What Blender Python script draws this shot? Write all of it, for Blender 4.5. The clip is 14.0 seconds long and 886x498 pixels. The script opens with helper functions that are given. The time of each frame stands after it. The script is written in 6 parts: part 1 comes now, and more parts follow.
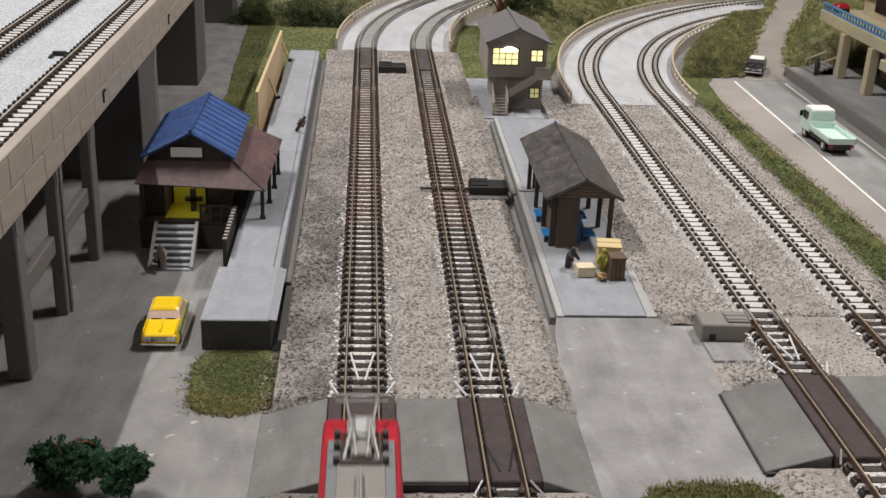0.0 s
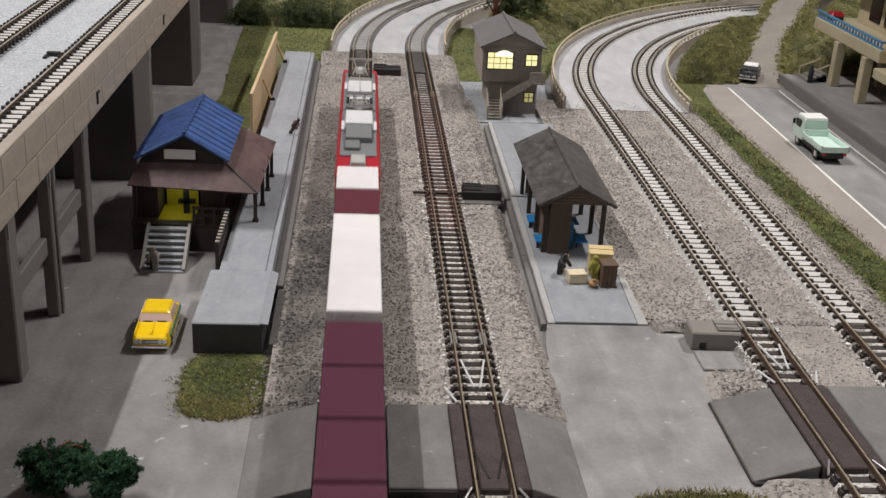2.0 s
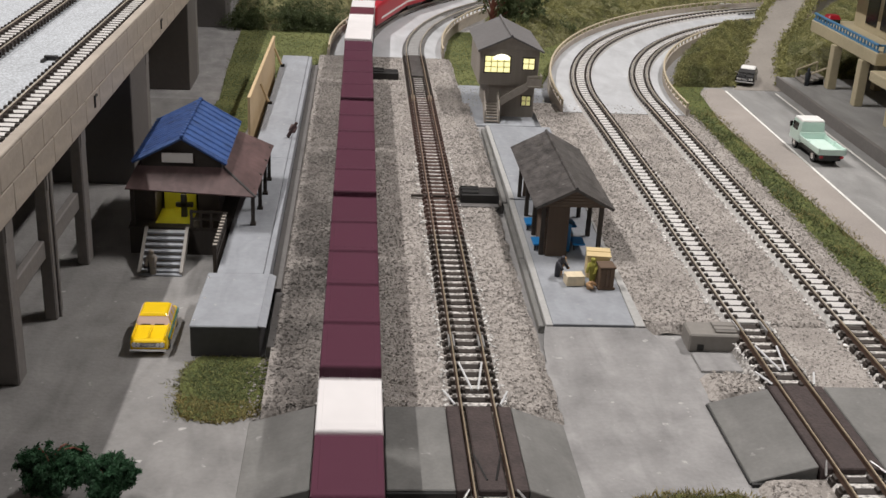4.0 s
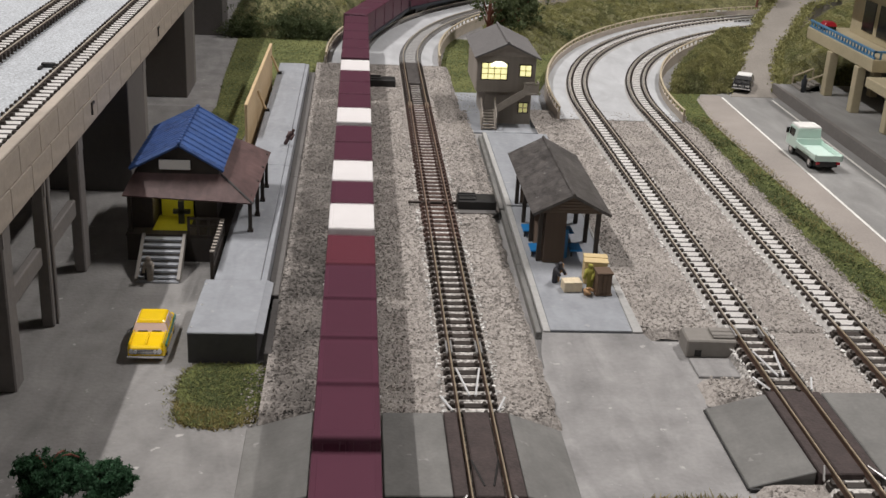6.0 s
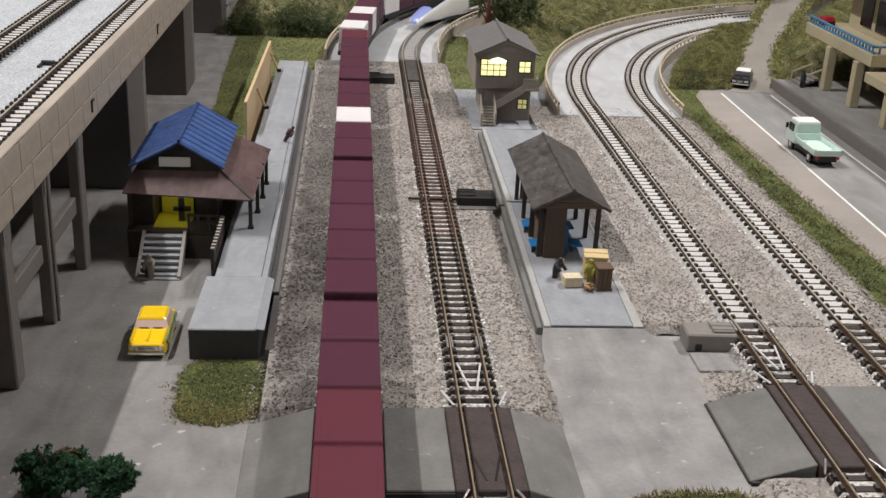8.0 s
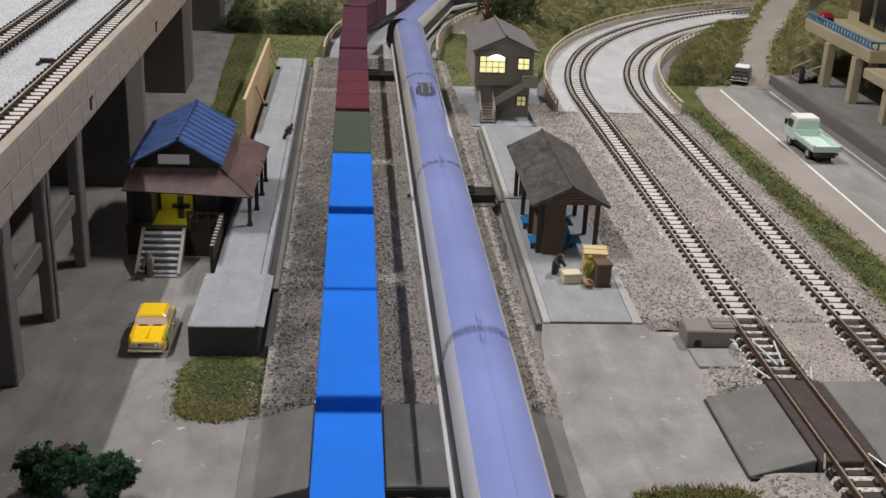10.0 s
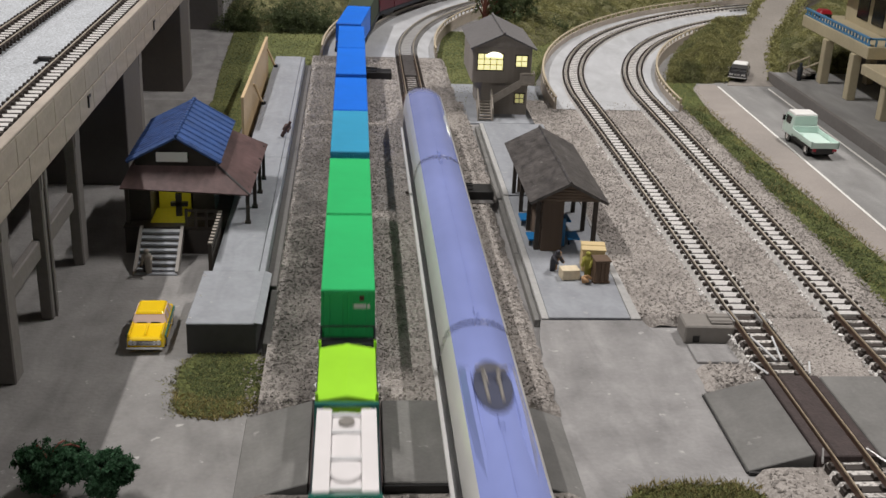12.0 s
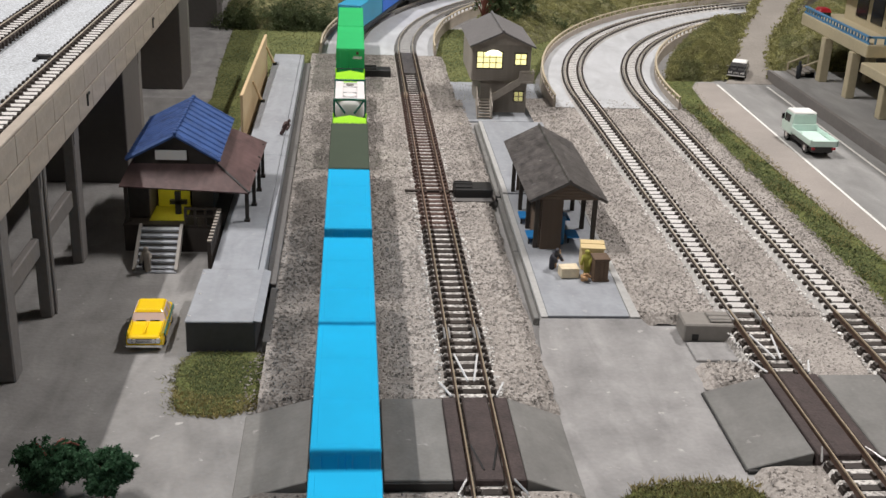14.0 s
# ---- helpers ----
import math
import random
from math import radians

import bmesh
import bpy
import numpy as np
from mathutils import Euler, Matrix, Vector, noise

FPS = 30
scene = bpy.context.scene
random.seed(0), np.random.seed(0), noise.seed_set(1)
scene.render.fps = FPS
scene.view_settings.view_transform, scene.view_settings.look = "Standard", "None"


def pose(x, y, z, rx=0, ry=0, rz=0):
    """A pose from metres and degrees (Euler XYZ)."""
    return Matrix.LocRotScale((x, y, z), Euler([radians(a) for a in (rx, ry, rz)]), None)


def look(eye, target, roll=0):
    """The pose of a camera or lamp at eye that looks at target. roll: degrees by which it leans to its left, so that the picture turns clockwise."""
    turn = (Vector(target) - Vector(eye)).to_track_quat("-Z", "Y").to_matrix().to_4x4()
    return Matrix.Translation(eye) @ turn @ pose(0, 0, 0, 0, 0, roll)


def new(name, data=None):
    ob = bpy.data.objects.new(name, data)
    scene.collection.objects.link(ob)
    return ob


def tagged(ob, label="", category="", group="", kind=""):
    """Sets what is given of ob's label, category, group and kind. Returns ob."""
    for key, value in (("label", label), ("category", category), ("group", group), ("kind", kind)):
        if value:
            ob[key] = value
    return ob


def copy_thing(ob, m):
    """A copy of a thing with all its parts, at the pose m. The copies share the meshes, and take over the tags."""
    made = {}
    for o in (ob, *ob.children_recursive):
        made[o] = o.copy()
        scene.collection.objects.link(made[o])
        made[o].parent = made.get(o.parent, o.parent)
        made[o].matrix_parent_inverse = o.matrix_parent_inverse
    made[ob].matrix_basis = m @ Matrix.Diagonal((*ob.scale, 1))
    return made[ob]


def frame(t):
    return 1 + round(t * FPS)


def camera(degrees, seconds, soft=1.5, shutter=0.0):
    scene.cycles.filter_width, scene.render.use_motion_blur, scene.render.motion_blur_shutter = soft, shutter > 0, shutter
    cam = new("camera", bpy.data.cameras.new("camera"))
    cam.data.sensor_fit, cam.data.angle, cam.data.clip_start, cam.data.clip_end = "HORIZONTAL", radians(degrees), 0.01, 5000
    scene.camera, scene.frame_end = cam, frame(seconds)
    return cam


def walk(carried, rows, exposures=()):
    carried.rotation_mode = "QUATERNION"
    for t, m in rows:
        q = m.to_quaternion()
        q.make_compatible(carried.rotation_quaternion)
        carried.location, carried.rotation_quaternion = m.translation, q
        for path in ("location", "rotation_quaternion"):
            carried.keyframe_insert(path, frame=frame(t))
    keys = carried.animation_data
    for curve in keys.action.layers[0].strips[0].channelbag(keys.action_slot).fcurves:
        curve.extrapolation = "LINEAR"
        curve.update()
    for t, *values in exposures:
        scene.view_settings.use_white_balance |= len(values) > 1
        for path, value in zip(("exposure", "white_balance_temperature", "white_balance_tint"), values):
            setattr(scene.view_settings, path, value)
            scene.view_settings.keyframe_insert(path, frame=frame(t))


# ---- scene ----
U = 0.001          # the plan is drawn in millimetres

# camera: seconds, eye (mm), pitch down, turn to the right, roll
cam = camera(42.81, 14.0, soft=1.5, shutter=0.35)
CAMERA_ROWS = [
    (0, -0.12, 0.00, 169.52, 22.313, 4.367, 2.367),
    (0.5, -0.01, -0.18, 170.05, 22.285, 4.473, 2.571),
    (1, -0.05, -0.14, 170.62, 22.291, 4.587, 2.788),
    (1.5, -0.03, -0.12, 170.59, 22.262, 4.652, 2.932),
    (2, 0.25, 0.11, 171.64, 22.311, 4.724, 3.141),
    (2.5, 0.21, -0.09, 171.47, 22.350, 4.781, 3.148),
    (3, 0.45, -0.46, 171.21, 22.304, 4.741, 3.032),
    (5.5, 0.40, -0.48, 170.97, 21.706, 4.930, 3.060),
    (6, 0.44, -0.73, 170.56, 21.660, 4.936, 2.973),
    (6.5, 0.31, -0.86, 170.37, 21.660, 4.949, 2.870),
    (7, 0.38, -0.86, 170.07, 21.691, 4.921, 2.786),
    (7.5, 0.27, -0.62, 170.40, 21.759, 4.933, 2.781),
    (8, 0.11, -1.33, 169.92, 21.757, 4.969, 2.726),
    (10.5, 0.23, -1.66, 169.34, 21.909, 5.013, 2.514),
    (11, 0.30, -1.64, 169.11, 21.948, 5.032, 2.427),
    (11.5, 0.18, -1.66, 169.11, 21.950, 5.083, 2.462),
    (12, 0.55, -2.10, 168.80, 21.905, 5.050, 2.416),
    (12.5, 0.26, -1.63, 168.88, 21.897, 5.093, 2.464),
    (13, 0.50, -2.10, 168.79, 21.908, 5.064, 2.436),
    (13.5, 0.48, -1.79, 168.60, 21.948, 5.079, 2.453),
    (14, 0.34, -2.05, 168.95, 22.016, 5.126, 2.478),
]


def eye_pose(x, y, z, pitch, turn, roll):
    p, a = radians(pitch), radians(turn)
    eye = Vector((x, y, z)) * U
    way = Vector((math.sin(a) * math.cos(p), math.cos(a) * math.cos(p), -math.sin(p)))
    return look(eye, eye + way, roll)


EXPOSURES = [(0, -0.02), (1.0, -0.08), (1.5, -0.32), (2.0, -0.21), (2.6, -0.12), (3.0, -0.06), (4.6, -0.1), (5.5, -0.2), (6.8, -0.05), (8.2, -0.03), (10.3, -0.24), (12.7, -0.22), (13.1, 0.0), (14, 0.06)]
walk(cam, [(r[0], eye_pose(*r[1:])) for r in CAMERA_ROWS], EXPOSURES)

# ---- light ----
world = bpy.data.worlds.new("room_air")
scene.world = world
world.use_nodes = True
world.node_tree.nodes["Background"].inputs[0].default_value = (0.9, 0.95, 1.0, 1)
world.node_tree.nodes["Background"].inputs[1].default_value = 0.055


def area_lamp(name, eye, target, size, size_y, watts, color):
    lamp = bpy.data.lights.new(name, "AREA")
    lamp.shape, lamp.size, lamp.size_y, lamp.energy, lamp.color = "RECTANGLE", size, size_y, watts, color
    ob = new(name, lamp)
    ob.matrix_world = look(eye, target)
    return ob


area_lamp("ceiling_lamp_key", (-0.80, 0.62, 1.75), (0.0, 0.62, 0.0), 0.6, 0.025, 27.5, (1.0, 0.945, 0.915))
# unseen lamp for the light from the right, hung low for stronger falloff
area_lamp("ceiling_lamp_right", (0.56, 0.66, 1.0), (0.1, 0.66, 0.0), 0.35, 0.03, 8.8, (1.0, 0.945, 0.92))
# unseen fill added behind the camera to brighten faces turned towards it
area_lamp("ceiling_lamp_front", (-0.72, -1.25, 1.6), (0.05, 0.5, 0.0), 0.3, 0.3, 6, (1.0, 0.97, 0.97))

# ---- materials ----


def mat(name, color, rough=0.7, vary=0.15, grain=0.002, bump=0.3, metal=0.0, stain=0.1, stain_size=0.03, per=0.0, emit=0.0, coat=0.0):
    """A painted or natural surface: colour varied at two scales and by piece, fine relief."""
    m = bpy.data.materials.new(name)
    m.use_nodes = True
    t = m.node_tree
    b = t.nodes["Principled BSDF"]
    b.inputs["Roughness"].default_value = rough
    b.inputs["Metallic"].default_value = metal
    b.inputs["Coat Weight"].default_value = coat
    co = t.nodes.new("ShaderNodeTexCoord")
    n1, n2 = t.nodes.new("ShaderNodeTexNoise"), t.nodes.new("ShaderNodeTexNoise")
    for n, s, d in ((n1, 1 / grain, 4), (n2, 1 / stain_size, 3)):
        n.inputs["Scale"].default_value, n.inputs["Detail"].default_value = s, d
        t.links.new(co.outputs["Object"], n.inputs["Vector"])

    def mul(a, b_, op="MULTIPLY"):
        k = t.nodes.new("ShaderNodeMath")
        k.operation = op
        for i, v in enumerate((a, b_)):
            if isinstance(v, (int, float)):
                k.inputs[i].default_value = v
            else:
                t.links.new(v, k.inputs[i])
        return k.outputs[0]

    v = mul(mul(mul(n1.outputs[0], -0.5, "ADD"), 2 * vary), mul(mul(n2.outputs[0], -0.5, "ADD"), 4 * stain), "ADD")
    if per:
        info = t.nodes.new("ShaderNodeObjectInfo")
        v = mul(v, mul(mul(info.outputs["Random"], -0.5, "ADD"), 2 * per), "ADD")
    hsv = t.nodes.new("ShaderNodeHueSaturation")
    hsv.inputs["Color"].default_value = (*color, 1)
    t.links.new(mul(v, 1.0, "ADD"), hsv.inputs["Value"])
    t.links.new(hsv.outputs[0], b.inputs["Base Color"])
    if bump:
        bp = t.nodes.new("ShaderNodeBump")
        bp.inputs["Strength"].default_value, bp.inputs["Distance"].default_value = bump, grain * 0.4
        t.links.new(n1.outputs[0], bp.inputs["Height"])
        t.links.new(bp.outputs[0], b.inputs["Normal"])
    if emit:
        b.inputs["Emission Color"].default_value = (*color, 1)
        b.inputs["Emission Strength"].default_value = emit
    return m


def two_tone(name, ca, cb, grain, rough=0.95, bump=0.8, low=0.42, high=0.58):
    """Speckled scatter: two colours mixed by noise, with larger patches over it."""
    m = bpy.data.materials.new(name)
    m.use_nodes = True
    t = m.node_tree
    b = t.nodes["Principled BSDF"]
    b.inputs["Roughness"].default_value = rough
    co = t.nodes.new("ShaderNodeTexCoord")
    n1, n2 = t.nodes.new("ShaderNodeTexNoise"), t.nodes.new("ShaderNodeTexNoise")
    for n, s in ((n1, 1 / grain), (n2, 0.06 / grain)):
        n.inputs["Scale"].default_value, n.inputs["Detail"].default_value = s, 5
        t.links.new(co.outputs["Object"], n.inputs["Vector"])
    add = t.nodes.new("ShaderNodeMath")
    add.operation = "MULTIPLY_ADD"
    add.inputs[1].default_value = 0.6
    t.links.new(n2.outputs[0], add.inputs[0])
    t.links.new(n1.outputs[0], add.inputs[2])
    r = t.nodes.new("ShaderNodeMapRange")
    r.inputs[1].default_value, r.inputs[2].default_value = low + 0.3, high + 0.3
    t.links.new(add.outputs[0], r.inputs[0])
    mix = t.nodes.new("ShaderNodeMix")
    mix.data_type = "RGBA"
    mix.inputs[6].default_value, mix.inputs[7].default_value = (*ca, 1), (*cb, 1)
    t.links.new(r.outputs[0], mix.inputs[0])
    t.links.new(mix.outputs[2], b.inputs["Base Color"])
    bp = t.nodes.new("ShaderNodeBump")
    bp.inputs["Strength"].default_value, bp.inputs["Distance"].default_value = bump, grain * 0.5
    t.links.new(n1.outputs[0], bp.inputs["Height"])
    t.links.new(bp.outputs[0], b.inputs["Normal"])
    return m


def island(m, amount=0.5):
    """Lets each loose piece of a joined mesh differ in brightness."""
    t = m.node_tree
    b = t.nodes["Principled BSDF"]
    src = b.inputs["Base Color"].links[0].from_socket
    geo = t.nodes.new("ShaderNodeNewGeometry")
    r = t.nodes.new("ShaderNodeMapRange")
    r.inputs[3].default_value, r.inputs[4].default_value = 1 - amount, 1 + amount
    t.links.new(geo.outputs["Random Per Island"], r.inputs[0])
    h = t.nodes.new("ShaderNodeHueSaturation")
    t.links.new(src, h.inputs["Color"])
    t.links.new(r.outputs[0], h.inputs["Value"])
    t.links.new(h.outputs[0], b.inputs["Base Color"])
    return m


M = dict(
    board=mat("painted_grey_board", (0.279, 0.275, 0.272), 0.7, 0.16, 0.0016, 0.3, stain=0.2, stain_size=0.014),
    asphalt=mat("grey_road_paint", (0.25, 0.25, 0.245), 0.8, 0.15, 0.001, 0.3, stain=0.1, stain_size=0.04),
    ballast=two_tone("ballast_gravel", (0.285, 0.262, 0.24), (0.41, 0.38, 0.352), 0.0009, bump=1.0),
    # board paint toned down to imitate weaker light on the left
    yard=mat("worn_grey_paint_dimmed", (0.235, 0.231, 0.225), 0.72, 0.14, 0.0016, 0.3, stain=0.18, stain_size=0.016),
    stone=island(mat("ballast_stone", (0.34, 0.316, 0.292), 0.9, 0.15, 0.0006, 0.3, stain=0.3, stain_size=0.022), 0.3),
    tie=mat("dark_brown_plastic", (0.035, 0.027, 0.022), 0.6, 0.3, 0.001, 0.2, per=0.25),
    tie_pale=mat("pale_plastic_bed", (0.62, 0.61, 0.59), 0.5, 0.15, 0.001, 0.3),
    bed=two_tone("track_bed_gravel", (0.25, 0.235, 0.22), (0.66, 0.64, 0.61), 0.0012),
    rail=mat("brass_toned_rail", (0.52, 0.43, 0.31), 0.36, 0.25, 0.003, 0.1, metal=0.6),
    tie_rust=mat("rust_stained_sleeper", (0.075, 0.044, 0.035), 0.65, 0.3, 0.001, 0.2, per=0.25),
    rail_worn=mat("dull_brown_rail", (0.36, 0.26, 0.2), 0.45, 0.25, 0.003, 0.1, metal=0.5),
    rail_rust=mat("rusty_rail_side", (0.11, 0.068, 0.05), 0.6, 0.25, 0.003, 0.1, metal=0.3),
    rail_side=mat("grey_rail_side", (0.062, 0.043, 0.034), 0.6, 0.2, 0.003, 0.1),
    rail_grey=mat("steel_rail", (0.6, 0.54, 0.45), 0.4, 0.2, 0.003, 0.1, metal=0.35),
    silver=mat("silver_wire", (0.7, 0.7, 0.7), 0.35, 0.1, 0.002, 0.1, metal=0.8),
    plank=mat("brown_crossing_plank", (0.055, 0.04, 0.038), 0.75, 0.5, 0.0009, 0.6, stain=0.25, stain_size=0.004),
    ramp=mat("grey_green_ramp_plastic", (0.175, 0.174, 0.166), 0.65, 0.16, 0.0012, 0.2, stain=0.18, stain_size=0.012),
    dark=mat("black_plastic", (0.02, 0.02, 0.02), 0.5, 0.2, 0.002, 0.1),
    motor=mat("dark_grey_plastic", (0.25, 0.235, 0.215), 0.55, 0.15, 0.002, 0.1),
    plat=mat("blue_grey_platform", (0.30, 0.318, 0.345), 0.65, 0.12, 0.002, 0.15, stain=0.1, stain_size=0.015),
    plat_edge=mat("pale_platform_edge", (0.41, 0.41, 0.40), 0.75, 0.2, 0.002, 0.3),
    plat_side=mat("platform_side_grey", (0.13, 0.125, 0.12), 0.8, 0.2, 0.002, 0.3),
    charcoal=mat("charcoal_paint", (0.056, 0.055, 0.056), 0.7, 0.2, 0.002, 0.15),
    concrete=mat("warm_concrete", (0.42, 0.37, 0.315), 0.8, 0.12, 0.0015, 0.2, stain=0.08, stain_size=0.03),
    pier=mat("grey_pier", (0.19, 0.178, 0.17), 0.75, 0.15, 0.002, 0.2),
    deckwhite=mat("white_bridge_deck", (0.48, 0.495, 0.51), 0.6, 0.08, 0.002, 0.15, stain=0.08, stain_size=0.03),
    gravelwhite=mat("white_gravel", (0.47, 0.5, 0.53), 0.9, 0.85, 0.0009, 0.6, stain=0.07, stain_size=0.03),
    tan=mat("tan_parapet", (0.50, 0.43, 0.31), 0.7, 0.15, 0.002, 0.2),
    grass=two_tone("static_grass", (0.055, 0.072, 0.02), (0.135, 0.155, 0.045), 0.0016),
    lawn=two_tone("lawn_scatter", (0.072, 0.09, 0.028), (0.155, 0.17, 0.06), 0.0022),
    tuft=island(mat("grass_tuft", (0.215, 0.212, 0.085), 0.9, 0.2, 0.002, 0), 0.85),
    tuft_green=island(mat("green_grass_tuft", (0.1, 0.132, 0.058), 0.9, 0.2, 0.002, 0), 0.75),
    leaf=island(mat("olive_foliage", (0.31, 0.305, 0.135), 0.9, 0.3, 0.003, 0, stain=0.45, stain_size=0.009), 0.2),
    leaf_dark=island(mat("dark_foliage", (0.115, 0.145, 0.068), 0.85, 0.3, 0.003, 0, stain=0.45, stain_size=0.009), 0.25),
    leaf_mid=island(mat("grey_green_foliage", (0.21, 0.225, 0.105), 0.9, 0.3, 0.003, 0, stain=0.45, stain_size=0.009), 0.22),
    leaf_tree=island(mat("green_tree_foliage", (0.05, 0.125, 0.062), 0.85, 0.3, 0.002, 0, stain=0.3, stain_size=0.004), 0.55),
    twig=mat("brown_twig", (0.2, 0.07, 0.05), 0.8),
    carton=mat("pale_carton", (0.72, 0.62, 0.44), 0.8, 0.1, 0.002, 0.1, stain=0.12, stain_size=0.004),
    blue=mat("blue_roof_tile", (0.042, 0.098, 0.28), 0.5, 0.25, 0.003, 0.15, stain=0.25, stain_size=0.006),
    maroonroof=mat("red_brown_roof", (0.105, 0.062, 0.06), 0.6, 0.2, 0.003, 0.2, stain=0.15, stain_size=0.012),
    timber=mat("dark_timber", (0.045, 0.037, 0.031), 0.7, 0.25, 0.002, 0.2),
    hutwood=mat("grey_brown_timber", (0.31, 0.28, 0.245), 0.75, 0.2, 0.002, 0.2),
    shelterwood=mat("brown_clapboard", (0.11, 0.08, 0.06), 0.7, 0.2, 0.002, 0.2),
    roofdark=mat("dark_grey_roof", (0.085, 0.079, 0.076), 0.4, 0.3, 0.002, 0.3, stain=0.35, stain_size=0.006),
    roofgrey=mat("grey_roof", (0.16, 0.155, 0.155), 0.7, 0.2, 0.002, 0.2),
    yellow=mat("yellow_wall", (0.55, 0.5, 0.02), 0.6, 0.1, 0.002, 0.1),
    taxi=mat("taxi_yellow", (0.9, 0.6, 0.008), 0.2, 0.05, 0.003, 0.0, coat=0.5),
    taxi_stripe=mat("teal_stripe", (0.02, 0.16, 0.14), 0.3),
    chrome=mat("chrome", (0.75, 0.75, 0.75), 0.2, 0.05, 0.003, 0, metal=1.0),
    carglass=mat("pinkish_window", (0.72, 0.54, 0.48), 0.15, 0.1, 0.004, 0, coat=0.5),
    smoke=mat("smoky_car_window", (0.06, 0.06, 0.06), 0.2, 0.1, 0.004, 0, coat=0.5),
    black=mat("black_gloss", (0.012, 0.012, 0.013), 0.25, 0.1, 0.003, 0),
    mint=mat("mint_truck_paint", (0.63, 0.79, 0.72), 0.35, 0.06, 0.003, 0),
    white=mat("white_paint", (0.8, 0.8, 0.78), 0.5, 0.05, 0.003, 0.05),
    line=mat("white_road_line", (0.75, 0.75, 0.72), 0.8, 0.15, 0.002, 0.1),
    kraft=mat("cardboard_yellow", (0.66, 0.52, 0.28), 0.8, 0.1, 0.002, 0.1),
    crate=mat("brown_crate", (0.13, 0.085, 0.055), 0.75, 0.2, 0.002, 0.2),
    bluebench=mat("blue_bench", (0.02, 0.20, 0.5), 0.4, 0.1, 0.003, 0),
    skin=mat("ochre_figure_paint", (0.5, 0.3, 0.15), 0.6),
    cloth_dark=mat("dark_figure_paint", (0.04, 0.04, 0.05), 0.7, per=0.3),
    cloth_olive=mat("olive_figure_paint", (0.35, 0.33, 0.06), 0.7),
    fencewood=mat("pale_plywood", (0.62, 0.47, 0.28), 0.7, 0.12, 0.003, 0.1),
    glue=island(mat("white_glue_chip", (0.7, 0.69, 0.67), 0.7, 0.1, 0.001, 0.1), 0.3),
    tuft_dry=island(mat("dry_grass_tuft", (0.34, 0.29, 0.125), 0.9, 0.2, 0.002, 0), 0.5),
    hillside=two_tone("olive_hillside", (0.12, 0.12, 0.058), (0.23, 0.222, 0.105), 0.0016),
    glow_dim=mat("dimly_lit_window", (0.75, 0.7, 0.3), 0.5, 0, 0.003, 0, emit=0.35),
    tie_grey=mat("grey_moulded_sleeper", (0.24, 0.235, 0.23), 0.7, 0.15, 0.002, 0.1, per=0.1),
    glow=mat("lit_window", (1.0, 0.93, 0.45), 0.5, 0, 0.003, 0, emit=1.0),
    lampglow=mat("lit_lamp", (1.0, 0.98, 0.8), 0.5, 0, 0.003, 0, emit=3.0),
    cream=mat("cream_building", (0.50, 0.44, 0.30), 0.7, 0.1, 0.002, 0.1),
    bluerail=mat("blue_railing", (0.10, 0.27, 0.48), 0.5, 0.1, 0.002, 0.1),
    red=mat("loco_red", (0.42, 0.015, 0.03), 0.4, 0.06, 0.003, 0.03),
    locogrey=mat("loco_roof_grey", (0.19, 0.2, 0.205), 0.6, 0.08, 0.003, 0.05),
    locowhite=mat("loco_pale_grey", (0.66, 0.67, 0.68), 0.55, 0.08, 0.003, 0.05),
    c_maroon=mat("container_maroon", (0.084, 0.021, 0.042), 0.45, 0.06, 0.004, 0.03, stain=0.06, per=0.06),
    c_red=mat("container_faded_red", (0.118, 0.023, 0.038), 0.45, 0.06, 0.004, 0.03, stain=0.06),
    c_white=mat("container_white", (0.78, 0.76, 0.76), 0.5, 0.03, 0.004, 0.02),
    c_blue=mat("container_blue", (0.005, 0.17, 0.80), 0.45, 0.04, 0.004, 0.02),
    c_teal=mat("container_teal", (0.035, 0.33, 0.55), 0.45, 0.04, 0.004, 0.02),
    c_green=mat("container_green", (0.025, 0.50, 0.15), 0.45, 0.04, 0.004, 0.02),
    c_olive=mat("container_olive", (0.045, 0.065, 0.042), 0.7, 0.05, 0.004, 0.02),
    c_cyan=mat("container_cyan", (0.004, 0.40, 0.73), 0.4, 0.04, 0.004, 0.02),
    c_lime=mat("container_lime", (0.36, 0.78, 0.03), 0.45, 0.04, 0.004, 0.02),
    tealframe=mat("tank_frame_teal", (0.01, 0.15, 0.12), 0.45),
    wagon=mat("wagon_blue_grey", (0.03, 0.035, 0.045), 0.6, 0.2, 0.003, 0.1),
    wheel=mat("wheel_steel", (0.12, 0.11, 0.10), 0.45, metal=0.6),
    ex_roof=mat("express_violet_roof", (0.27, 0.33, 0.68), 0.25, 0.04, 0.004, 0.0, coat=0.9),
    ex_side=mat("express_pale_grey", (0.72, 0.72, 0.705), 0.3, 0.04, 0.004, 0.0, coat=0.3),
    ex_dark=mat("express_dark_band", (0.02, 0.022, 0.03), 0.35),
    ex_well=mat("express_grey_blue_well", (0.06, 0.068, 0.11), 0.5, 0.2, 0.004, 0.1),
    roomwall=mat("room_wall_paint", (0.7, 0.68, 0.66), 0.9, 0.05, 0.02, 0.05, stain_size=0.5),
    roomfloor=mat("room_floor", (0.2, 0.19, 0.18), 0.8, 0.1, 0.01, 0.1, stain_size=0.5),
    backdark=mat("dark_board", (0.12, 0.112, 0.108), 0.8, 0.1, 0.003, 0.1),
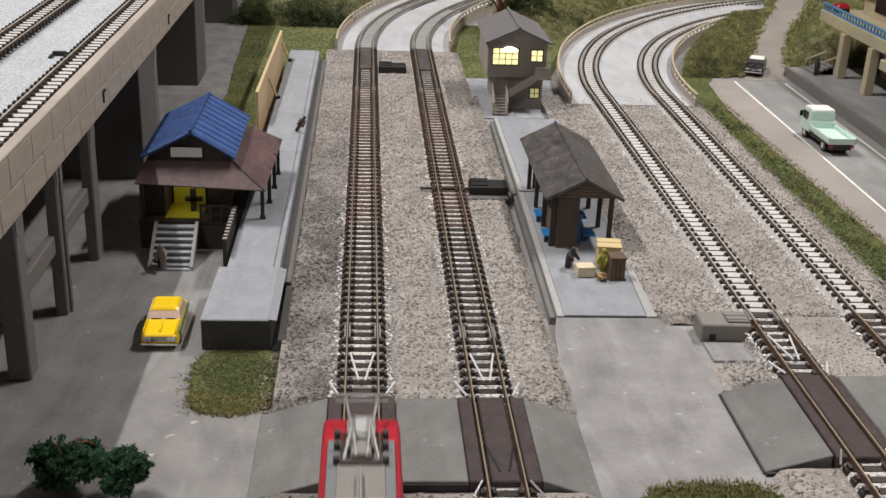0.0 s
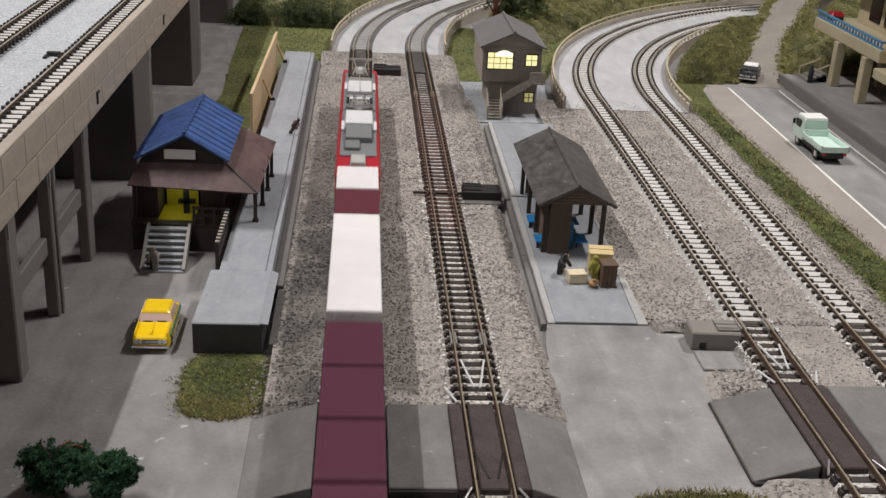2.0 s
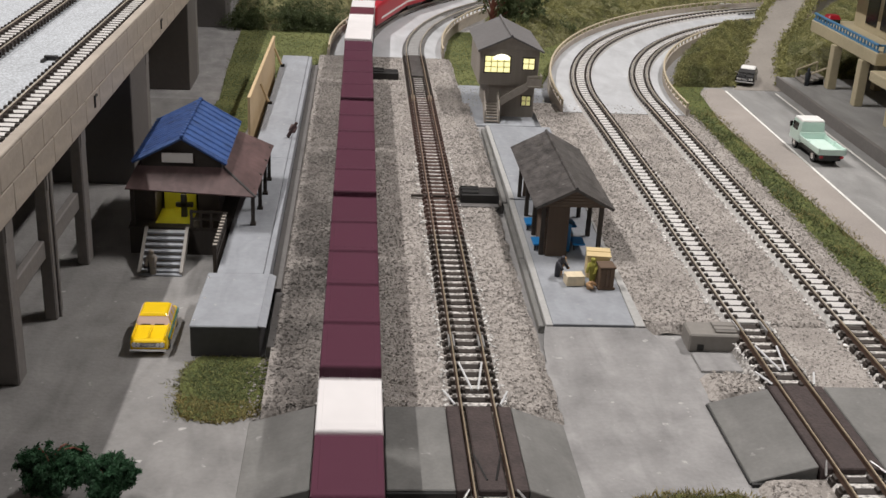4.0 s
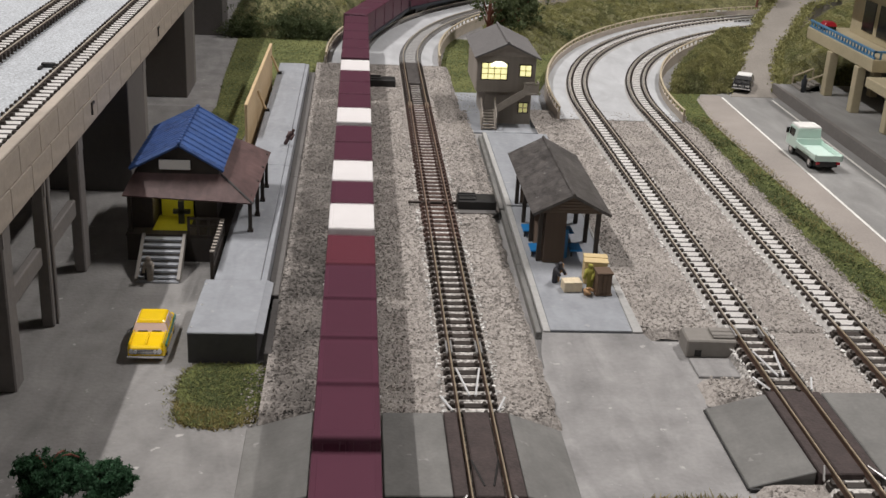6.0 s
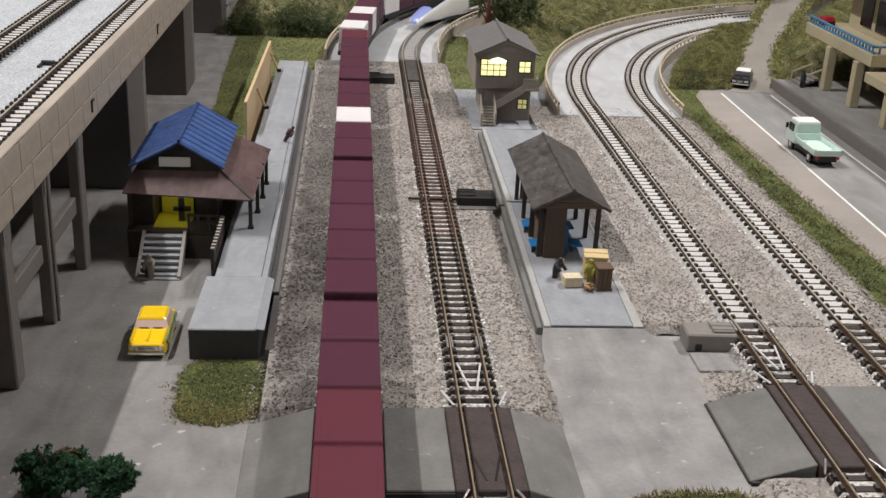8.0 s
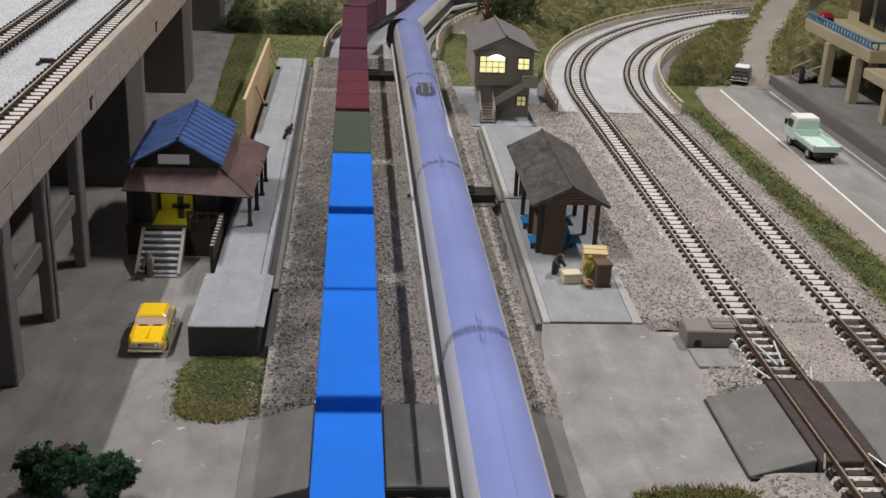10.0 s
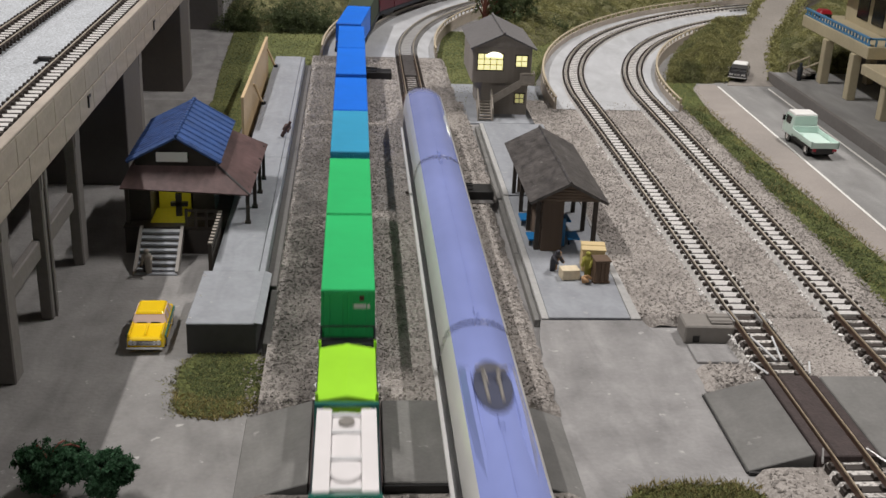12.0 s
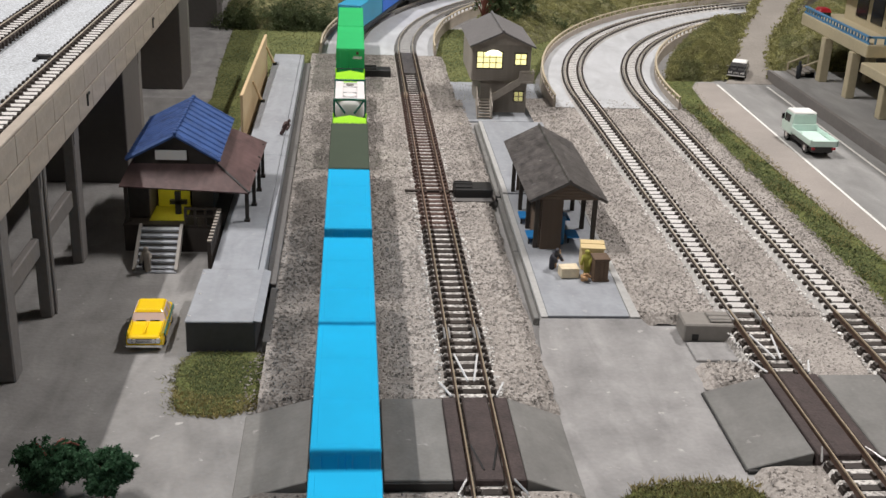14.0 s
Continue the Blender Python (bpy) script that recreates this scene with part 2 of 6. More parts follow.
    shoulder=mat("sandy_road_shoulder", (0.31, 0.282, 0.258), 0.85, 0.16, 0.001, 0.3, stain=0.15, stain_size=0.03),
    gull=mat("grey_bridge_rail", (0.3, 0.29, 0.27), 0.45, 0.15, 0.003, 0.1, metal=0.3),
    bridgebed=mat("grey_bridge_bed", (0.34, 0.34, 0.335), 0.7, 0.12, 0.002, 0.2, stain=0.12, stain_size=0.02),
    pane_grey=mat("express_lower_white", (0.82, 0.82, 0.81), 0.3, 0.04, 0.004, 0.0),
    dirt=mat("brown_dirt_path", (0.25, 0.23, 0.205), 0.95, 0.25, 0.0015, 0.5),
)



def brushed(m, scale=110.0, depth=0.22, specks=0.0):
    """Adds drawn-out brush marks and, if wanted, pale scuffs to a painted surface."""
    t = m.node_tree
    b = t.nodes["Principled BSDF"]
    src = b.inputs["Base Color"].links[0].from_socket
    co, mp, n = t.nodes.new("ShaderNodeTexCoord"), t.nodes.new("ShaderNodeMapping"), t.nodes.new("ShaderNodeTexNoise")
    mp.inputs["Scale"].default_value = (1.0, 0.3, 1.0)
    mp.inputs["Rotation"].default_value = (0, 0, 0.35)
    n.inputs["Scale"].default_value, n.inputs["Detail"].default_value, n.inputs["Distortion"].default_value = scale, 5, 1.2
    r, h = t.nodes.new("ShaderNodeMapRange"), t.nodes.new("ShaderNodeHueSaturation")
    r.inputs[1].default_value, r.inputs[2].default_value = 0.3, 0.7
    r.inputs[3].default_value, r.inputs[4].default_value = 1 - depth, 1 + depth
    t.links.new(co.outputs["Object"], mp.inputs["Vector"])
    t.links.new(mp.outputs[0], n.inputs["Vector"])
    t.links.new(n.outputs[0], r.inputs[0])
    t.links.new(src, h.inputs["Color"])
    t.links.new(r.outputs[0], h.inputs["Value"])
    out = h.outputs[0]
    if specks:
        s, k, mx = t.nodes.new("ShaderNodeTexNoise"), t.nodes.new("ShaderNodeMapRange"), t.nodes.new("ShaderNodeMix")
        s.inputs["Scale"].default_value, s.inputs["Detail"].default_value = 240, 3
        t.links.new(co.outputs["Object"], s.inputs["Vector"])
        k.inputs[1].default_value, k.inputs[2].default_value, k.inputs[4].default_value = 0.68, 0.74, specks
        t.links.new(s.outputs[0], k.inputs[0])
        mx.data_type = "RGBA"
        mx.inputs[7].default_value = (0.55, 0.54, 0.52, 1)
        t.links.new(k.outputs[0], mx.inputs[0])
        t.links.new(out, mx.inputs[6])
        out = mx.outputs[2]
    t.links.new(out, b.inputs["Base Color"])



def stained_shaded(m, middle=-0.0085, full=0.0145, none=0.0205, depth=0.55):
    """Blotchy stains in a band on either side of the left main track, deepened to imitate train shade."""
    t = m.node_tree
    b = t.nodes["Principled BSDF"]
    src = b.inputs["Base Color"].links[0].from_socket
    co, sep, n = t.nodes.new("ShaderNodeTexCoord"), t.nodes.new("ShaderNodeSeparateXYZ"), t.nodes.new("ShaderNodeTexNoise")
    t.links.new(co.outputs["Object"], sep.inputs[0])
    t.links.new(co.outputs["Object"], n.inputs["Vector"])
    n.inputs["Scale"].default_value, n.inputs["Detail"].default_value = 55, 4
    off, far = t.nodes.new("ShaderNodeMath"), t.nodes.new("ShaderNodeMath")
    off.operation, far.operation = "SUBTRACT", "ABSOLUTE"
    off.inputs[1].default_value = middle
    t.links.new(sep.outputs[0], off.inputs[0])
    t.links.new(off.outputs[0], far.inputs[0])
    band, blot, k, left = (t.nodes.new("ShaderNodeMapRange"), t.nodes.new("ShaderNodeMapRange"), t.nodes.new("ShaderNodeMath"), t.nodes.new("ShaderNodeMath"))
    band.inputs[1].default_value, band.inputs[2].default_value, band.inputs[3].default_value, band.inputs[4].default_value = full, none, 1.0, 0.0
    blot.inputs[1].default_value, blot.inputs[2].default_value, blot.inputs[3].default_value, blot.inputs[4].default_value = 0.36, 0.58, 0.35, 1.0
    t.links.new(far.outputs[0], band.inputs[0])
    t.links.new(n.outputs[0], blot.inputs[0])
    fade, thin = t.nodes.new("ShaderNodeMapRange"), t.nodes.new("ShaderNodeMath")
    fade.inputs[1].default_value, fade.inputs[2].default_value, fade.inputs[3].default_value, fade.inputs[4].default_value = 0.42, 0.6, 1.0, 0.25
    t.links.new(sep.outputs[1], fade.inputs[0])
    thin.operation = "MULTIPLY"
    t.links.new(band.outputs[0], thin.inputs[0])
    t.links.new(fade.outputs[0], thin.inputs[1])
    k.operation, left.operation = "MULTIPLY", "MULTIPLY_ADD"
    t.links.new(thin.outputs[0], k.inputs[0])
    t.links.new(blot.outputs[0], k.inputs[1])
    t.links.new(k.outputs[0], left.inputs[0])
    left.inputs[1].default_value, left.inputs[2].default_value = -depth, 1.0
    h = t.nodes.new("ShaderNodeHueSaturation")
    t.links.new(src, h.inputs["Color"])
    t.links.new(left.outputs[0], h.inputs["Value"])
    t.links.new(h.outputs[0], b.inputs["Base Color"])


stained_shaded(M["ballast"])
stained_shaded(M["stone"])


def leafy(m, share=0.5):
    """Thin foliage: part of the light goes through each leaf."""
    t = m.node_tree
    b, out = t.nodes["Principled BSDF"], t.nodes["Material Output"]
    tr, mx = t.nodes.new("ShaderNodeBsdfTranslucent"), t.nodes.new("ShaderNodeMixShader")
    t.links.new(b.inputs["Base Color"].links[0].from_socket, tr.inputs["Color"])
    mx.inputs[0].default_value = share
    t.links.new(b.outputs[0], mx.inputs[1])
    t.links.new(tr.outputs[0], mx.inputs[2])
    t.links.new(mx.outputs[0], out.inputs["Surface"])


for key in ("leaf", "leaf_mid", "leaf_dark", "leaf_tree", "tuft", "tuft_green", "tuft_dry"):
    leafy(M[key], 0.45)
brushed(M["board"], 90, 0.16, 0.6)
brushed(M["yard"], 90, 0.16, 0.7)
brushed(M["asphalt"], 70, 0.18, 0.15)
brushed(M["plat"], 130, 0.1, 0.35)
brushed(M["ramp"], 120, 0.1, 0.3)
brushed(M["roofdark"], 260, 0.35, 0.4)
brushed(M["deckwhite"], 80, 0.12)
brushed(M["maroonroof"], 150, 0.25)
brushed(M["concrete"], 100, 0.12)

# ---- mesh helpers, in millimetres ----


def box(bm, x0, x1, y0, y1, z0, z1, top=(0, 0)):
    """A block; top: how far its upper face draws in along x and y."""
    a, b = top
    vs = [bm.verts.new(p) for p in ((x0, y0, z0), (x1, y0, z0), (x1, y1, z0), (x0, y1, z0),
                                    (x0 + a, y0 + b, z1), (x1 - a, y0 + b, z1), (x1 - a, y1 - b, z1), (x0 + a, y1 - b, z1))]
    for f in ((3, 2, 1, 0), (4, 5, 6, 7), (0, 1, 5, 4), (1, 2, 6, 5), (2, 3, 7, 6), (3, 0, 4, 7)):
        bm.faces.new([vs[i] for i in f])
    return vs


def rod(bm, p, q, r, n=6, r2=None):
    p, q = Vector(p), Vector(q)
    d = (q - p).normalized()
    a = d.orthogonal().normalized()
    b = d.cross(a)
    rings = []
    for c, rr in ((p, r), (q, r if r2 is None else r2)):
        rings.append([bm.verts.new(c + (a * math.cos(k * math.tau / n) + b * math.sin(k * math.tau / n)) * rr) for k in range(n)])
    for k in range(n):
        bm.faces.new([rings[0][k], rings[0][(k + 1) % n], rings[1][(k + 1) % n], rings[1][k]])
    bm.faces.new(rings[0][::-1])
    bm.faces.new(rings[1])


def loft(bm, rings, closed=True, caps=True):
    """Joins rings of points, one after another, into a skin."""
    vs = [[bm.verts.new(p) for p in ring] for ring in rings]
    n = len(vs[0])
    for a, b in zip(vs, vs[1:]):
        for k in range(n if closed else n - 1):
            bm.faces.new([a[k], a[(k + 1) % n], b[(k + 1) % n], b[k]])
    if caps and closed:
        bm.faces.new(vs[0][::-1])
        bm.faces.new(vs[-1])


def slab(bm, poly, z0, z1):
    """An upright prism over a polygon in plan."""
    loft(bm, [[(x, y, z0) for x, y in poly], [(x, y, z1) for x, y in poly]])


def plate(bm, pts, thick):
    """A flat panel through the points, with thickness along its normal."""
    pts = [Vector(p) for p in pts]
    n = (pts[1] - pts[0]).cross(pts[2] - pts[1]).normalized() * thick
    if n.z < 0:
        n = -n
    loft(bm, [[p - n for p in pts], pts])


def ball(bm, c, r, seg=8, rings=6, squash=1.0):
    prof = [(math.sin(math.pi * i / rings), math.cos(math.pi * i / rings)) for i in range(1, rings)]
    loft(bm, [[(c[0] + r * s * math.cos(k * math.tau / seg), c[1] + r * s * math.sin(k * math.tau / seg), c[2] - r * h * squash)
               for k in range(seg)] for s, h in prof])


def mesh_of(name, bm, material, bevel=0.0, smooth=False):
    if bevel:
        bmesh.ops.bevel(bm, geom=list(bm.edges), offset=bevel, segments=1, affect="EDGES", clamp_overlap=True)
    bmesh.ops.recalc_face_normals(bm, faces=bm.faces)
    me = bpy.data.meshes.new(name)
    bmesh.ops.scale(bm, vec=(U, U, U), verts=bm.verts)
    bm.to_mesh(me)
    bm.free()
    me.materials.append(M[material])
    if smooth:
        for p in me.polygons:
            p.use_smooth = True
    return me


def part(name, bm, material, parent=None, label="", bevel=0.0, smooth=False, at=None, kind=""):
    """Links a bmesh as one mesh object under a thing or under a part."""
    ob = new(name, mesh_of(name, bm, material, bevel, smooth))
    ob.parent = parent
    if at:
        ob.location = Vector(at) * U
    if label:
        ob["label"] = label
    if kind:
        ob["kind"] = kind
    return ob


def blocks(name, spec, material, parent=None, label="", bevel=0.0, **more):
    bm = bmesh.new()
    for b in spec:
        box(bm, *b)
    return part(name, bm, material, parent, label, bevel, **more)


def thing(name, at, label, category, group="", kind="", turn=0):
    ob = new(name)
    ob.empty_display_size = 0.005
    ob.matrix_world = pose(at[0] * U, at[1] * U, at[2] * U, 0, 0, turn)
    return tagged(ob, label, category, group, kind)


def structure(name, bm, material, label, category, bevel=0.0):
    return tagged(part(name, bm, material, None, "", bevel), label, category, "", "structure")


def points_mesh(name, verts, faces, material, smooth=False):
    """One mesh from computed arrays, for scatter."""
    me = bpy.data.meshes.new(name)
    me.from_pydata([tuple(v) for v in np.asarray(verts) * U], [], faces)
    me.materials.append(M[material])
    if smooth:
        for p in me.polygons:
            p.use_smooth = True
    return new(name, me)

# ---- the room and the table ----
bm = bmesh.new(); box(bm, -2600, 3400, -2600, 3600, -960, -900)
structure("room_floor", bm, "roomfloor", "plain grey exhibition room floor", "floor")
bm = bmesh.new(); box(bm, -2600, 3400, -2600, 3600, 1850, 1900)
structure("ceiling", bm, "roomwall", "plain pale exhibition room ceiling", "ceiling")
for nm, b in (("wall_north", (-2600, 3400, 3600, 3660)), ("wall_south", (-2600, 3400, -2660, -2600)),
              ("wall_east", (3400, 3460, -2600, 3600)), ("wall_west", (-2660, -2600, -2600, 3600))):
    bm = bmesh.new(); box(bm, *b, -900, 1850)
    structure(nm, bm, "roomwall", "plain pale exhibition room wall", "wall")
bm = bmesh.new(); box(bm, -600, 1420, -780, 1260, -14, 0)
structure("ground", bm, "board", "grey painted baseboard of the model railway, scuffed", "baseboard")
# thin sheet over the board; its darker paint imitates weaker light here
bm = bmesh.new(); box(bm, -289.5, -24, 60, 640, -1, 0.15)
structure("yard", bm, "yard", "worn grey yard beside the tracks, paint darkened for weaker light, scuffed", "yard")
bm = bmesh.new(); box(bm, -560, 1380, -740, 1220, -900, -14.5)
structure("table_base", bm, "backdark", "dark boxed-in table under the model railway", "table")

# ---- running lines ----
R1, R2, CX, CY = 391.0, 354.0, 391.0, 752.0
XE, YB = 900.0, -300.0


def oval(r):
    """The way round the oval of that radius: s in mm along it, 0 abreast of the camera, gives x, y, heading."""
    x0 = CX - r
    segs = [("l", x0, YB, 90, CY - YB), ("a", CX, CY, 180, r), ("l", CX, CY + r, 0, XE - CX), ("a", XE, CY, 90, r),
            ("l", XE + r, CY, -90, CY - YB), ("a", XE, YB, 0, r), ("l", XE, YB - r, 180, XE - CX), ("a", CX, YB, -90, r)]
    lens = [g[4] if g[0] == "l" else g[4] * math.pi / 2 for g in segs]
    total = sum(lens)

    def at(s):
        s = (s - YB) % total
        for g, n in zip(segs, lens):
            if s <= n:
                break
            s -= n
        if g[0] == "l":
            h = radians(g[3])
            return g[1] + math.cos(h) * s, g[2] + math.sin(h) * s, h
        a = radians(g[3]) - s / g[4]
        return g[1] + math.cos(a) * g[4], g[2] + math.sin(a) * g[4], a - math.pi / 2
    return at, total


def branch(x0, r, y1, x_end):
    def at(s):
        if s <= y1:
            return x0, s, math.pi / 2
        a = (s - y1) / r
        if a < math.pi / 2:
            return x0 + r - math.cos(a) * r, y1 + math.sin(a) * r, math.pi / 2 - a
        return x0 + r + (s - y1 - r * math.pi / 2), y1 + r, 0.0
    return at, y1 + r * math.pi / 2 + (x_end - x0 - r)


X3, X4, R3, Y3 = 136.5, 174.5, 381.0, 640.0
R4 = R3 + X3 - X4
way1, len1 = oval(R1)
way2, len2 = oval(R2)
way3, len3 = branch(X3, R3, Y3, 1000)
way4, len4 = branch(X4, R4, Y3, 1000)
ZT, ZR = 4.9, 7.0    # tops of sleepers and of rails


def stations(way, s0, s1):
    """Steps along a way: long on the straight, short on the bends."""
    out, s = [s0], s0
    while s < s1:
        h0 = way(s)[2]
        h1 = way(min(s1, s + 60))[2]
        s = min(s1, s + (60 if abs(h0 - h1) < 1e-6 else 8))
        out.append(s)
    return out


def sweep(way, s0, s1, prof):
    """A profile of (across, up) drawn along a way."""
    bm = bmesh.new()
    rings = []
    for s in stations(way, s0, s1):
        x, y, h = way(s)
        nx, ny = math.sin(h), -math.cos(h)
        rings.append([(x + nx * a, y + ny * a, z) for a, z in prof])
    loft(bm, rings)
    return bm


def web_profile(c):
    return [(c - 0.45, ZT), (c + 0.45, ZT), (c + 0.22, ZT + 0.5), (c + 0.22, 6.55), (c - 0.22, 6.55), (c - 0.22, ZT + 0.5)]


def head_profile(c):
    return [(c - 0.22, 6.5), (c + 0.22, 6.5), (c + 0.24, 6.65), (c + 0.24, 6.92), (c + 0.18, ZR), (c - 0.18, ZR), (c - 0.24, 6.92), (c - 0.24, 6.65)]



def sleeper_mesh(half, material, chair=1.15, inner=0.6, end=7.6):
    bm = bmesh.new()
    box(bm, -end, end, -half, half, -1.6, 0, (0.1, 0.1))
    for c in (-4.83, 4.83):
        for d in (-1.5, 1.5):
            w = 0.6 if d * c > 0 else inner
            e = d if d * c > 0 else math.copysign(0.9 + inner, d)
            box(bm, c + e - w, c + e + w, -chair, chair, -0.1, 0.85 if end > 7 else 1.0, (0.15, 0.15))
    return mesh_of("sleeper", bm, material)


TIE, TIE_RUST, TIE_SLIM, TIE_GREY = sleeper_mesh(1.4, "tie"), sleeper_mesh(1.4, "tie_rust"), sleeper_mesh(0.52, "tie", 0.9, 0.72, 6.6), sleeper_mesh(0.7, "tie_grey", 0.8, 0.25)
PITCH = 5.2


def track(name, way, s0, s1, near0, near1, rail, label, stretches, skip=(), tie=TIE, bridge_from=1e9, lift=0.0):
    """stretches: where each kind of rail side, rail head and bed begins along the way."""
    root = thing(name, (0, 0, 0), label, "railway track", "running lines", "structure")
    ends = [q[0] for q in stretches[1:]] + [s1]
    for (a, side, head, bedmat), b in zip(stretches, ends):
        for c in (-4.83, 4.83):
            web = part("rail", sweep(way, a, b, web_profile(c)), side, root)
            part("rail_head", sweep(way, a, b, head_profile(c)), head, web)
        top = ZT + (lift if bedmat == "tie_pale" else 0) - (0.3 if bedmat == "bed" else 0.12)
        part("track_bed", sweep(way, a, b, [(-9.5, 0.2), (9.5, 0.2), (6.4, top), (-6.4, top)]), bedmat, root)
    far_v, far_f = [], []
    cube = [(3, 2, 1, 0), (4, 5, 6, 7), (0, 1, 5, 4), (1, 2, 6, 5), (2, 3, 7, 6), (3, 0, 4, 7)]
    s = s0 + 2
    while s < s1:
        x, y, h = way(s)
        if any(a < s < b for a, b in skip):
            pass
        elif near0 <= s <= near1:
            o = new("sleeper", TIE_GREY if s > bridge_from else TIE if s < 345 else TIE_RUST if tie is TIE and 425 < s < 640 else tie)
            o.parent = root
            o.matrix_local = Matrix.Translation(Vector((x, y, ZT + (lift if s >= 345 else 0))) * U) @ Matrix.Rotation(h - math.pi / 2, 4, "Z")
        else:
            c, n, base = (math.cos(h), math.sin(h)), (math.sin(h), -math.cos(h)), len(far_v)
            for z in (ZT - 1.6, ZT):
                for a, b in ((-7.6, -1.3), (7.6, -1.3), (7.6, 1.3), (-7.6, 1.3)):
                    far_v.append((x + n[0] * a + c[0] * b, y + n[1] * a + c[1] * b, z))
            far_f += [tuple(base + i for i in f) for f in cube]
        s += PITCH
    o = points_mesh("far_sleepers", far_v, far_f, "tie")
    o.parent = root
    o["kind"] = "stuff"
    return root


NEAR, FARC = (241.5, 284.0), (252.5, 298.5)


def MAIN(s):
    return [(s, "rail_rust", "rail", "bed"), (425, "rail_rust", "rail_worn", "bed"), (637, "rail_rust", "rail", "bed"), (750, "gull", "rail_grey", "bridgebed"), (1400, "rail_rust", "rail", "bed")]


def SIDE(s):
    return [(-600, "rail_rust", "rail", "bed"), (s, "rail_side", "rail_grey", "tie_pale"), (640, "gull", "rail_grey", "tie_pale")]


t1 = track("track_1", way1, YB + 1, YB + len1 - 1, 205, 900, "rail", "brass-railed model track on dark sleepers", MAIN(YB + 1), [NEAR], TIE, 750)
t2 = track("track_2", way2, YB + 1, YB + len2 - 1, 205, 900, "rail", "brass-railed model track on dark sleepers, curving onto the bridge", MAIN(YB + 1), [NEAR], TIE, 750)
t3 = track("track_3", way3, -600, len3, 205, 1030, "rail_grey", "steel-railed model track on a pale bed", SIDE(345), [FARC], TIE_SLIM, 1e9, 0.7)
t4 = track("track_4", way4, -600, len4, 205, 1030, "rail_grey", "steel-railed model track on a pale bed, beside the road", SIDE(345), [FARC], TIE_SLIM, 1e9, 0.7)

# fishplates, guide wires and point rods between the rails
for root, x in ((t1, 0), (t2, 37), (t3, X3)):
    y0 = 284 if root is not t3 else 298.5
    for y in (y0 + 42,) + (() if root is t3 else (637,)):
        for c in (-4.83, 4.83):
            blocks("fishplate", [(x + c - 1.0, x + c - 0.5, y - 4, y + 4, ZT, 6.6), (x + c + 0.5, x + c + 1.0, y - 4, y + 4, ZT, 6.6)], "silver" if y < 500 else "rail", root)
    for a, b in (((-3.6, 27), (-0.9, 10)), ((3.6, 27), (0.9, 10)), ((-9.5, 9), (-6.6, 1)), ((9.5, 9), (6.6, 1))):
        bm = bmesh.new(); rod(bm, (x + a[0], y0 + a[1], 6.3), (x + b[0], y0 + b[1], 6.3), 0.35, 6)
        part("guide_wire", bm, "locowhite", root)
    for a, b in (((-9.0, -6), (-6.2, 1)), ((9.0, -6), (6.2, 1))):
        bm = bmesh.new(); rod(bm, (x + a[0], y0 - 43 + a[1], 6.3), (x + b[0], y0 - 43 + b[1], 6.3), 0.35, 6)
        part("guide_wire", bm, "silver", root)
# brown infill plates between the rails before the bridge
for root, x in ((t1, 0), (t2, 37)):
    blocks("infill_plate", [(x - 3.6, x + 3.6, 690, 748, 3.5, 6.1)], "roofdark", root, bevel=0.3)
blocks("stretcher_bar", [(24.5, 52, 468, 469.6, 5.0, 5.8)], "tie", t2)

# ---- ballast ----


def edge_noise(v, k=0.12):
    return noise.noise(Vector((v * k, 3.7, 1.1)))


def ballast_sheet(name, x0, x1, y0, y1, top, left, right, near, far, label):
    """Gravel bed with a ragged rim; left, right, near, far: whether that side runs out to the ground."""
    nx, ny = max(2, int((x1 - x0) / 2.4)), max(2, int((y1 - y0) / 2.4))
    verts, faces = [], []
    for j in range(ny + 1):
        for i in range(nx + 1):
            u, v = i / nx, j / ny
            x, y = x0 + (x1 - x0) * u, y0 + (y1 - y0) * v
            d = 99.0
            if left: d = min(d, x - x0 + 1.6 * edge_noise(y))
            if right: d = min(d, x1 - x + 1.6 * edge_noise(y + 50))
            if near: d = min(d, y - y0 + 1.6 * edge_noise(x))
            if far: d = min(d, y1 - y)
            k = max(0.0, min(1.0, d / 3.5))
            z = -0.4 + (top + 0.4) * k ** 0.6 + 0.35 * noise.noise(Vector((x * 0.45, y * 0.45, 0)))
            verts.append((x, y, z if k else -0.6))
    for j in range(ny):
        for i in range(nx):
            a = j * (nx + 1) + i
            faces.append((a, a + 1, a + nx + 2, a + nx + 1))
    o = points_mesh(name, verts, faces, "ballast", True)
    return tagged(o, label, "ballast", "", "structure")


ballast_sheet("ballast_1", -25.5, 63, 284.3, 748, 4.0, False, True, True, False, "grey-beige gravel ballast round the two main tracks")
ballast_sheet("ballast_2", 100.5, 196.5, 345, 642, 3.6, False, True, True, False, "grey-beige gravel ballast round the two right tracks")
ballast_sheet("ballast_3", 131.5, 200, 298.8, 346, 3.4, True, True, False, False, "gravel ballast beside the far crossing")
ballast_sheet("ballast_8", 111, 134, 298.8, 316, 3.0, True, False, True, True, "small heap of gravel ballast beside the ramp")
ballast_sheet("ballast_4", 110, 215, 60, 252, 3.2, True, True, False, False, "gravel ballast in front of the far crossing")
ballast_sheet("ballast_5", -26, 62, 60, 241, 3.4, True, True, False, False, "gravel ballast in front of the crossing")
ballast_sheet("ballast_6", 50, 66, 470, 640, 3.2, True, True, True, True, "gravel ballast beside the shelter platform")
ballast_sheet("ballast_7", 104, 118, 560, 646, 2.6, True, False, True, False, "gravel ballast beside the signal tower")

rng = np.random.default_rng(5)


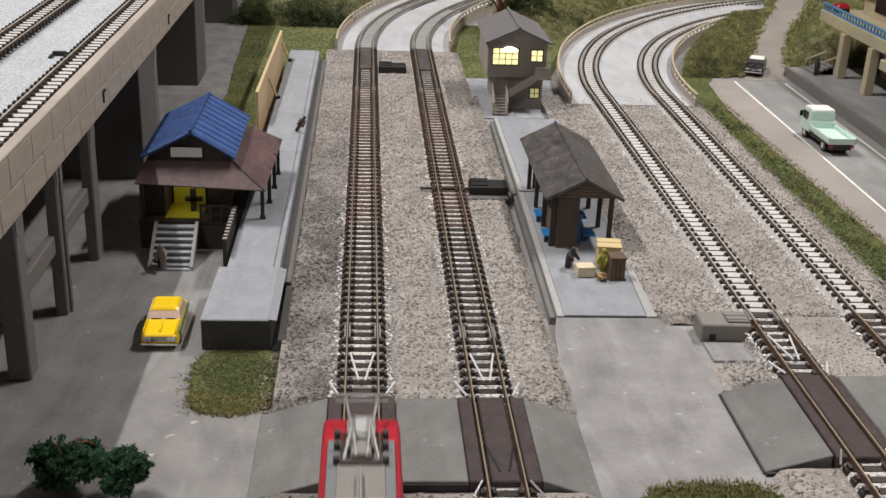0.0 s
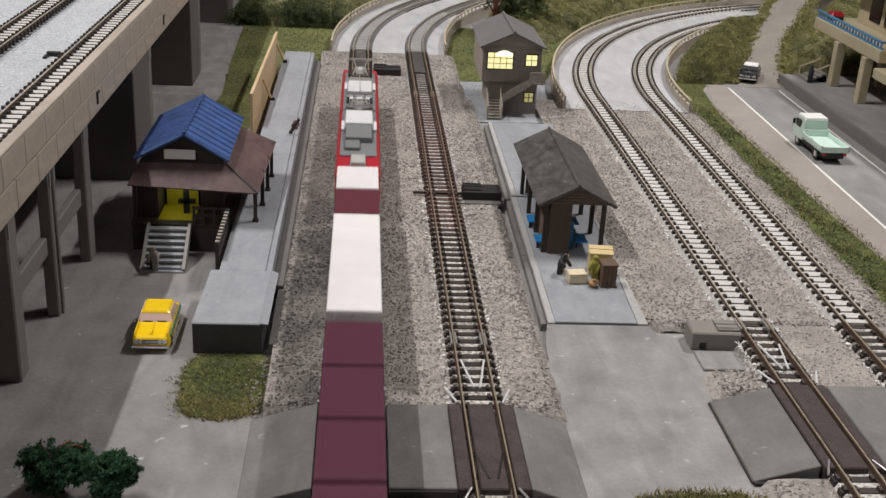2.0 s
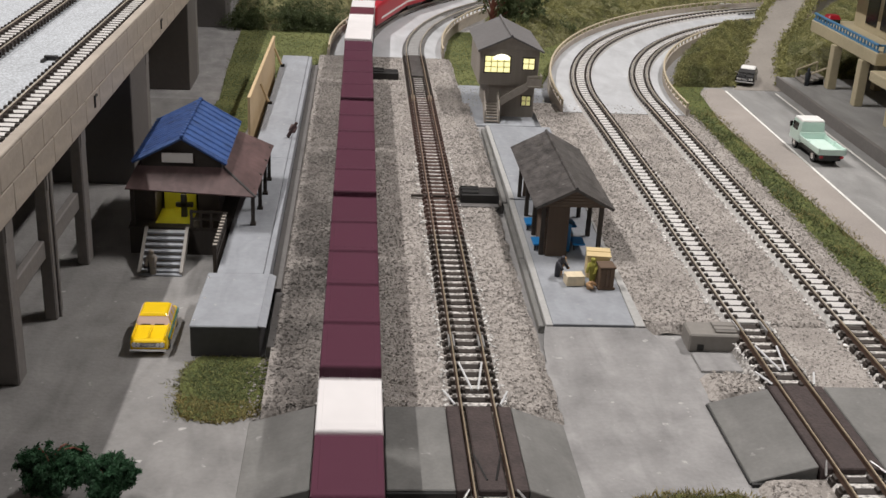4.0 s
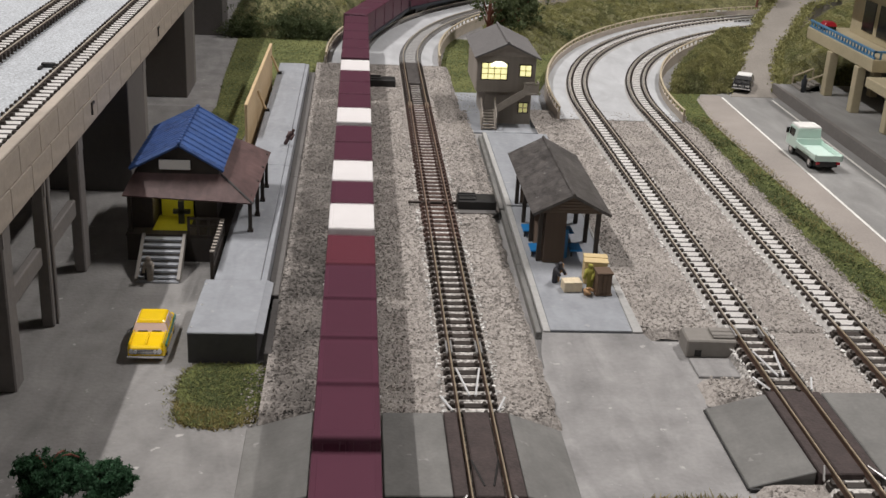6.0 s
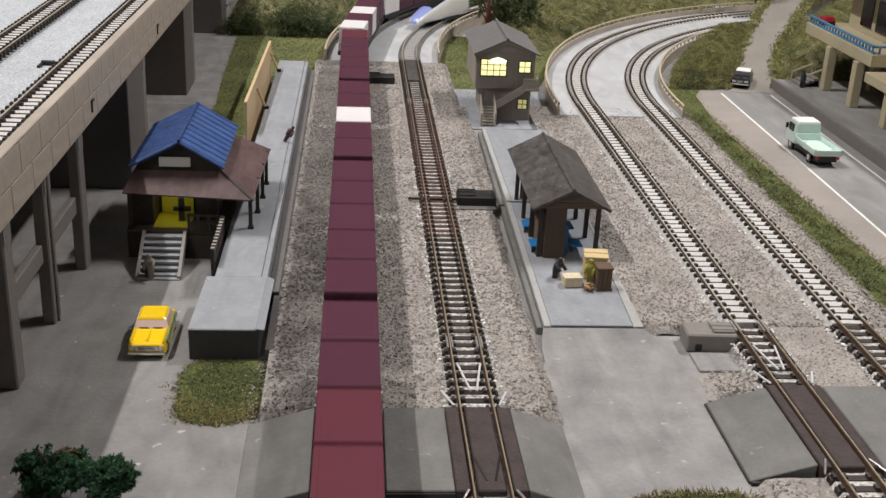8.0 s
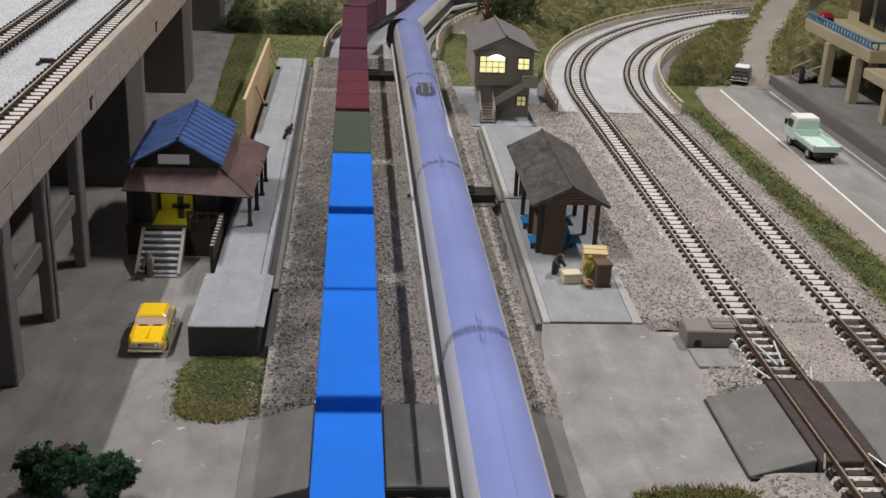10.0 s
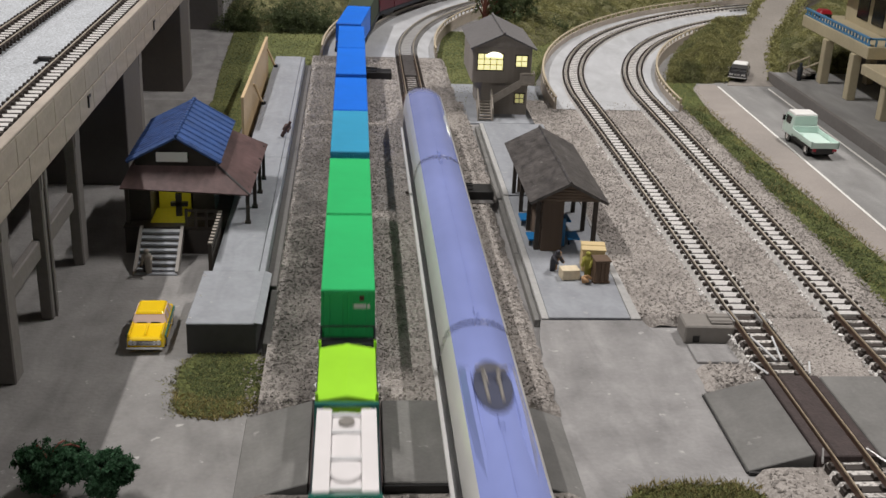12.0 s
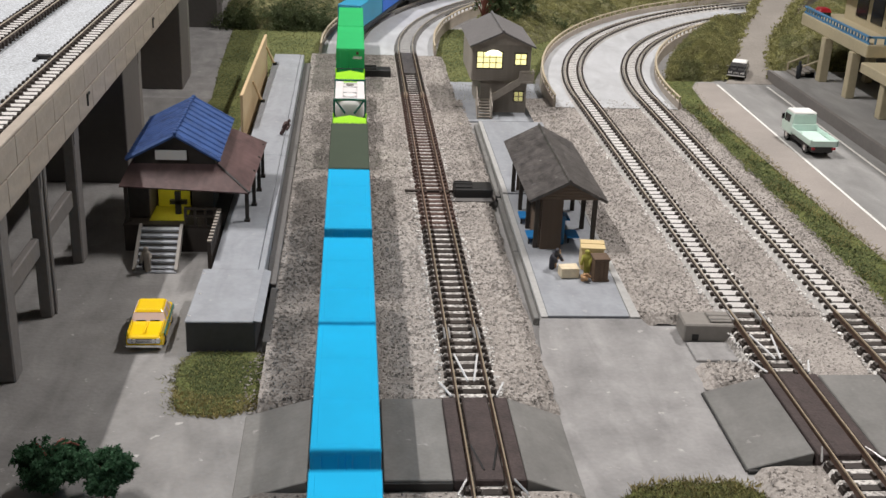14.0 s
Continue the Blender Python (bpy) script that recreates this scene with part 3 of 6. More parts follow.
def stones(name, n, x0, x1, y0, y1, z, keep, size=(0.3, 0.7), material="stone", label="loose grey and beige gravel chips"):
    """Loose chips, each a small lopsided octahedron."""
    oct_f = [(0, 2, 4), (2, 1, 4), (1, 3, 4), (3, 0, 4), (2, 0, 5), (1, 2, 5), (3, 1, 5), (0, 3, 5)]
    base = np.array([(1, 0, 0), (-1, 0, 0), (0, 1, 0), (0, -1, 0), (0, 0, 1), (0, 0, -1)], float)
    v, f = [], []
    for _ in range(n):
        x, y = rng.uniform(x0, x1), rng.uniform(y0, y1)
        if not keep(x, y):
            continue
        r = rng.uniform(*size)
        p = base * (r * rng.uniform(0.6, 1.3, (6, 1))) + rng.normal(0, 0.2 * r, (6, 3))
        p[:, 2] *= 0.75
        b = len(v)
        v.extend(p + (x, y, z + rng.uniform(-0.2, 0.25)))
        f.extend(tuple(b + i for i in t) for t in oct_f)
    o = points_mesh(name, v, f, material)
    return tagged(o, label, "gravel", "", "stuff")


def clear(*xs):
    return lambda x, y: all(abs(x - c) > 8.2 for c in xs)


stones("gravel_1", 42000, -25, 61, 285, 748, 4.0, clear(0, 37))
stones("gravel_2", 25000, 101, 195, 346, 642, 3.6, clear(X3, X4))
stones("gravel_3", 3500, 114, 194, 300, 346, 3.2, lambda x, y: clear(X3, X4)(x, y) and (x > 133 or y < 313))
stones("gravel_4", 2600, 112, 200, 205, 251, 3.2, clear(X3, X4))
stones("gravel_5", 2200, -24, 60, 205, 240, 3.4, clear(0, 37))
stones("gravel_6", 1800, 51, 65, 472, 638, 3.2, lambda x, y: True)

def shoulder(*xs):
    """Beside the sleeper ends, thinning out with distance from the crossing."""
    return lambda x, y: any(7.4 < abs(x - c) < 9.4 for c in xs) and rng.uniform() < 1.25 - (y - 285) / 260


stones("glue_specks", 9000, -10, 47, 285, 560, 4.3, shoulder(0, 37), (0.35, 0.8), "glue", "white glue-soaked ballast specks beside the sleepers")
stones("glue_specks", 9000, 126, 185, 300, 560, 3.9, shoulder(X3, X4), (0.35, 0.8), "glue", "white glue-soaked ballast specks beside the sleepers")
stones("glue_specks", 5200, 126, 185, 345, 640, 4.1, lambda x, y: any(6.6 < abs(x - c) < 8.0 for c in (X3, X4)), (0.4, 0.8), "glue", "pale gravel chips between the sleeper ends")
stones("glue_specks", 900, -10, 47, 215, 240, 4.3, lambda x, y: any(abs(x - c) < 9.4 for c in (0, 37)), (0.35, 0.8), "glue", "white glue-soaked ballast specks between the sleepers")

# ---- level crossings ----


def ramp_bm(x0, z0, x1, z1, y0, y1):
    bm = bmesh.new()
    loft(bm, [[(x0, y, -0.3), (x1, y, -0.3), (x1, y, z1), (x0, y, z0)] for y in (y0, y1)])
    return bm


crossing = thing("level_crossing", (0, 0, 0), "grey and brown plastic level crossing with ramps over two tracks", "level crossing", "level crossings", "structure")
for x in (0, 37):
    blocks("plank_panel", [(x - 3.7, x + 3.7, 241.5, 284, 1, 6.5)], "plank", crossing, bevel=0.35)
    blocks("plank_panel", [(x - 9.4, x - 5.6, 241.5, 284, 1, 6.5)], "plank", crossing, bevel=0.3)
    blocks("plank_panel", [(x + 5.6, x + 9.4, 241.5, 284, 1, 6.5)], "plank", crossing, bevel=0.3)
    for a, b in (((-3.6, 258), (-1.2, 246)), ((3.6, 258), (1.2, 246))):
        bm = bmesh.new(); rod(bm, (x + a[0], a[1], 6.55), (x + b[0], b[1], 6.55), 0.3, 5)
        part("check_strip", bm, "dark", crossing)
blocks("middle_plate", [(9.7, 27.4, 242, 284, 2.2, 6.2)], "ramp", crossing, bevel=0.3)
blocks("plate_skirt", [(9.7, 27.4, 241.2, 241.9, -0.2, 5.6), (-28.5, -9.6, 241.2, 241.9, -0.2, 0.6)], "dark", crossing)
part("ramp", ramp_bm(-28.8, 0.4, -9.7, 6.2, 242, 284), "ramp", crossing, bevel=0.25)
part("ramp", ramp_bm(62.5, 0.4, 46.6, 6.2, 242, 284), "ramp", crossing, bevel=0.25)
crossing2 = thing("level_crossing", (0, 0, 0), "grey and brown plastic level crossing with a loose ramp", "level crossing", "level crossings", "structure")
for x in (X3, X4):
    blocks("plank_panel", [(x - 3.7, x + 3.7, 252.5, 298.5, 1, 6.5)], "plank", crossing2, bevel=0.35)
    blocks("plank_panel", [(x - 8.6, x - 5.6, 252.5, 298.5, 1, 6.5)], "plank", crossing2, bevel=0.3)
    blocks("plank_panel", [(x + 5.6, x + 8.6, 252.5, 298.5, 1, 6.5)], "plank", crossing2, bevel=0.3)
blocks("middle_plate", [(X3 + 9.2, X4 - 9.2, 252.5, 298.5, 2.2, 6.2)], "ramp", crossing2, bevel=0.3)
part("ramp", ramp_bm(109.3, 1.0, 127.4, 6.2, 254, 297), "ramp", crossing2, bevel=0.25)
part("ramp", ramp_bm(203, 0.6, X4 + 9.2, 6.2, 252.5, 298.5), "ramp", crossing2, bevel=0.25)
# black strips stand in for the shade under the loose ramp
blocks("ramp_shadow_gap", [(108.9, 109.2, 254, 297, -0.3, 0.6), (109.3, 127.4, 252.9, 253.9, -0.2, 1.0)], "dark", crossing2)

# ---- bridges ----


def arc_sweep(cx, cy, a0, a1, prof, n=48, tail=0.0):
    """A profile of (radius, up) turned about a centre; tail: a straight length before the bend."""
    bm = bmesh.new()
    rings = []
    if tail:
        rings.append([(cx - r, cy - tail, z) for r, z in prof])
    for k in range(n + 1):
        a = a0 + (a1 - a0) * k / n
        rings.append([(cx - math.cos(a) * r, cy + math.sin(a) * r, z) for r, z in prof])
    loft(bm, rings)
    return bm


def bridge(name, cx, cy, tail, r_in, r_out, label):
    root = thing(name, (0, 0, 0), label, "railway bridge", "bridges", "structure")
    end = math.pi / 2
    part("deck", arc_sweep(cx, cy, 0, end, [(r_in, -6), (r_out, -6), (r_out, ZT - 0.9), (r_in, ZT - 0.9)], 56, tail), "deckwhite", root)
    for r, s in ((r_in, -1), (r_out, 1)):
        part("parapet", arc_sweep(cx, cy, 0, end, [(r, -6), (r + s * 1.4, -6), (r + s * 1.4, 7.8), (r, 7.8)], 56, tail), "concrete", root)
        part("handrail", arc_sweep(cx, cy, 0, end, [(r, 10.4), (r + s * 1.1, 10.4), (r + s * 1.1, 11.1), (r, 11.1)], 56, tail), "tan", root)
        bm = bmesh.new()
        box(bm, -0.5, 0.5, -0.5, 0.5, 7.7, 10.5)
        me = mesh_of("post", bm, "tan")
        d = 1.0
        while d < tail + r * end:
            a = (d - tail) / r if d > tail else 0.0
            y = cy - tail + d if d < tail else cy + math.sin(a) * (r + s * 0.55)
            o = new("post", me)
            o.parent = root
            o.matrix_local = Matrix.Translation(Vector((cx - math.cos(a) * (r + s * 0.55), y, 0)) * U) @ Matrix.Rotation(-a, 4, "Z")
            d += 9.0
    return root


b1 = bridge("bridge_1", CX, CY, 3, R2 - 19, R1 + 19, "pale concrete curved bridge deck with tan railings, two tracks")
b2 = bridge("bridge_2", X3 + R3, Y3, 17, R4 - 15, R3 + 19, "pale concrete curved bridge deck with tan railings, by the hill")

# ---- viaduct ----
viaduct = thing("viaduct", (0, 0, 0), "beige panelled concrete elevated railway viaduct on grey piers", "viaduct", "", "structure")
blocks("deck", [(-210, -99.2, -700, 1150, 52, 62)], "concrete", viaduct)
blocks("deck_gravel", [(-208, -99.4, -700, 1150, 62, 64.5)], "gravelwhite", viaduct)
blocks("parapet_core", [(-99.2, -97.6, -700, 1150, 52.5, 71.6)], "pier", viaduct)
for j, (z0, z1) in enumerate(((52.6, 62.0), (62.2, 71.6))):
    bm = bmesh.new(); box(bm, 0, 0.9, 0.25, 22.25, z0 + 0.15, z1 - 0.15)
    bmesh.ops.bevel(bm, geom=list(bm.edges), offset=0.18, segments=1, affect="EDGES")
    me = mesh_of("panel", bm, "concrete")
    y = -60 if j else -48.75
    while y < 1120:
        o = new("panel", me)
        o.parent = viaduct
        o.location = Vector((-97.6, y, 0)) * U
        y += 22.5
blocks("coping", [(-100.2, -96.6, -700, 1150, 71.6, 72.6)], "concrete", viaduct, bevel=0.25)
for y in (414, 561, 705):
    blocks("hook", [(-96.9, -96.1, y - 0.5, y + 0.5, 56, 60.5), (-96.9, -96.1, y + 0.5, y + 3.4, 59.6, 60.5)], "dark", viaduct)
blocks("cable_clip", [(-123.6, -118.2, 450.4, 452.2, 64.4, 66.4), (-124.0, -122.6, 445.8, 450.4, 64.4, 65.6)], "dark", viaduct, bevel=0.2)
blocks("parapet_far", [(-211.5, -210, -700, 1150, 52, 72)], "concrete", viaduct)
for y, w in ((308, 6.8), (353, 4.2), (400, 4.2), (530, 6.0), (696, 6.0), (876, 6.0)):
    blocks("pier_post", [(-98.4 - w, -98.4, y - 4.0, y + 4.0, 0, 52)], "pier", viaduct, bevel=0.5)
    blocks("pier_post", [(-204, -197, y - 4.5, y + 4.5, 0, 52)], "pier", viaduct, bevel=0.5)
    blocks("crossbeam", [(-205, -98.2, y - 3.5, y + 3.5, 46, 52)], "pier", viaduct)
for y0, y1 in ((312, 349), (357, 396)):
    blocks("tie_beam", [(-103, -100.4, y0, y1, 22.5, 29)], "pier", viaduct, bevel=0.4)
    blocks("tie_beam", [(-202, -199.4, y0, y1, 22.5, 29)], "pier", viaduct, bevel=0.4)
bm = bmesh.new(); rod(bm, (-98.0, 352, 0), (-98.0, 352, 52), 0.5, 6)
part("drain_pipe", bm, "pier", viaduct)
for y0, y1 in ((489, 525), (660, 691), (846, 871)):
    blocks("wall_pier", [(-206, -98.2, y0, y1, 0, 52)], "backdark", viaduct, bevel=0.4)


def upper_line(x):
    return (lambda s: (x, s, math.pi / 2))


ZT, ZR = 66.4, 68.4


def viaduct_track(name, x):
    root = thing(name, (0, 0, 0), "steel-railed track on white gravel upon the viaduct", "railway track", "running lines", "structure")
    for c in (-4.83, 4.83):
        web = part("rail", sweep(upper_line(x), -690, 1140, [(c - 0.55, 66.3), (c + 0.55, 66.3), (c + 0.22, 66.7), (c + 0.22, 67.8), (c - 0.22, 67.8), (c - 0.22, 66.7)]), "rail_side", root)
        part("rail_head", sweep(upper_line(x), -690, 1140, [(c - 0.24, 67.7), (c + 0.24, 67.7), (c + 0.24, 68.0), (c - 0.24, 68.0)]), "rail_grey", web)
    y, v, f = -680.0, [], []
    cube = [(3, 2, 1, 0), (4, 5, 6, 7), (0, 1, 5, 4), (1, 2, 6, 5), (2, 3, 7, 6), (3, 0, 4, 7)]
    while y < 1130:
        if 280 < y < 900:
            o = new("sleeper", TIE_SLIM)
            o.parent = root
            o.location = Vector((x, y, 66.95)) * U
        else:
            b = len(v)
            v += [(x + a, y + c, z) for z in (64.8, 66.4) for a, c in ((-7.6, -1.3), (7.6, -1.3), (7.6, 1.3), (-7.6, 1.3))]
            f += [tuple(b + i for i in q) for q in cube]
        y += PITCH
    o = points_mesh("far_sleepers", v, f, "tie")
    o.parent = root
    o["kind"] = "stuff"
    blocks("pale_bed", [(x - 4.2, x + 4.2, -690, 1140, 64.4, 66.75)], "tie_pale", root)
    return root


viaduct_track("track_5", -109.0)
viaduct_track("track_6", -146.0)
ZT, ZR = 4.9, 7.0
bm = bmesh.new(); box(bm, -300, -290, -300, 1200, 0, 60)
structure("back_board_west", bm, "backdark", "dark upright board behind the viaduct", "board")

# ---- grass, lawns, hills ----


def tufts(name, n, place, height, mat_name, label, kindname="grass", lean=0.9, width=0.3):
    """Blades of grass fibre: narrow three-sided slivers."""
    v, f = [], []
    for _ in range(n):
        p = place()
        if p is None:
            continue
        x, y, z = p
        h = height * rng.uniform(0.5, 1.2)
        a = rng.uniform(0, math.tau)
        w = width * rng.uniform(0.6, 1.4)
        tx, ty = rng.normal(0, lean * h, 2)
        b = len(v)
        v += [(x + w * math.cos(a), y + w * math.sin(a), z - 0.2), (x - w * math.cos(a), y - w * math.sin(a), z - 0.2),
              (x - w * math.sin(a), y + w * math.cos(a), z - 0.2), (x + tx, y + ty, z + h)]
        f += [(b, b + 1, b + 3), (b + 1, b + 2, b + 3), (b + 2, b, b + 3)]
    return tagged(points_mesh(name, v, f, mat_name), label, kindname, "", "stuff")


def in_poly(poly):
    xs, ys = [p[0] for p in poly], [p[1] for p in poly]

    def draw():
        for _ in range(40):
            x, y = rng.uniform(min(xs), max(xs)), rng.uniform(min(ys), max(ys))
            inside = False
            for (xa, ya), (xb, yb) in zip(poly, poly[1:] + poly[:1]):
                if (ya > y) != (yb > y) and x < (xb - xa) * (y - ya) / (yb - ya) + xa:
                    inside = not inside
            if inside:
                return x, y, 0.0
        return None
    return draw


def patch(name, poly, z, material, label, category):
    bm = bmesh.new()
    slab(bm, poly, -0.4, z)
    return structure(name, bm, material, label, category)


def blob(cx, cy, rx, ry, n=26, wob=0.12, seed=0):
    return [(cx + rx * math.cos(a) * (1 + wob * noise.noise(Vector((math.cos(a) * 2, math.sin(a) * 2, seed)))),
             cy + ry * math.sin(a) * (1 + wob * noise.noise(Vector((math.cos(a) * 2, math.sin(a) * 2, seed + 9)))))
            for a in (k * math.tau / n for k in range(n))]


front_patch = [(max(-51.5, min(-25, x)), min(323.5, y)) for x, y in blob(-37.5, 307, 14.5, 22, 60, 0.3, 2)]
patch("grass_patch", front_patch, 0.5, "grass", "patch of clipped static grass before the goods ramp", "grass")
tufts("green_grass_blades", 5000, in_poly(blob(-38, 308, 11, 14, 26, 0.3, 8)), 0.9, "tuft_green", "green grass fibres in the middle of the patch", lean=1.4)
tufts("grass_blades", 8000, in_poly([(x * 1.08 + 3.0, min(324, y * 1.03 - 9.3)) for x, y in front_patch]), 0.85, "tuft", "olive and green grass fibres", lean=1.4)
near_patch = blob(92, 240, 20, 8.5, 40, 0.45, 4)
patch("grass_patch_2", near_patch, 0.5, "grass", "patch of clipped static grass at the road edge", "grass")
tufts("grass_blades", 4200, in_poly(near_patch), 1.4, "tuft", "olive and green grass fibres")
verge = [(195, 640), (195.5, 440), (199, 300), (204, 220), (224, 220), (214.5, 440), (211.5, 560), (211, 630), (217, 690), (224, 706), (205, 712)]
patch("verge", verge, 0.8, "grass", "grass verge between track and road", "grass")
tufts("grass_blades", 16000, in_poly([(193.5, 645), (194, 440), (197, 300), (202, 220), (226, 220), (216, 440), (213, 560), (212.5, 630), (219, 690), (226, 708), (204, 714)]), 1.4, "tuft", "olive and green grass fibres along the verge", lean=1.3)
tufts("green_grass_blades", 7000, in_poly([(196, 640), (197, 440), (200, 300), (206, 220), (214, 220), (207, 440), (206, 560), (206, 640)]), 1.8, "tuft_green", "green grass fibres along the verge", lean=1.3)
tufts("dry_grass_blades", 3000, in_poly([(208, 650), (212, 440), (218, 300), (222, 220), (227, 220), (218, 440), (214.5, 560), (214, 640)]), 1.8, "tuft_dry", "dry yellow grass fibres along the road edge")
tufts("grass_blades", 500, in_poly(blob(-26, 305, 6, 18, 30, 0.5, 3)), 0.9, "tuft", "stray grass fibres over the gravel edge", lean=1.6)
tufts("grass_blades", 350, in_poly(blob(-49, 303, 7, 17, 30, 0.5, 6)), 0.8, "tuft", "stray grass fibres on the yard", lean=1.6)
stones("gravel_7", 520, -34, -25, 285, 322, 0.7, lambda x, y: rng.uniform() < ((x + 34) / 9) ** 2, (0.22, 0.5))


def patchy(place, seed, cut):
    """Keeps only the spots of a stretch that lie in its clumps."""
    def draw():
        q = place()
        return q if q and noise.noise(Vector((q[0] * 0.09, q[1] * 0.05, seed))) > cut else None
    return draw


verge_strip = [(196, 640), (197, 440), (200, 300), (205, 220), (225, 220), (215.5, 440), (212.5, 560), (212, 640)]
tufts("dry_grass_blades", 9000, patchy(in_poly(verge_strip), 4, 0.1), 1.9, "tuft_dry", "clumps of dry yellow grass fibres in the verge", lean=1.2)
tufts("green_grass_blades", 6000, patchy(in_poly(verge_strip), 11, 0.15), 2.3, "tuft_green", "taller green clumps in the verge", lean=1.0)
tufts("dry_grass_blades", 1300, in_poly([(-52, 300), (-49, 286), (-37, 282.5), (-25, 288), (-27, 296), (-40, 294)]), 1.3, "tuft_dry", "dry yellow grass fibres at the patch rim")
tufts("dry_grass_blades", 700, in_poly(blob(94, 246, 20, 5, seed=4)), 1.4, "tuft_dry", "dry yellow grass fibres at the road edge")
lawn_west = [(-88, 1000), (-86, 830), (-83, 720), (-79, 640), (-84, 590), (-58, 575), (-54, 690), (-22, 745), (-20, 1000)]
patch("lawn_west", lawn_west, 0.6, "lawn", "flat green lawn beside the platform fence", "lawn")
lawn_mid = [(57, 752), (57, 640), (114, 640), (117, 700), (140, 780), (180, 860), (70, 860)]
patch("lawn_middle", lawn_mid, 0.6, "lawn", "flat green lawn between the two bridges", "lawn")


def leaf_heap(name, spots, mat_name, label, category="foliage", leaf=1.5, per=24, spread=2.4):
    """Foliage: many small three-cornered leaves gathered round the given spots."""
    v, f = [], []
    for x, y, z in spots:
        c = rng.normal(0, spread, (per, 3)) * (1, 1, 0.7) + (x, y, z)
        for p in c:
            b = len(v)
            q = rng.normal(0, leaf, (3, 3))
            v.extend(p + q)
            f.append((b, b + 1, b + 2))
    return tagged(points_mesh(name, v, f, mat_name), label, category, "", "stuff")


def hill(name, poly, height, seed, clumps, mats, label, leaf=0.36, spread=1.3):
    """A bumpy mound over a polygon, overgrown with clumps."""
    xs, ys = [p[0] for p in poly], [p[1] for p in poly]
    draw = in_poly(poly)

    def inside(x, y):
        k = False
        for (xa, ya), (xb, yb) in zip(poly, poly[1:] + poly[:1]):
            if (ya > y) != (yb > y) and x < (xb - xa) * (y - ya) / (yb - ya) + xa:
                k = not k
        return k

    def rim(x, y):
        d = 1e9
        for (xa, ya), (xb, yb) in zip(poly, poly[1:] + poly[:1]):
            ux, uy = xb - xa, yb - ya
            k = max(0, min(1, ((x - xa) * ux + (y - ya) * uy) / (ux * ux + uy * uy)))
            d = min(d, math.hypot(x - xa - k * ux, y - ya - k * uy))
        return d

    def z_at(x, y):
        d = rim(x, y)
        return height(x, y) * min(1.0, (d / 22.0)) ** 0.7 * (1 + 0.25 * noise.noise(Vector((x * 0.04, y * 0.04, seed)))) + min(1.0, d / 6.0) * 10.0 * (0.45 - abs(noise.noise(Vector((x * 0.1, y * 0.1, seed + 2)))))

    step = 2.2
    nx, ny = int((max(xs) - min(xs)) / step) + 1, int((max(ys) - min(ys)) / step) + 1
    verts, faces = [], []
    for j in range(ny + 1):
        for i in range(nx + 1):
            x, y = min(xs) + i * step, min(ys) + j * step
            verts.append((x, y, z_at(x, y) - 0.5 if inside(x, y) else -1.5))
    for j in range(ny):
        for i in range(nx):
            a = j * (nx + 1) + i
            faces.append((a, a + 1, a + nx + 2, a + nx + 1))
    tagged(points_mesh(name, verts, faces, "hillside", True), label, "hill", "", "structure")
    for k, m in enumerate(mats):
        spots = []
        for _ in range(clumps):
            p = draw()
            if p and noise.noise(Vector((p[0] * 0.06, p[1] * 0.06, seed + 5))) * (1 if k else -1) > (-0.3 if k == 0 else 0.12):
                spots.append((p[0], p[1], z_at(p[0], p[1]) + rng.uniform(0.0, 0.9)))
        leaf_heap(name.replace("hill", "hill_foliage"), spots, m, "ragged olive and green foliage scatter on the hillside", leaf=leaf, spread=spread, per=38)


# overgrown slopes
hill("hill_road_west", [(205, 704), (236, 710), (248, 718), (258, 740), (276, 790), (312, 862), (352, 930), (380, 985), (348, 917), (299, 876), (257, 828), (226, 770), (212, 730)],
     lambda x, y: 22, 1, 4200, ("leaf", "leaf_mid"), "overgrown olive slope between bridge and dirt road")
hill("hill_road_east", [(286, 722), (330, 716), (420, 760), (470, 960), (410, 975), (350, 890), (308, 805)],
     lambda x, y: 20, 2, 3600, ("leaf", "leaf_mid"), "overgrown olive slope beside the dirt road")
hill("hill_middle", [(80, 800), (120, 790), (150, 830), (188, 880), (235, 935), (330, 990), (300, 1005), (180, 985), (105, 915)],
     lambda x, y: 13, 3, 2600, ("leaf", "leaf_mid"), "overgrown slope between the two bridges")
hill("hill_west", [(-96, 850), (-60, 838), (-22, 848), (-14, 890), (10, 960), (80, 1040), (60, 1150), (-96, 1150)],
     lambda x, y: 24, 4, 3000, ("leaf_dark", "leaf"), "dark overgrown slope behind the lawn")
hill("hill_back", [(150, 1040), (330, 1045), (620, 1045), (620, 1085), (330, 1085), (200, 1080)],
     lambda x, y: 30, 6, 1200, ("leaf", "leaf_dark"), "overgrown slope behind the right bridge")
hedge = [(x + rng.normal(0, 4), y + rng.normal(0, 4), 3 + abs(rng.normal(0, 5))) for x, y in zip(np.linspace(104, 160, 260), np.linspace(862, 850, 260))]
leaf_heap("hedge", hedge, "leaf_dark", "dark green hedge behind the signal tower", "hedge", leaf=0.5, per=40, spread=1.8)
bushes = [(cx + rng.normal(0, w), 845 + rng.normal(0, 4), abs(rng.normal(0, h)) + 1) for cx, w, h, n in ((-82, 7, 7, 160), (-48, 11, 10, 320), (-24, 6, 7, 150)) for _ in range(n)]
leaf_heap("bushes", bushes, "leaf_dark", "dark green bushes at the foot of the slope", "bushes", leaf=0.5, per=40, spread=1.8)
tufts("grass_blades", 9000, in_poly(lawn_mid), 1.6, "tuft", "green grass fibres on the lawn between the bridges")
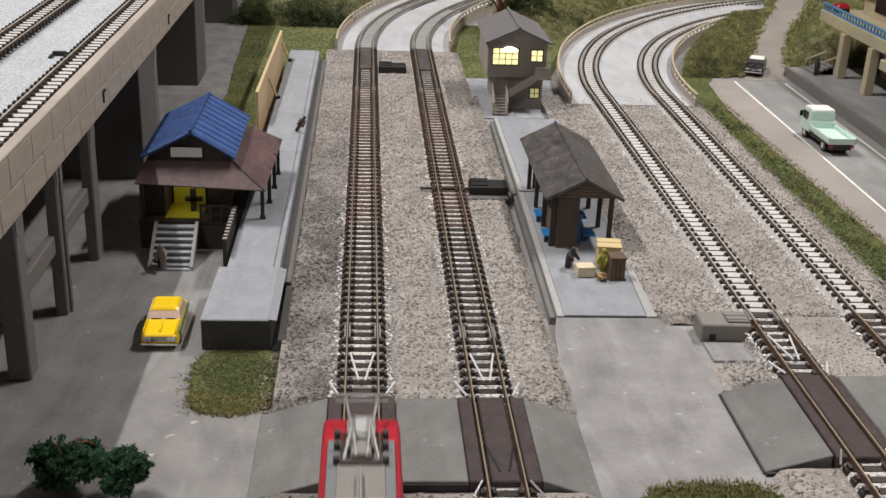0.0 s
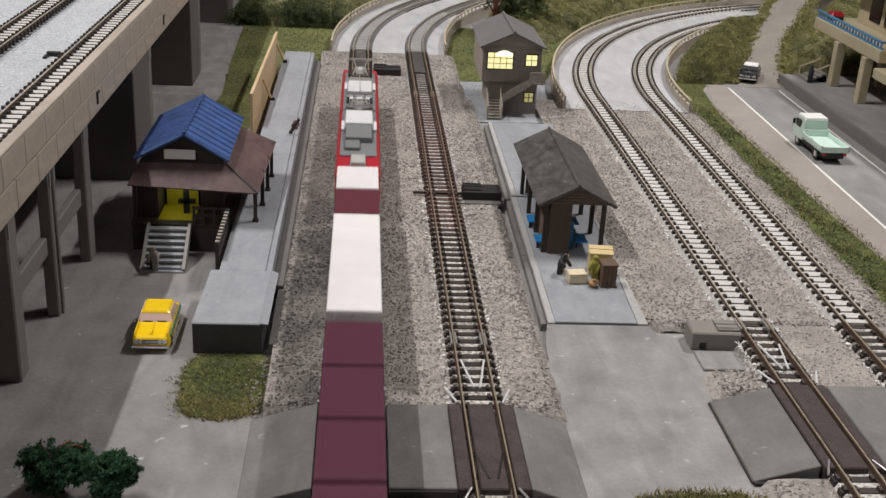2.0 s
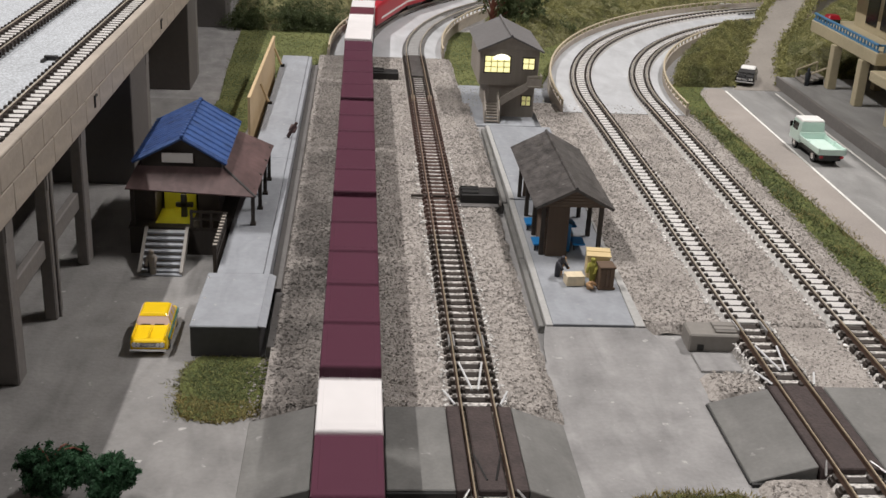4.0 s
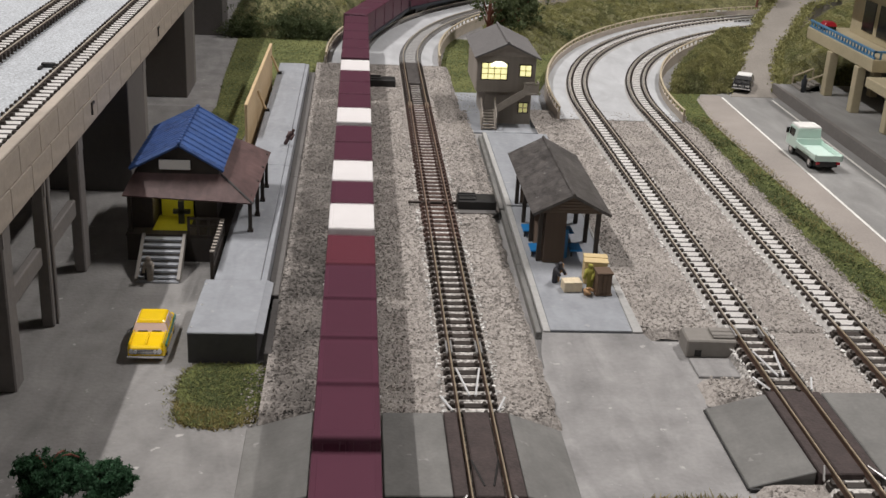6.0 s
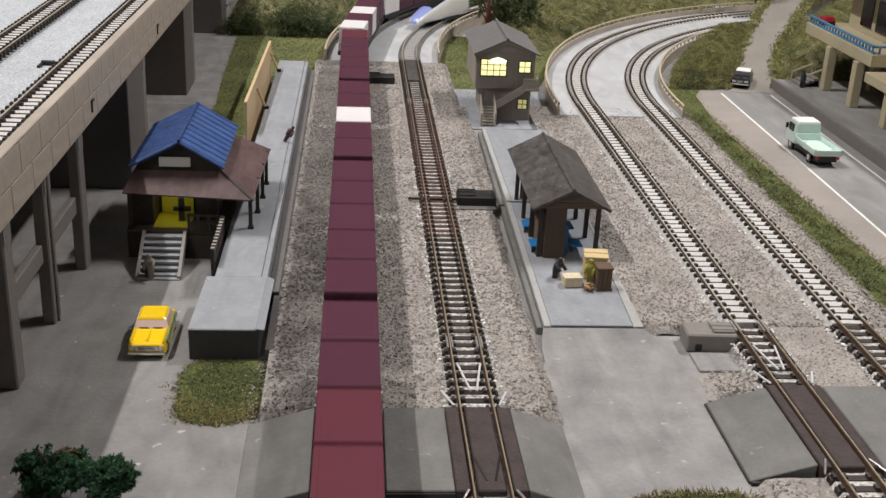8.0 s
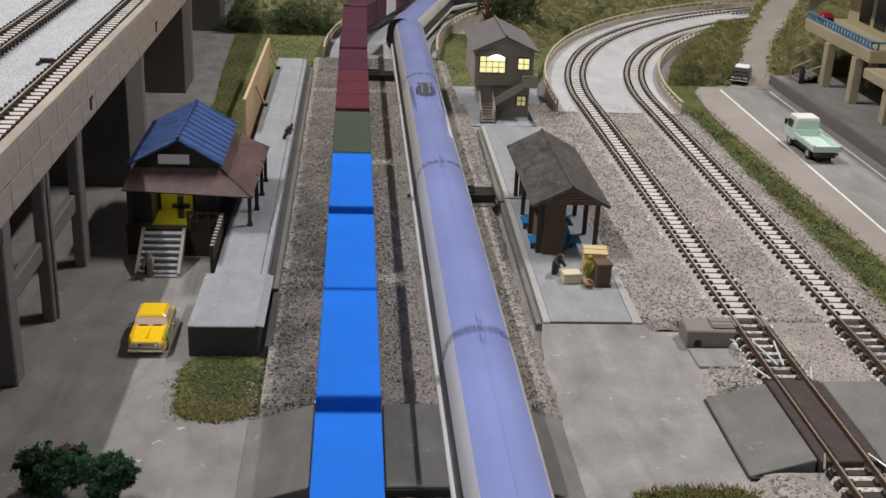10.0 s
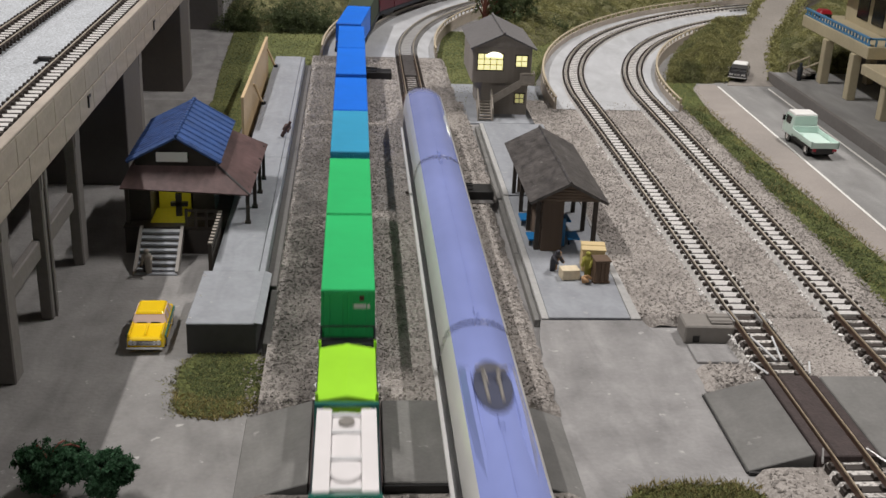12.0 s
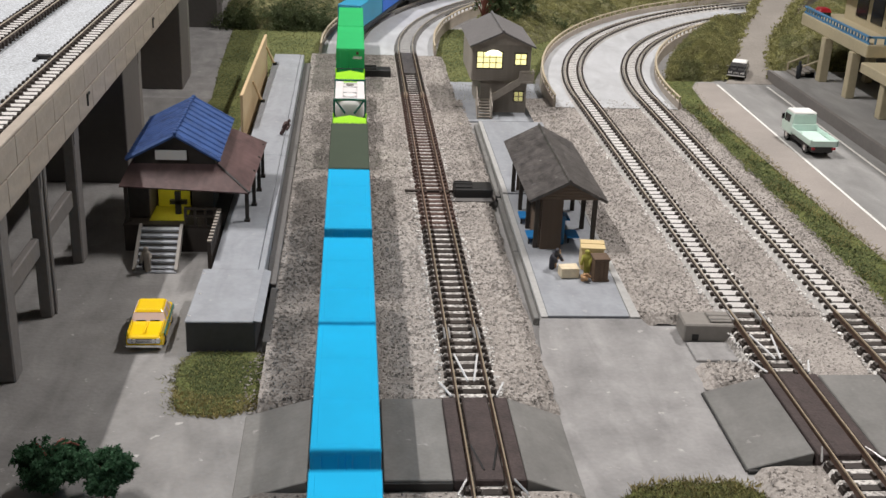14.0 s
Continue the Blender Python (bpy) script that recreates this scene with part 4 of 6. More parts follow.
tufts("grass_blades", 9000, in_poly(lawn_west), 1.6, "tuft", "green grass fibres on the lawn beside the fence")

# dirt road up the slope
bm = bmesh.new()
loft(bm, [[(x0, y, z), (x1, y, z), (x1, y, -1), (x0, y, -1)] for x0, x1, y, z in
          ((243, 274, 702, 0.9), (258, 283, 735, 3), (281, 305, 800, 9), (318, 346, 880, 15), (356, 388, 960, 20), (380, 440, 1010, 22))])
structure("dirt_road", bm, "dirt", "brown dirt road climbing between bushes", "road")

edges = []
for t in np.linspace(0, 1, 70):
    y = 712 + 290 * t
    for x in (np.interp(y, (702, 735, 800, 880, 960, 1010), (242, 256, 279, 316, 354, 378)), np.interp(y, (702, 735, 800, 880, 960, 1010), (276, 285, 307, 348, 390, 440))):
        edges.append((x + rng.normal(0, 1.2), y, np.interp(y, (702, 735, 800, 880, 960, 1010), (1, 3, 9, 15, 20, 22)) + 0.5))
leaf_heap("roadside_foliage", edges * 3, "leaf", "ragged olive scatter along the dirt road", leaf=0.8, spread=2.0)

# ---- road and plaza ----
bm = bmesh.new(); slab(bm, [(221, 180), (274, 180), (274.5, 706), (224, 706), (216, 690), (210.5, 630), (210.5, 560), (213.5, 440)], -0.4, 0.7)
structure("road", bm, "asphalt", "grey asphalt road with white edge lines", "road")
bm = bmesh.new(); slab(bm, [(221.2, 180), (228.1, 180), (235.5, 704), (224.4, 704), (216.6, 689), (211.2, 629), (211.2, 560), (214, 440)], 0.3, 0.78)
structure("road_shoulder", bm, "shoulder", "sandy beige shoulder along the road", "road shoulder")
for pts in ([(228.2, 180), (229.6, 180), (237.0, 699), (235.6, 699)], [(262.2, 180), (263.6, 180), (269.2, 696), (267.8, 696)]):
    bm = bmesh.new(); slab(bm, pts, 0.5, 0.82)
    structure("road_line", bm, "line", "thin white road edge line", "road marking")
bm = bmesh.new(); box(bm, 277, 480, 420, 716, -0.4, 7.0)
structure("plaza", bm, "asphalt", "raised grey plaza in front of the building", "pavement")
bm = bmesh.new(); box(bm, 274.6, 277, 420, 716, -0.4, 7.6)
structure("retaining_wall", bm, "pier", "low dark grey retaining wall beside the road", "wall", 0.3)

building = thing("concrete_building", (0, 0, 0), "cream concrete building with an upper gallery and blue railing on columns", "building")
blocks("gallery_slab", [(299, 470, 630, 733, 35, 42.5)], "cream", building, bevel=0.5)
blocks("lower_block", [(338, 470, 560, 725, 7, 35)], "pier", building)
blocks("upper_wall", [(322, 470, 640, 720, 42.5, 78)], "cream", building, bevel=0.3)
blocks("near_wing", [(318, 470, 470, 628, 7, 40)], "cream", building, bevel=0.4)
blocks("wing_slab", [(296, 470, 520, 628, 27, 33)], "cream", building, bevel=0.5)
blocks("upper_slab", [(304, 475, 600, 735, 78, 84)], "cream", building, bevel=0.5)
# storey and roof added out of view so that they shade the road
blocks("upper_wall", [(316, 470, 500, 690, 84, 126)], "cream", building, bevel=0.3)
for z in (92,):
    for y in (520, 552, 584, 616, 648, 675):
        blocks("window", [(315.4, 316.6, y - 9, y + 9, z, z + 17)], "black", building, bevel=0.2)
blocks("roof_slab", [(302, 475, 490, 700, 126, 132)], "cream", building, bevel=0.5)
blocks("blue_door", [(311, 317.8, 588, 604, 7, 24)], "bluebench", building, bevel=0.3)
for y in (689, 647, 600, 560):
    blocks("column", [(297.5, 303, y - 3, y + 3, 7, 35 if y > 630 else 27)], "cream", building, bevel=0.4)
    blocks("column", [(328, 333, y - 3, y + 3, 7, 35 if y > 630 else 27)], "cream", building, bevel=0.4)
for y in (650, 672, 694):
    blocks("window", [(321.4, 322.6, y - 8, y + 8, 47, 66)], "black", building, bevel=0.2)
blocks("railing_top", [(299.6, 301.2, 630.6, 732, 46.2, 47.4), (299.6, 420, 630.6, 632, 46.2, 47.4)], "bluerail", building, bevel=0.2)
blocks("railing_base", [(299.9, 300.9, 630.9, 732, 42.6, 43.6)], "bluerail", building)
for k in range(22):
    y = 633 + k * 4.6
    blocks("baluster", [(300, 300.8, y - 0.5, y + 0.5, 43.5, 46.3)], "bluerail", building)
for k in range(12):
    x = 304 + k * 6
    blocks("baluster", [(x - 0.5, x + 0.5, 630.9, 631.7, 42.5, 46.3)], "bluerail", building)
# entrance steps with cream rails on the plaza
steps = thing("plaza_steps", (290, 706, 7), "small dark entrance steps with cream handrails", "steps")
for k in range(4):
    blocks("step", [(-4 + k * 3.2, 9, -9, 7, 0, 1.4 + 1.3 * k)], "motor", steps, bevel=0.15)
for y in (-9.5, 7.5):
    bm = bmesh.new()
    rod(bm, (-3, y, 0), (-3, y, 6), 0.5); rod(bm, (10, y, 1), (10, y, 11.5), 0.5); rod(bm, (-3, y, 6), (10, y, 11.5), 0.6)
    part("handrail", bm, "tan", steps)
bike = thing("model_figure", (287, 694, 7), "small dark blue painted figure shape on the plaza", "figure")
bm = bmesh.new()
loft(bm, [[(r * math.cos(a), r * 0.7 * math.sin(a), z) for a in (i * math.tau / 8 for i in range(8))] for z, r in ((0, 1.5), (5, 1.8), (8, 2.0), (9.2, 0.8), (10.2, 1.2), (11.6, 0.7))])
me_ob = part("body", bm, "wagon", bike, smooth=True)
stall = thing("market_stall", (309, 724, 42.6), "small red topped stall on the gallery", "stall")
blocks("counter", [(-4, 4, -4, 4, 0, 2.6)], "black", stall)
blocks("awning", [(-4.6, 4.6, -4.6, 4.6, 2.6, 5.2, (1.5, 1.5))], "red", stall, bevel=0.4)

# ---- shelter platform ----
island_platform = thing("island_platform", (0, 0, 0), "blue-grey station platform with pale worn edges", "platform", "platforms", "structure")
bm = bmesh.new(); slab(bm, [(68.5, 344.5), (97, 344.5), (101.5, 470), (70.5, 470)], -0.3, 4.0)
part("deck", bm, "plat", island_platform, bevel=0.2)
bm = bmesh.new(); slab(bm, [(70.8, 471), (101.5, 471), (104.5, 588), (71.5, 588)], -0.3, 4.4)
part("deck", bm, "plat", island_platform, bevel=0.2)
bm = bmesh.new(); slab(bm, [(66.0, 343.5), (68.4, 343.5), (70.4, 470), (68.2, 470)], -0.3, 4.15)
part("edge", bm, "plat_edge", island_platform, bevel=0.2)
bm = bmesh.new(); slab(bm, [(68.4, 471), (70.7, 471), (71.4, 588), (69.4, 588)], -0.3, 4.5)
part("edge", bm, "plat_edge", island_platform, bevel=0.2)
bm = bmesh.new(); slab(bm, [(97.1, 343.5), (100.6, 343.5), (101.9, 470), (101.6, 470)], -0.3, 4.15)
part("edge", bm, "plat_edge", island_platform, bevel=0.2)
bm = bmesh.new()
loft(bm, [[(x0, 343.3 - d, -0.3), (x1, 343.3 - d, -0.3), (x1, 343.3 - d, z), (x0, 343.3 - d, z)] for d, x0, x1, z in ((0, 65.6, 100.8, 3.5), (5, 64.6, 103, 2.6), (11, 63.8, 106, 1.2), (24, 63.4, 110, -0.25))])
structure("plaster_apron", bm, "board", "smooth grey plaster slope running down from the platform end", "ground")
for y0, y1 in ((345, 405), (405.6, 468), (470.5, 530), (530.6, 587)):
    x = 64.2 + (y0 - 345) * 0.014
    bm = bmesh.new(); slab(bm, [(x - 0.4, y0), (x + 1.6, y0), (x + 2.6, y1), (x + 0.4, y1)], -0.3, 2.9)
    part("kerb", bm, "ramp", island_platform, bevel=0.25)
blocks("front_lip", [(65.5, 100.8, 342.7, 343.4, -0.3, 1.3)], "charcoal", island_platform)

shelter = thing("platform_shelter", (84.5, 440, 4.1), "dark brown clapboard platform shelter with a tarred gable roof", "shelter")
for s, nm in ((-1, "l"), (1, "r")):
    bm = bmesh.new()
    plate(bm, [(0, -37, 28.6), (0, 42, 28.6), (s * 15.4, 42, 20.6), (s * 15.4, -37, 20.6)][::s], 0.9)
    part("roof", bm, "roofdark", shelter, "tarred felt roof slope")
    for k, (y0, y1) in enumerate(((-37.1, -12), (-12.2, 14), (13.8, 42.1))):
        bm = bmesh.new()
        plate(bm, [(0, y0, 28.85), (0, y1, 28.85), (s * 15.6, y1, 20.75), (s * 15.6, y0, 20.75)][::s], 0.22)
        part("felt_sheet", bm, "roofdark", shelter)
bm = bmesh.new(); rod(bm, (0, -37.3, 28.7), (0, 42.3, 28.7), 0.7, 8)
part("ridge", bm, "roofdark", shelter)


def clapboards(parent, x0, x1, y, z0, z1, mat_name, board=1.25, axis="x", out=-1):
    """Overlapping boards on a wall; axis: along x at that y, or along y at that x."""
    n = max(1, int((z1 - z0) / board))
    h = (z1 - z0) / n
    me = None
    for k in range(n):
        z = z0 + k * h
        if me is None:
            bm = bmesh.new()
            o = out
            if axis == "x":
                loft(bm, [[(x, 0, 0), (x, o * 0.7, 0), (x, o * 0.12, h), (x, 0, h)] for x in (x0, x1)])
            else:
                loft(bm, [[(0, yy, 0), (o * 0.7, yy, 0), (o * 0.12, yy, h), (0, yy, h)] for yy in (x0, x1)])
            me = mesh_of("board", bm, mat_name)
        ob = new("board", me)
        ob.parent = parent
        ob.location = Vector((0, y, z) if axis == "x" else (y, 0, z)) * U


blocks("wall", [(-9.6, -1.6, -34.4, -33.2, 0, 20.4)], "shelterwood", shelter)
clapboards(shelter, -9.7, -1.5, -34.4, 0, 20.4, "shelterwood")
blocks("wall", [(-9.6, -8.4, -33.2, -8, 0, 20.4)], "shelterwood", shelter)
clapboards(shelter, -33.2, -8, -9.6, 0, 20.4, "shelterwood", axis="y")
blocks("wall", [(-9.6, 9.6, 34, 35.2, 0, 20.4)], "shelterwood", shelter)
bm = bmesh.new(); plate(bm, [(-12.5, -34.6, 20.4), (12.5, -34.6, 20.4), (0, -34.6, 27.4)], 1.0)
part("gable", bm, "shelterwood", shelter)
for k in range(5):
    z, w = 20.6 + k * 1.25, 12.2 - k * 2.25
    blocks("board", [(-w, w, -35.1, -34.6, z, z + 1.1)], "shelterwood", shelter)
for x in (-11.3, 11.3):
    for y in (-33, -12, 10, 33):
        blocks("post", [(x - 0.8, x + 0.8, y - 0.8, y + 0.8, 0, 22.2)], "timber", shelter)
for s in (-1, 1):
    blocks("eave_beam", [(s * 11.3 - 0.6, s * 11.3 + 0.6, -34, 36, 21.2, 22.4)], "timber", shelter)
for x, y, w in ((-12, -26, 3.6), (-12, -4, 3.6), (4.6, -25, 5), (4.6, -5, 5)):
    bench = thing("platform_bench", (84.5 + x, 440 + y, 4.1), "bright blue platform bench under the shelter", "bench", "shelter benches")
    blocks("seat", [(-w / 2, w / 2, -4, 4, 2.2, 3.0)], "bluebench", bench, bevel=0.2)
    blocks("leg", [(-w / 2 + 0.4, -w / 2 + 1, -3.5, -2.9, 0, 2.2)], "dark", bench)
    blocks("leg", [(w / 2 - 1, w / 2 - 0.4, 2.9, 3.5, 0, 2.2)], "dark", bench)
pillar = thing("blue_post", (84.0, 411, 4.1), "tall blue vending locker inside the shelter", "locker")
blocks("cabinet", [(-1.2, 1.2, -1.2, 1.2, 0, 12)], "bluebench", pillar, bevel=0.2)
crate = thing("wooden_crate", (92.6, 376.5, 4.1), "tall dark brown wooden crate on the platform", "crate", "", "", 4)
blocks("body", [(-2.7, 2.7, -2.8, 2.8, 0.7, 8.2)], "crate", crate, bevel=0.15)
blocks("lid", [(-3.1, 3.1, -3.2, 3.2, 8.2, 9.0)], "crate", crate, bevel=0.2)
blocks("base", [(-3.1, 3.1, -3.2, 3.2, 0, 0.7)], "crate", crate)
for x in (-1.7, 0, 1.7):
    blocks("slat", [(x * 0.95 - 0.6, x * 0.95 + 0.6, -3.1, -2.8, 0.8, 8.1)], "crate", crate)
crate2 = thing("wooden_crate", (91.8, 388, 4.1), "tan packing crate stacked behind the brown crate", "crate", "", "", -6)
blocks("body", [(-4.2, 4.2, -4, 4, 0, 8.4)], "kraft", crate2, bevel=0.2)
blocks("lid", [(-4.6, 4.6, -4.3, 0.1, 8.4, 9.1), (-4.4, 4.7, 0.3, 4.2, 8.6, 9.3)], "kraft", crate2, bevel=0.15)
carton = thing("carton", (81.6, 378.8, 4.1), "pale yellow cardboard carton on the platform", "carton", "", "", 6)
blocks("body", [(-3.4, 3.4, -2.6, 2.6, 0, 3.6)], "carton", carton, bevel=0.2)
blocks("flap", [(-3.4, 3.4, -2.6, -0.05, 3.6, 3.8), (-3.4, 3.4, 0.05, 2.6, 3.6, 3.8)], "carton", carton)


def figure(at, h, label, material, turn=0, stoop=0.0, bulk=1.35, tilt=0):
    """A plain painted figure shape, one mesh."""
    bm = bmesh.new()
    prof = ((0, 0.9, 0), (0.32, 0.95, 0), (0.48, 1.1, 0.15), (0.68, 1.35, 0.6), (0.8, 1.15, 0.9), (0.84, 0.5, 1.0), (0.88, 0.75, 1.1), (0.95, 0.8, 1.15), (1.0, 0.45, 1.15))
    loft(bm, [[(bulk * r * math.cos(a), bulk * r * 0.8 * math.sin(a) - st * stoop, z * h) for a in (i * math.tau / 8 for i in range(8))] for z, r, st in prof])
    for s in (-1, 1):
        rod(bm, (s * 1.2 * bulk, -0.6 * stoop, h * 0.74), (s * 1.1 * bulk, -1.8 - stoop, h * 0.45), 0.6, 6)
    ob = part("model_figure", bm, material, None, smooth=True)
    ob.matrix_world = pose(at[0] * U, at[1] * U, at[2] * U, 0, tilt, turn)
    return tagged(ob, label, "figure", "painted figures")


figure((76.5, 385.5, 4.1), 8.8, "small painted figure bending beside the carton", "cloth_dark", 40, 1.8)
figure((77.6, 387.0, 4.1), 7.2, "small ochre painted figure beside the carton", "skin", 90, 1.2)
figure((88.7, 380, 4.1), 10.2, "small painted figure in olive beside the crates", "cloth_olive", -30, 0.8)
figure((86.5, 374.5, 4.1), 2.8, "low ochre figure shape lying by the crate", "skin", 60, 0.4)
figure((-33.3, 533, 11.2), 9.0, "small red-brown painted figure leaning on the platform", "maroonroof", 0, 0.8, 1.0, 30)
figure((-73.5, 388.0, 0.2), 10.5, "small grey painted figure at the foot of the stairs", "hutwood", -10, 1.0)
figure((-74.6, 389.4, 0.2), 6.5, "small dark bundle beside the stairs", "cloth_dark", 0, 0.2)

# ---- goods ramp and station platform ----
goods = thing("goods_ramp", (0, 0, 0), "grey topped loading ramp block with charcoal sides", "loading ramp", "", "structure")
bm = bmesh.new(); slab(bm, [(-51, 324.5), (-29.2, 324.5), (-28.4, 366), (-50.2, 366)], 0, 10.4)
part("side", bm, "charcoal", goods, bevel=0.25)
bm = bmesh.new(); slab(bm, [(-51.2, 324.0), (-29.6, 324.0), (-29.0, 366.2), (-50.4, 366.2)], 10.4, 11.2)
part("top", bm, "plat", goods, bevel=0.3)
bm = bmesh.new(); plate(bm, [(-29.7, 324.2, 11.3), (-27.2, 325.4, 10.3), (-26.8, 366.1, 10.3), (-29.1, 366.1, 11.3)], 0.4)
part("edge_strip", bm, "plat", goods)
for y, x in ((328, -50.2), (345, -48.9), (362, -49.6)):
    bm = bmesh.new(); ball(bm, (x, y, 11.2), 0.55, 7, 5, 0.5)
    part("screw", bm, "silver", goods)
platform = thing("station_platform", (0, 0, 0), "long blue-grey station platform with a pale edge strip", "platform", "platforms", "structure")
for y0, y1, z in ((366.4, 500, 11.0), (500.3, 678, 11.0), (678.6, 714, 10.7)):
    blocks("deck", [(-47.5, -31.4, y0, y1, 0, z)], "plat", platform, bevel=0.2)
    blocks("edge_strip", [(-31.3, -29.2, y0, y1, 0, z - 0.25)], "plat", platform, bevel=0.25)
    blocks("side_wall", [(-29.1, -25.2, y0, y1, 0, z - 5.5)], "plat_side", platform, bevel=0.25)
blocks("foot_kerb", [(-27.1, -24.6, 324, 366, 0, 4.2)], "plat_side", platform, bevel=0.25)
fence = thing("plywood_fence", (0, 0, 0), "pale plywood fence panel with props standing beside the platform", "fence")
bm = bmesh.new(); slab(bm, [(-53.4, 543), (-52.2, 543), (-50.8, 690), (-52.0, 690)], 0, 26.4)
part("panel", bm, "fencewood", fence)
bm = bmesh.new(); slab(bm, [(-53.6, 542.8), (-52.0, 542.8), (-50.6, 690.3), (-52.2, 690.3)], 26.4, 27.8)
part("cap", bm, "fencewood", fence, bevel=0.2)
for y in (594, 682):
    x = -52.2 + (y - 543) * 0.0095
    bm = bmesh.new(); rod(bm, (x + 0.4, y, 22), (x + 4.8, y, 11.4), 0.8, 6)
    part("prop", bm, "fencewood", fence)
    blocks("prop_foot", [(x + 4.0, x + 6.4, y - 1, y + 1, 11, 12.4)], "dark", fence)

# ---- station house ----
station = thing("station_house", (-66, 440, 0), "small timber station house with blue gable roof over red-brown hipped eaves", "house")
blocks("plinth", [(-19.5, 18.0, -31, 32, 0, 10.4)], "timber", station)
clapboards(station, -2.6, 15.5, -31.0, 0, 9.6, "timber", 1.3)
blocks("floor", [(-19.8, 18.3, -31.5, 32.5, 10.4, 11.1)], "timber", station)
blocks("back_room", [(-18, 12, 2, 30, 11.1, 29)], "timber", station)
blocks("room_wall", [(-9.4, 3.0, -11, -10.2, 11.1, 27)], "yellow", station)
# unseen lamp assumed under the eaves, added to brighten the yellow wall
lamp = bpy.data.lights.new("station_room_lamp", "POINT")
lamp.energy, lamp.shadow_soft_size, lamp.color = 0.0013, 0.0015, (1.0, 0.95, 0.8)
new("station_room_lamp", lamp).location = Vector((-69, 419, 24.5)) * U
blocks("room_floor", [(-10.4, 3.4, -27, -11, 11.1, 11.3)], "yellow", station)
blocks("side_room", [(-18.6, -10.5, -24, 1.2, 11.1, 26)], "timber", station, bevel=0.3)
blocks("side_room", [(4.5, 13, -16, 1.2, 11.1, 26)], "timber", station, bevel=0.3)
blocks("ticket_gate", [(-3.6, 3.0, -20.2, -18.4, 15.4, 17)], "dark", station)
blocks("gate_post", [(-1.6, 0.6, -20.2, -18.4, 11.3, 20.5)], "dark", station)
# lower hipped roof, four slopes from the eaves to the foot of the upper storey
E0, E1 = (-20.5, -31, 26.4), (28.5, -33.5, 25.2)
E2, E3 = (30.5, 33, 25.2), (-20.5, 36, 26.4)
T0, T1, T2, T3 = (-17.2, -23, 33.0), (15.8, -23, 33.0), (15.8, 28, 33.0), (-17.2, 28, 33.0)
for a, b, c, d in ((E0, E1, T1, T0), (E1, E2, T2, T1), (E2, E3, T3, T2), (E3, E0, T0, T3)):
    bm = bmesh.new(); plate(bm, [a, b, c, d], 0.8)
    part("lower_roof", bm, "maroonroof", station, "red-brown sheet roof slope")
bm = bmesh.new(); rod(bm, E1, T1, 0.45, 6)
part("hip_ridge", bm, "dark", station)
blocks("upper_storey", [(-16.0, 14.6, -21.5, 28, 31, 36.6)], "timber", station)
bm = bmesh.new(); plate(bm, [(-16.6, -21.8, 35.0), (16.0, -21.8, 35.0), (0.2, -21.8, 44.0)], 1.0)
part("gable", bm, "timber", station)
blocks("blank_sign", [(-7.6, 4.2, -23.6, -22.9, 34.6, 38.4)], "white", station, "blank pale sign board", 0.15)
for s, xe in ((-1, -18.4), (1, 17.0)):
    bm = bmesh.new()
    plate(bm, [(0.3, -24.5, 45.3), (0.3, 31.5, 45.3), (xe, 31.5, 35.6), (xe, -24.5, 35.6)][::s], 0.8)
    part("blue_roof", bm, "blue", station, "blue tiled roof slope")
    n = 9 if s > 0 else 14
    for k in range(n + 1):
        y = -24.3 + 54.6 * k / n
        bm = bmesh.new(); rod(bm, (0.3, y, 45.4), (xe, y, 35.8), 0.5, 6)
        part("roof_batten", bm, "blue", station)
    bm = bmesh.new(); rod(bm, (0.3 + s * 0.4, -24.9, 44.7), (xe, -24.9, 35.0), 0.8, 6)
    part("verge_board", bm, "blue", station)
for k in range(16):
    y = -24 + 54 * k / 15
    bm = bmesh.new(); ball(bm, (0.3, y, 45.7), 0.95, 7, 5, 0.7)
    part("ridge_tile", bm, "blue", station)
for x, y in ((26.8, -26), (28, -8), (28.6, 10), (28.8, 28), (-18.5, -28)):
    blocks("post", [(x - 0.7, x + 0.7, y - 0.7, y + 0.7, 11, 26)], "timber", station)
    blocks("post_foot", [(x - 1.1, x + 1.1, y - 1.1, y + 1.1, 11, 12)], "timber", station)
blocks("eave_beam", [(26.2, 27.4, -28, 30, 23.8, 25.0)], "timber", station)

stairs = thing("station_stairs", (-71, 397.5, 0), "grey wooden stairs with solid stringers up to the station", "stairs")
N = 7
for k in range(N):
    z = 11.0 * (k + 1) / N
    blocks("tread", [(-7, 7, -8.6 + 17.2 * k / N, -8.6 + 17.2 * (k + 1.25) / N, z - 0.7, z)], "plat", stairs)
    blocks("riser", [(-7, 7, -8.0 + 17.2 * k / N, -7.6 + 17.2 * k / N, z - 11 / N, z - 0.7)], "motor", stairs)
for x in (-8.2, 7.0):
    bm = bmesh.new()
    loft(bm, [[(xx, -10, 0), (xx, -7, 0), (xx, 9.6, 9), (xx, 9.6, 12.2), (xx, 8.6, 12.2), (xx, -10, 1.6)] for xx in (x, x + 1.2)])
    part("stringer", bm, "motor", stairs)
blocks("landing", [(-8, 8, -10.6, -8.6, 0, 0.8)], "plat", stairs, bevel=0.2)
gate = thing("picket_fence", (-49.0, 392, 0), "dark and white slatted picket fence down the platform side", "fence")
blocks("top_rail", [(-0.5, 0.5, -17, 17, 15.6, 16.4)], "timber", gate)
blocks("low_rail", [(-0.5, 0.5, -17, 17, 12.0, 12.8)], "timber", gate)
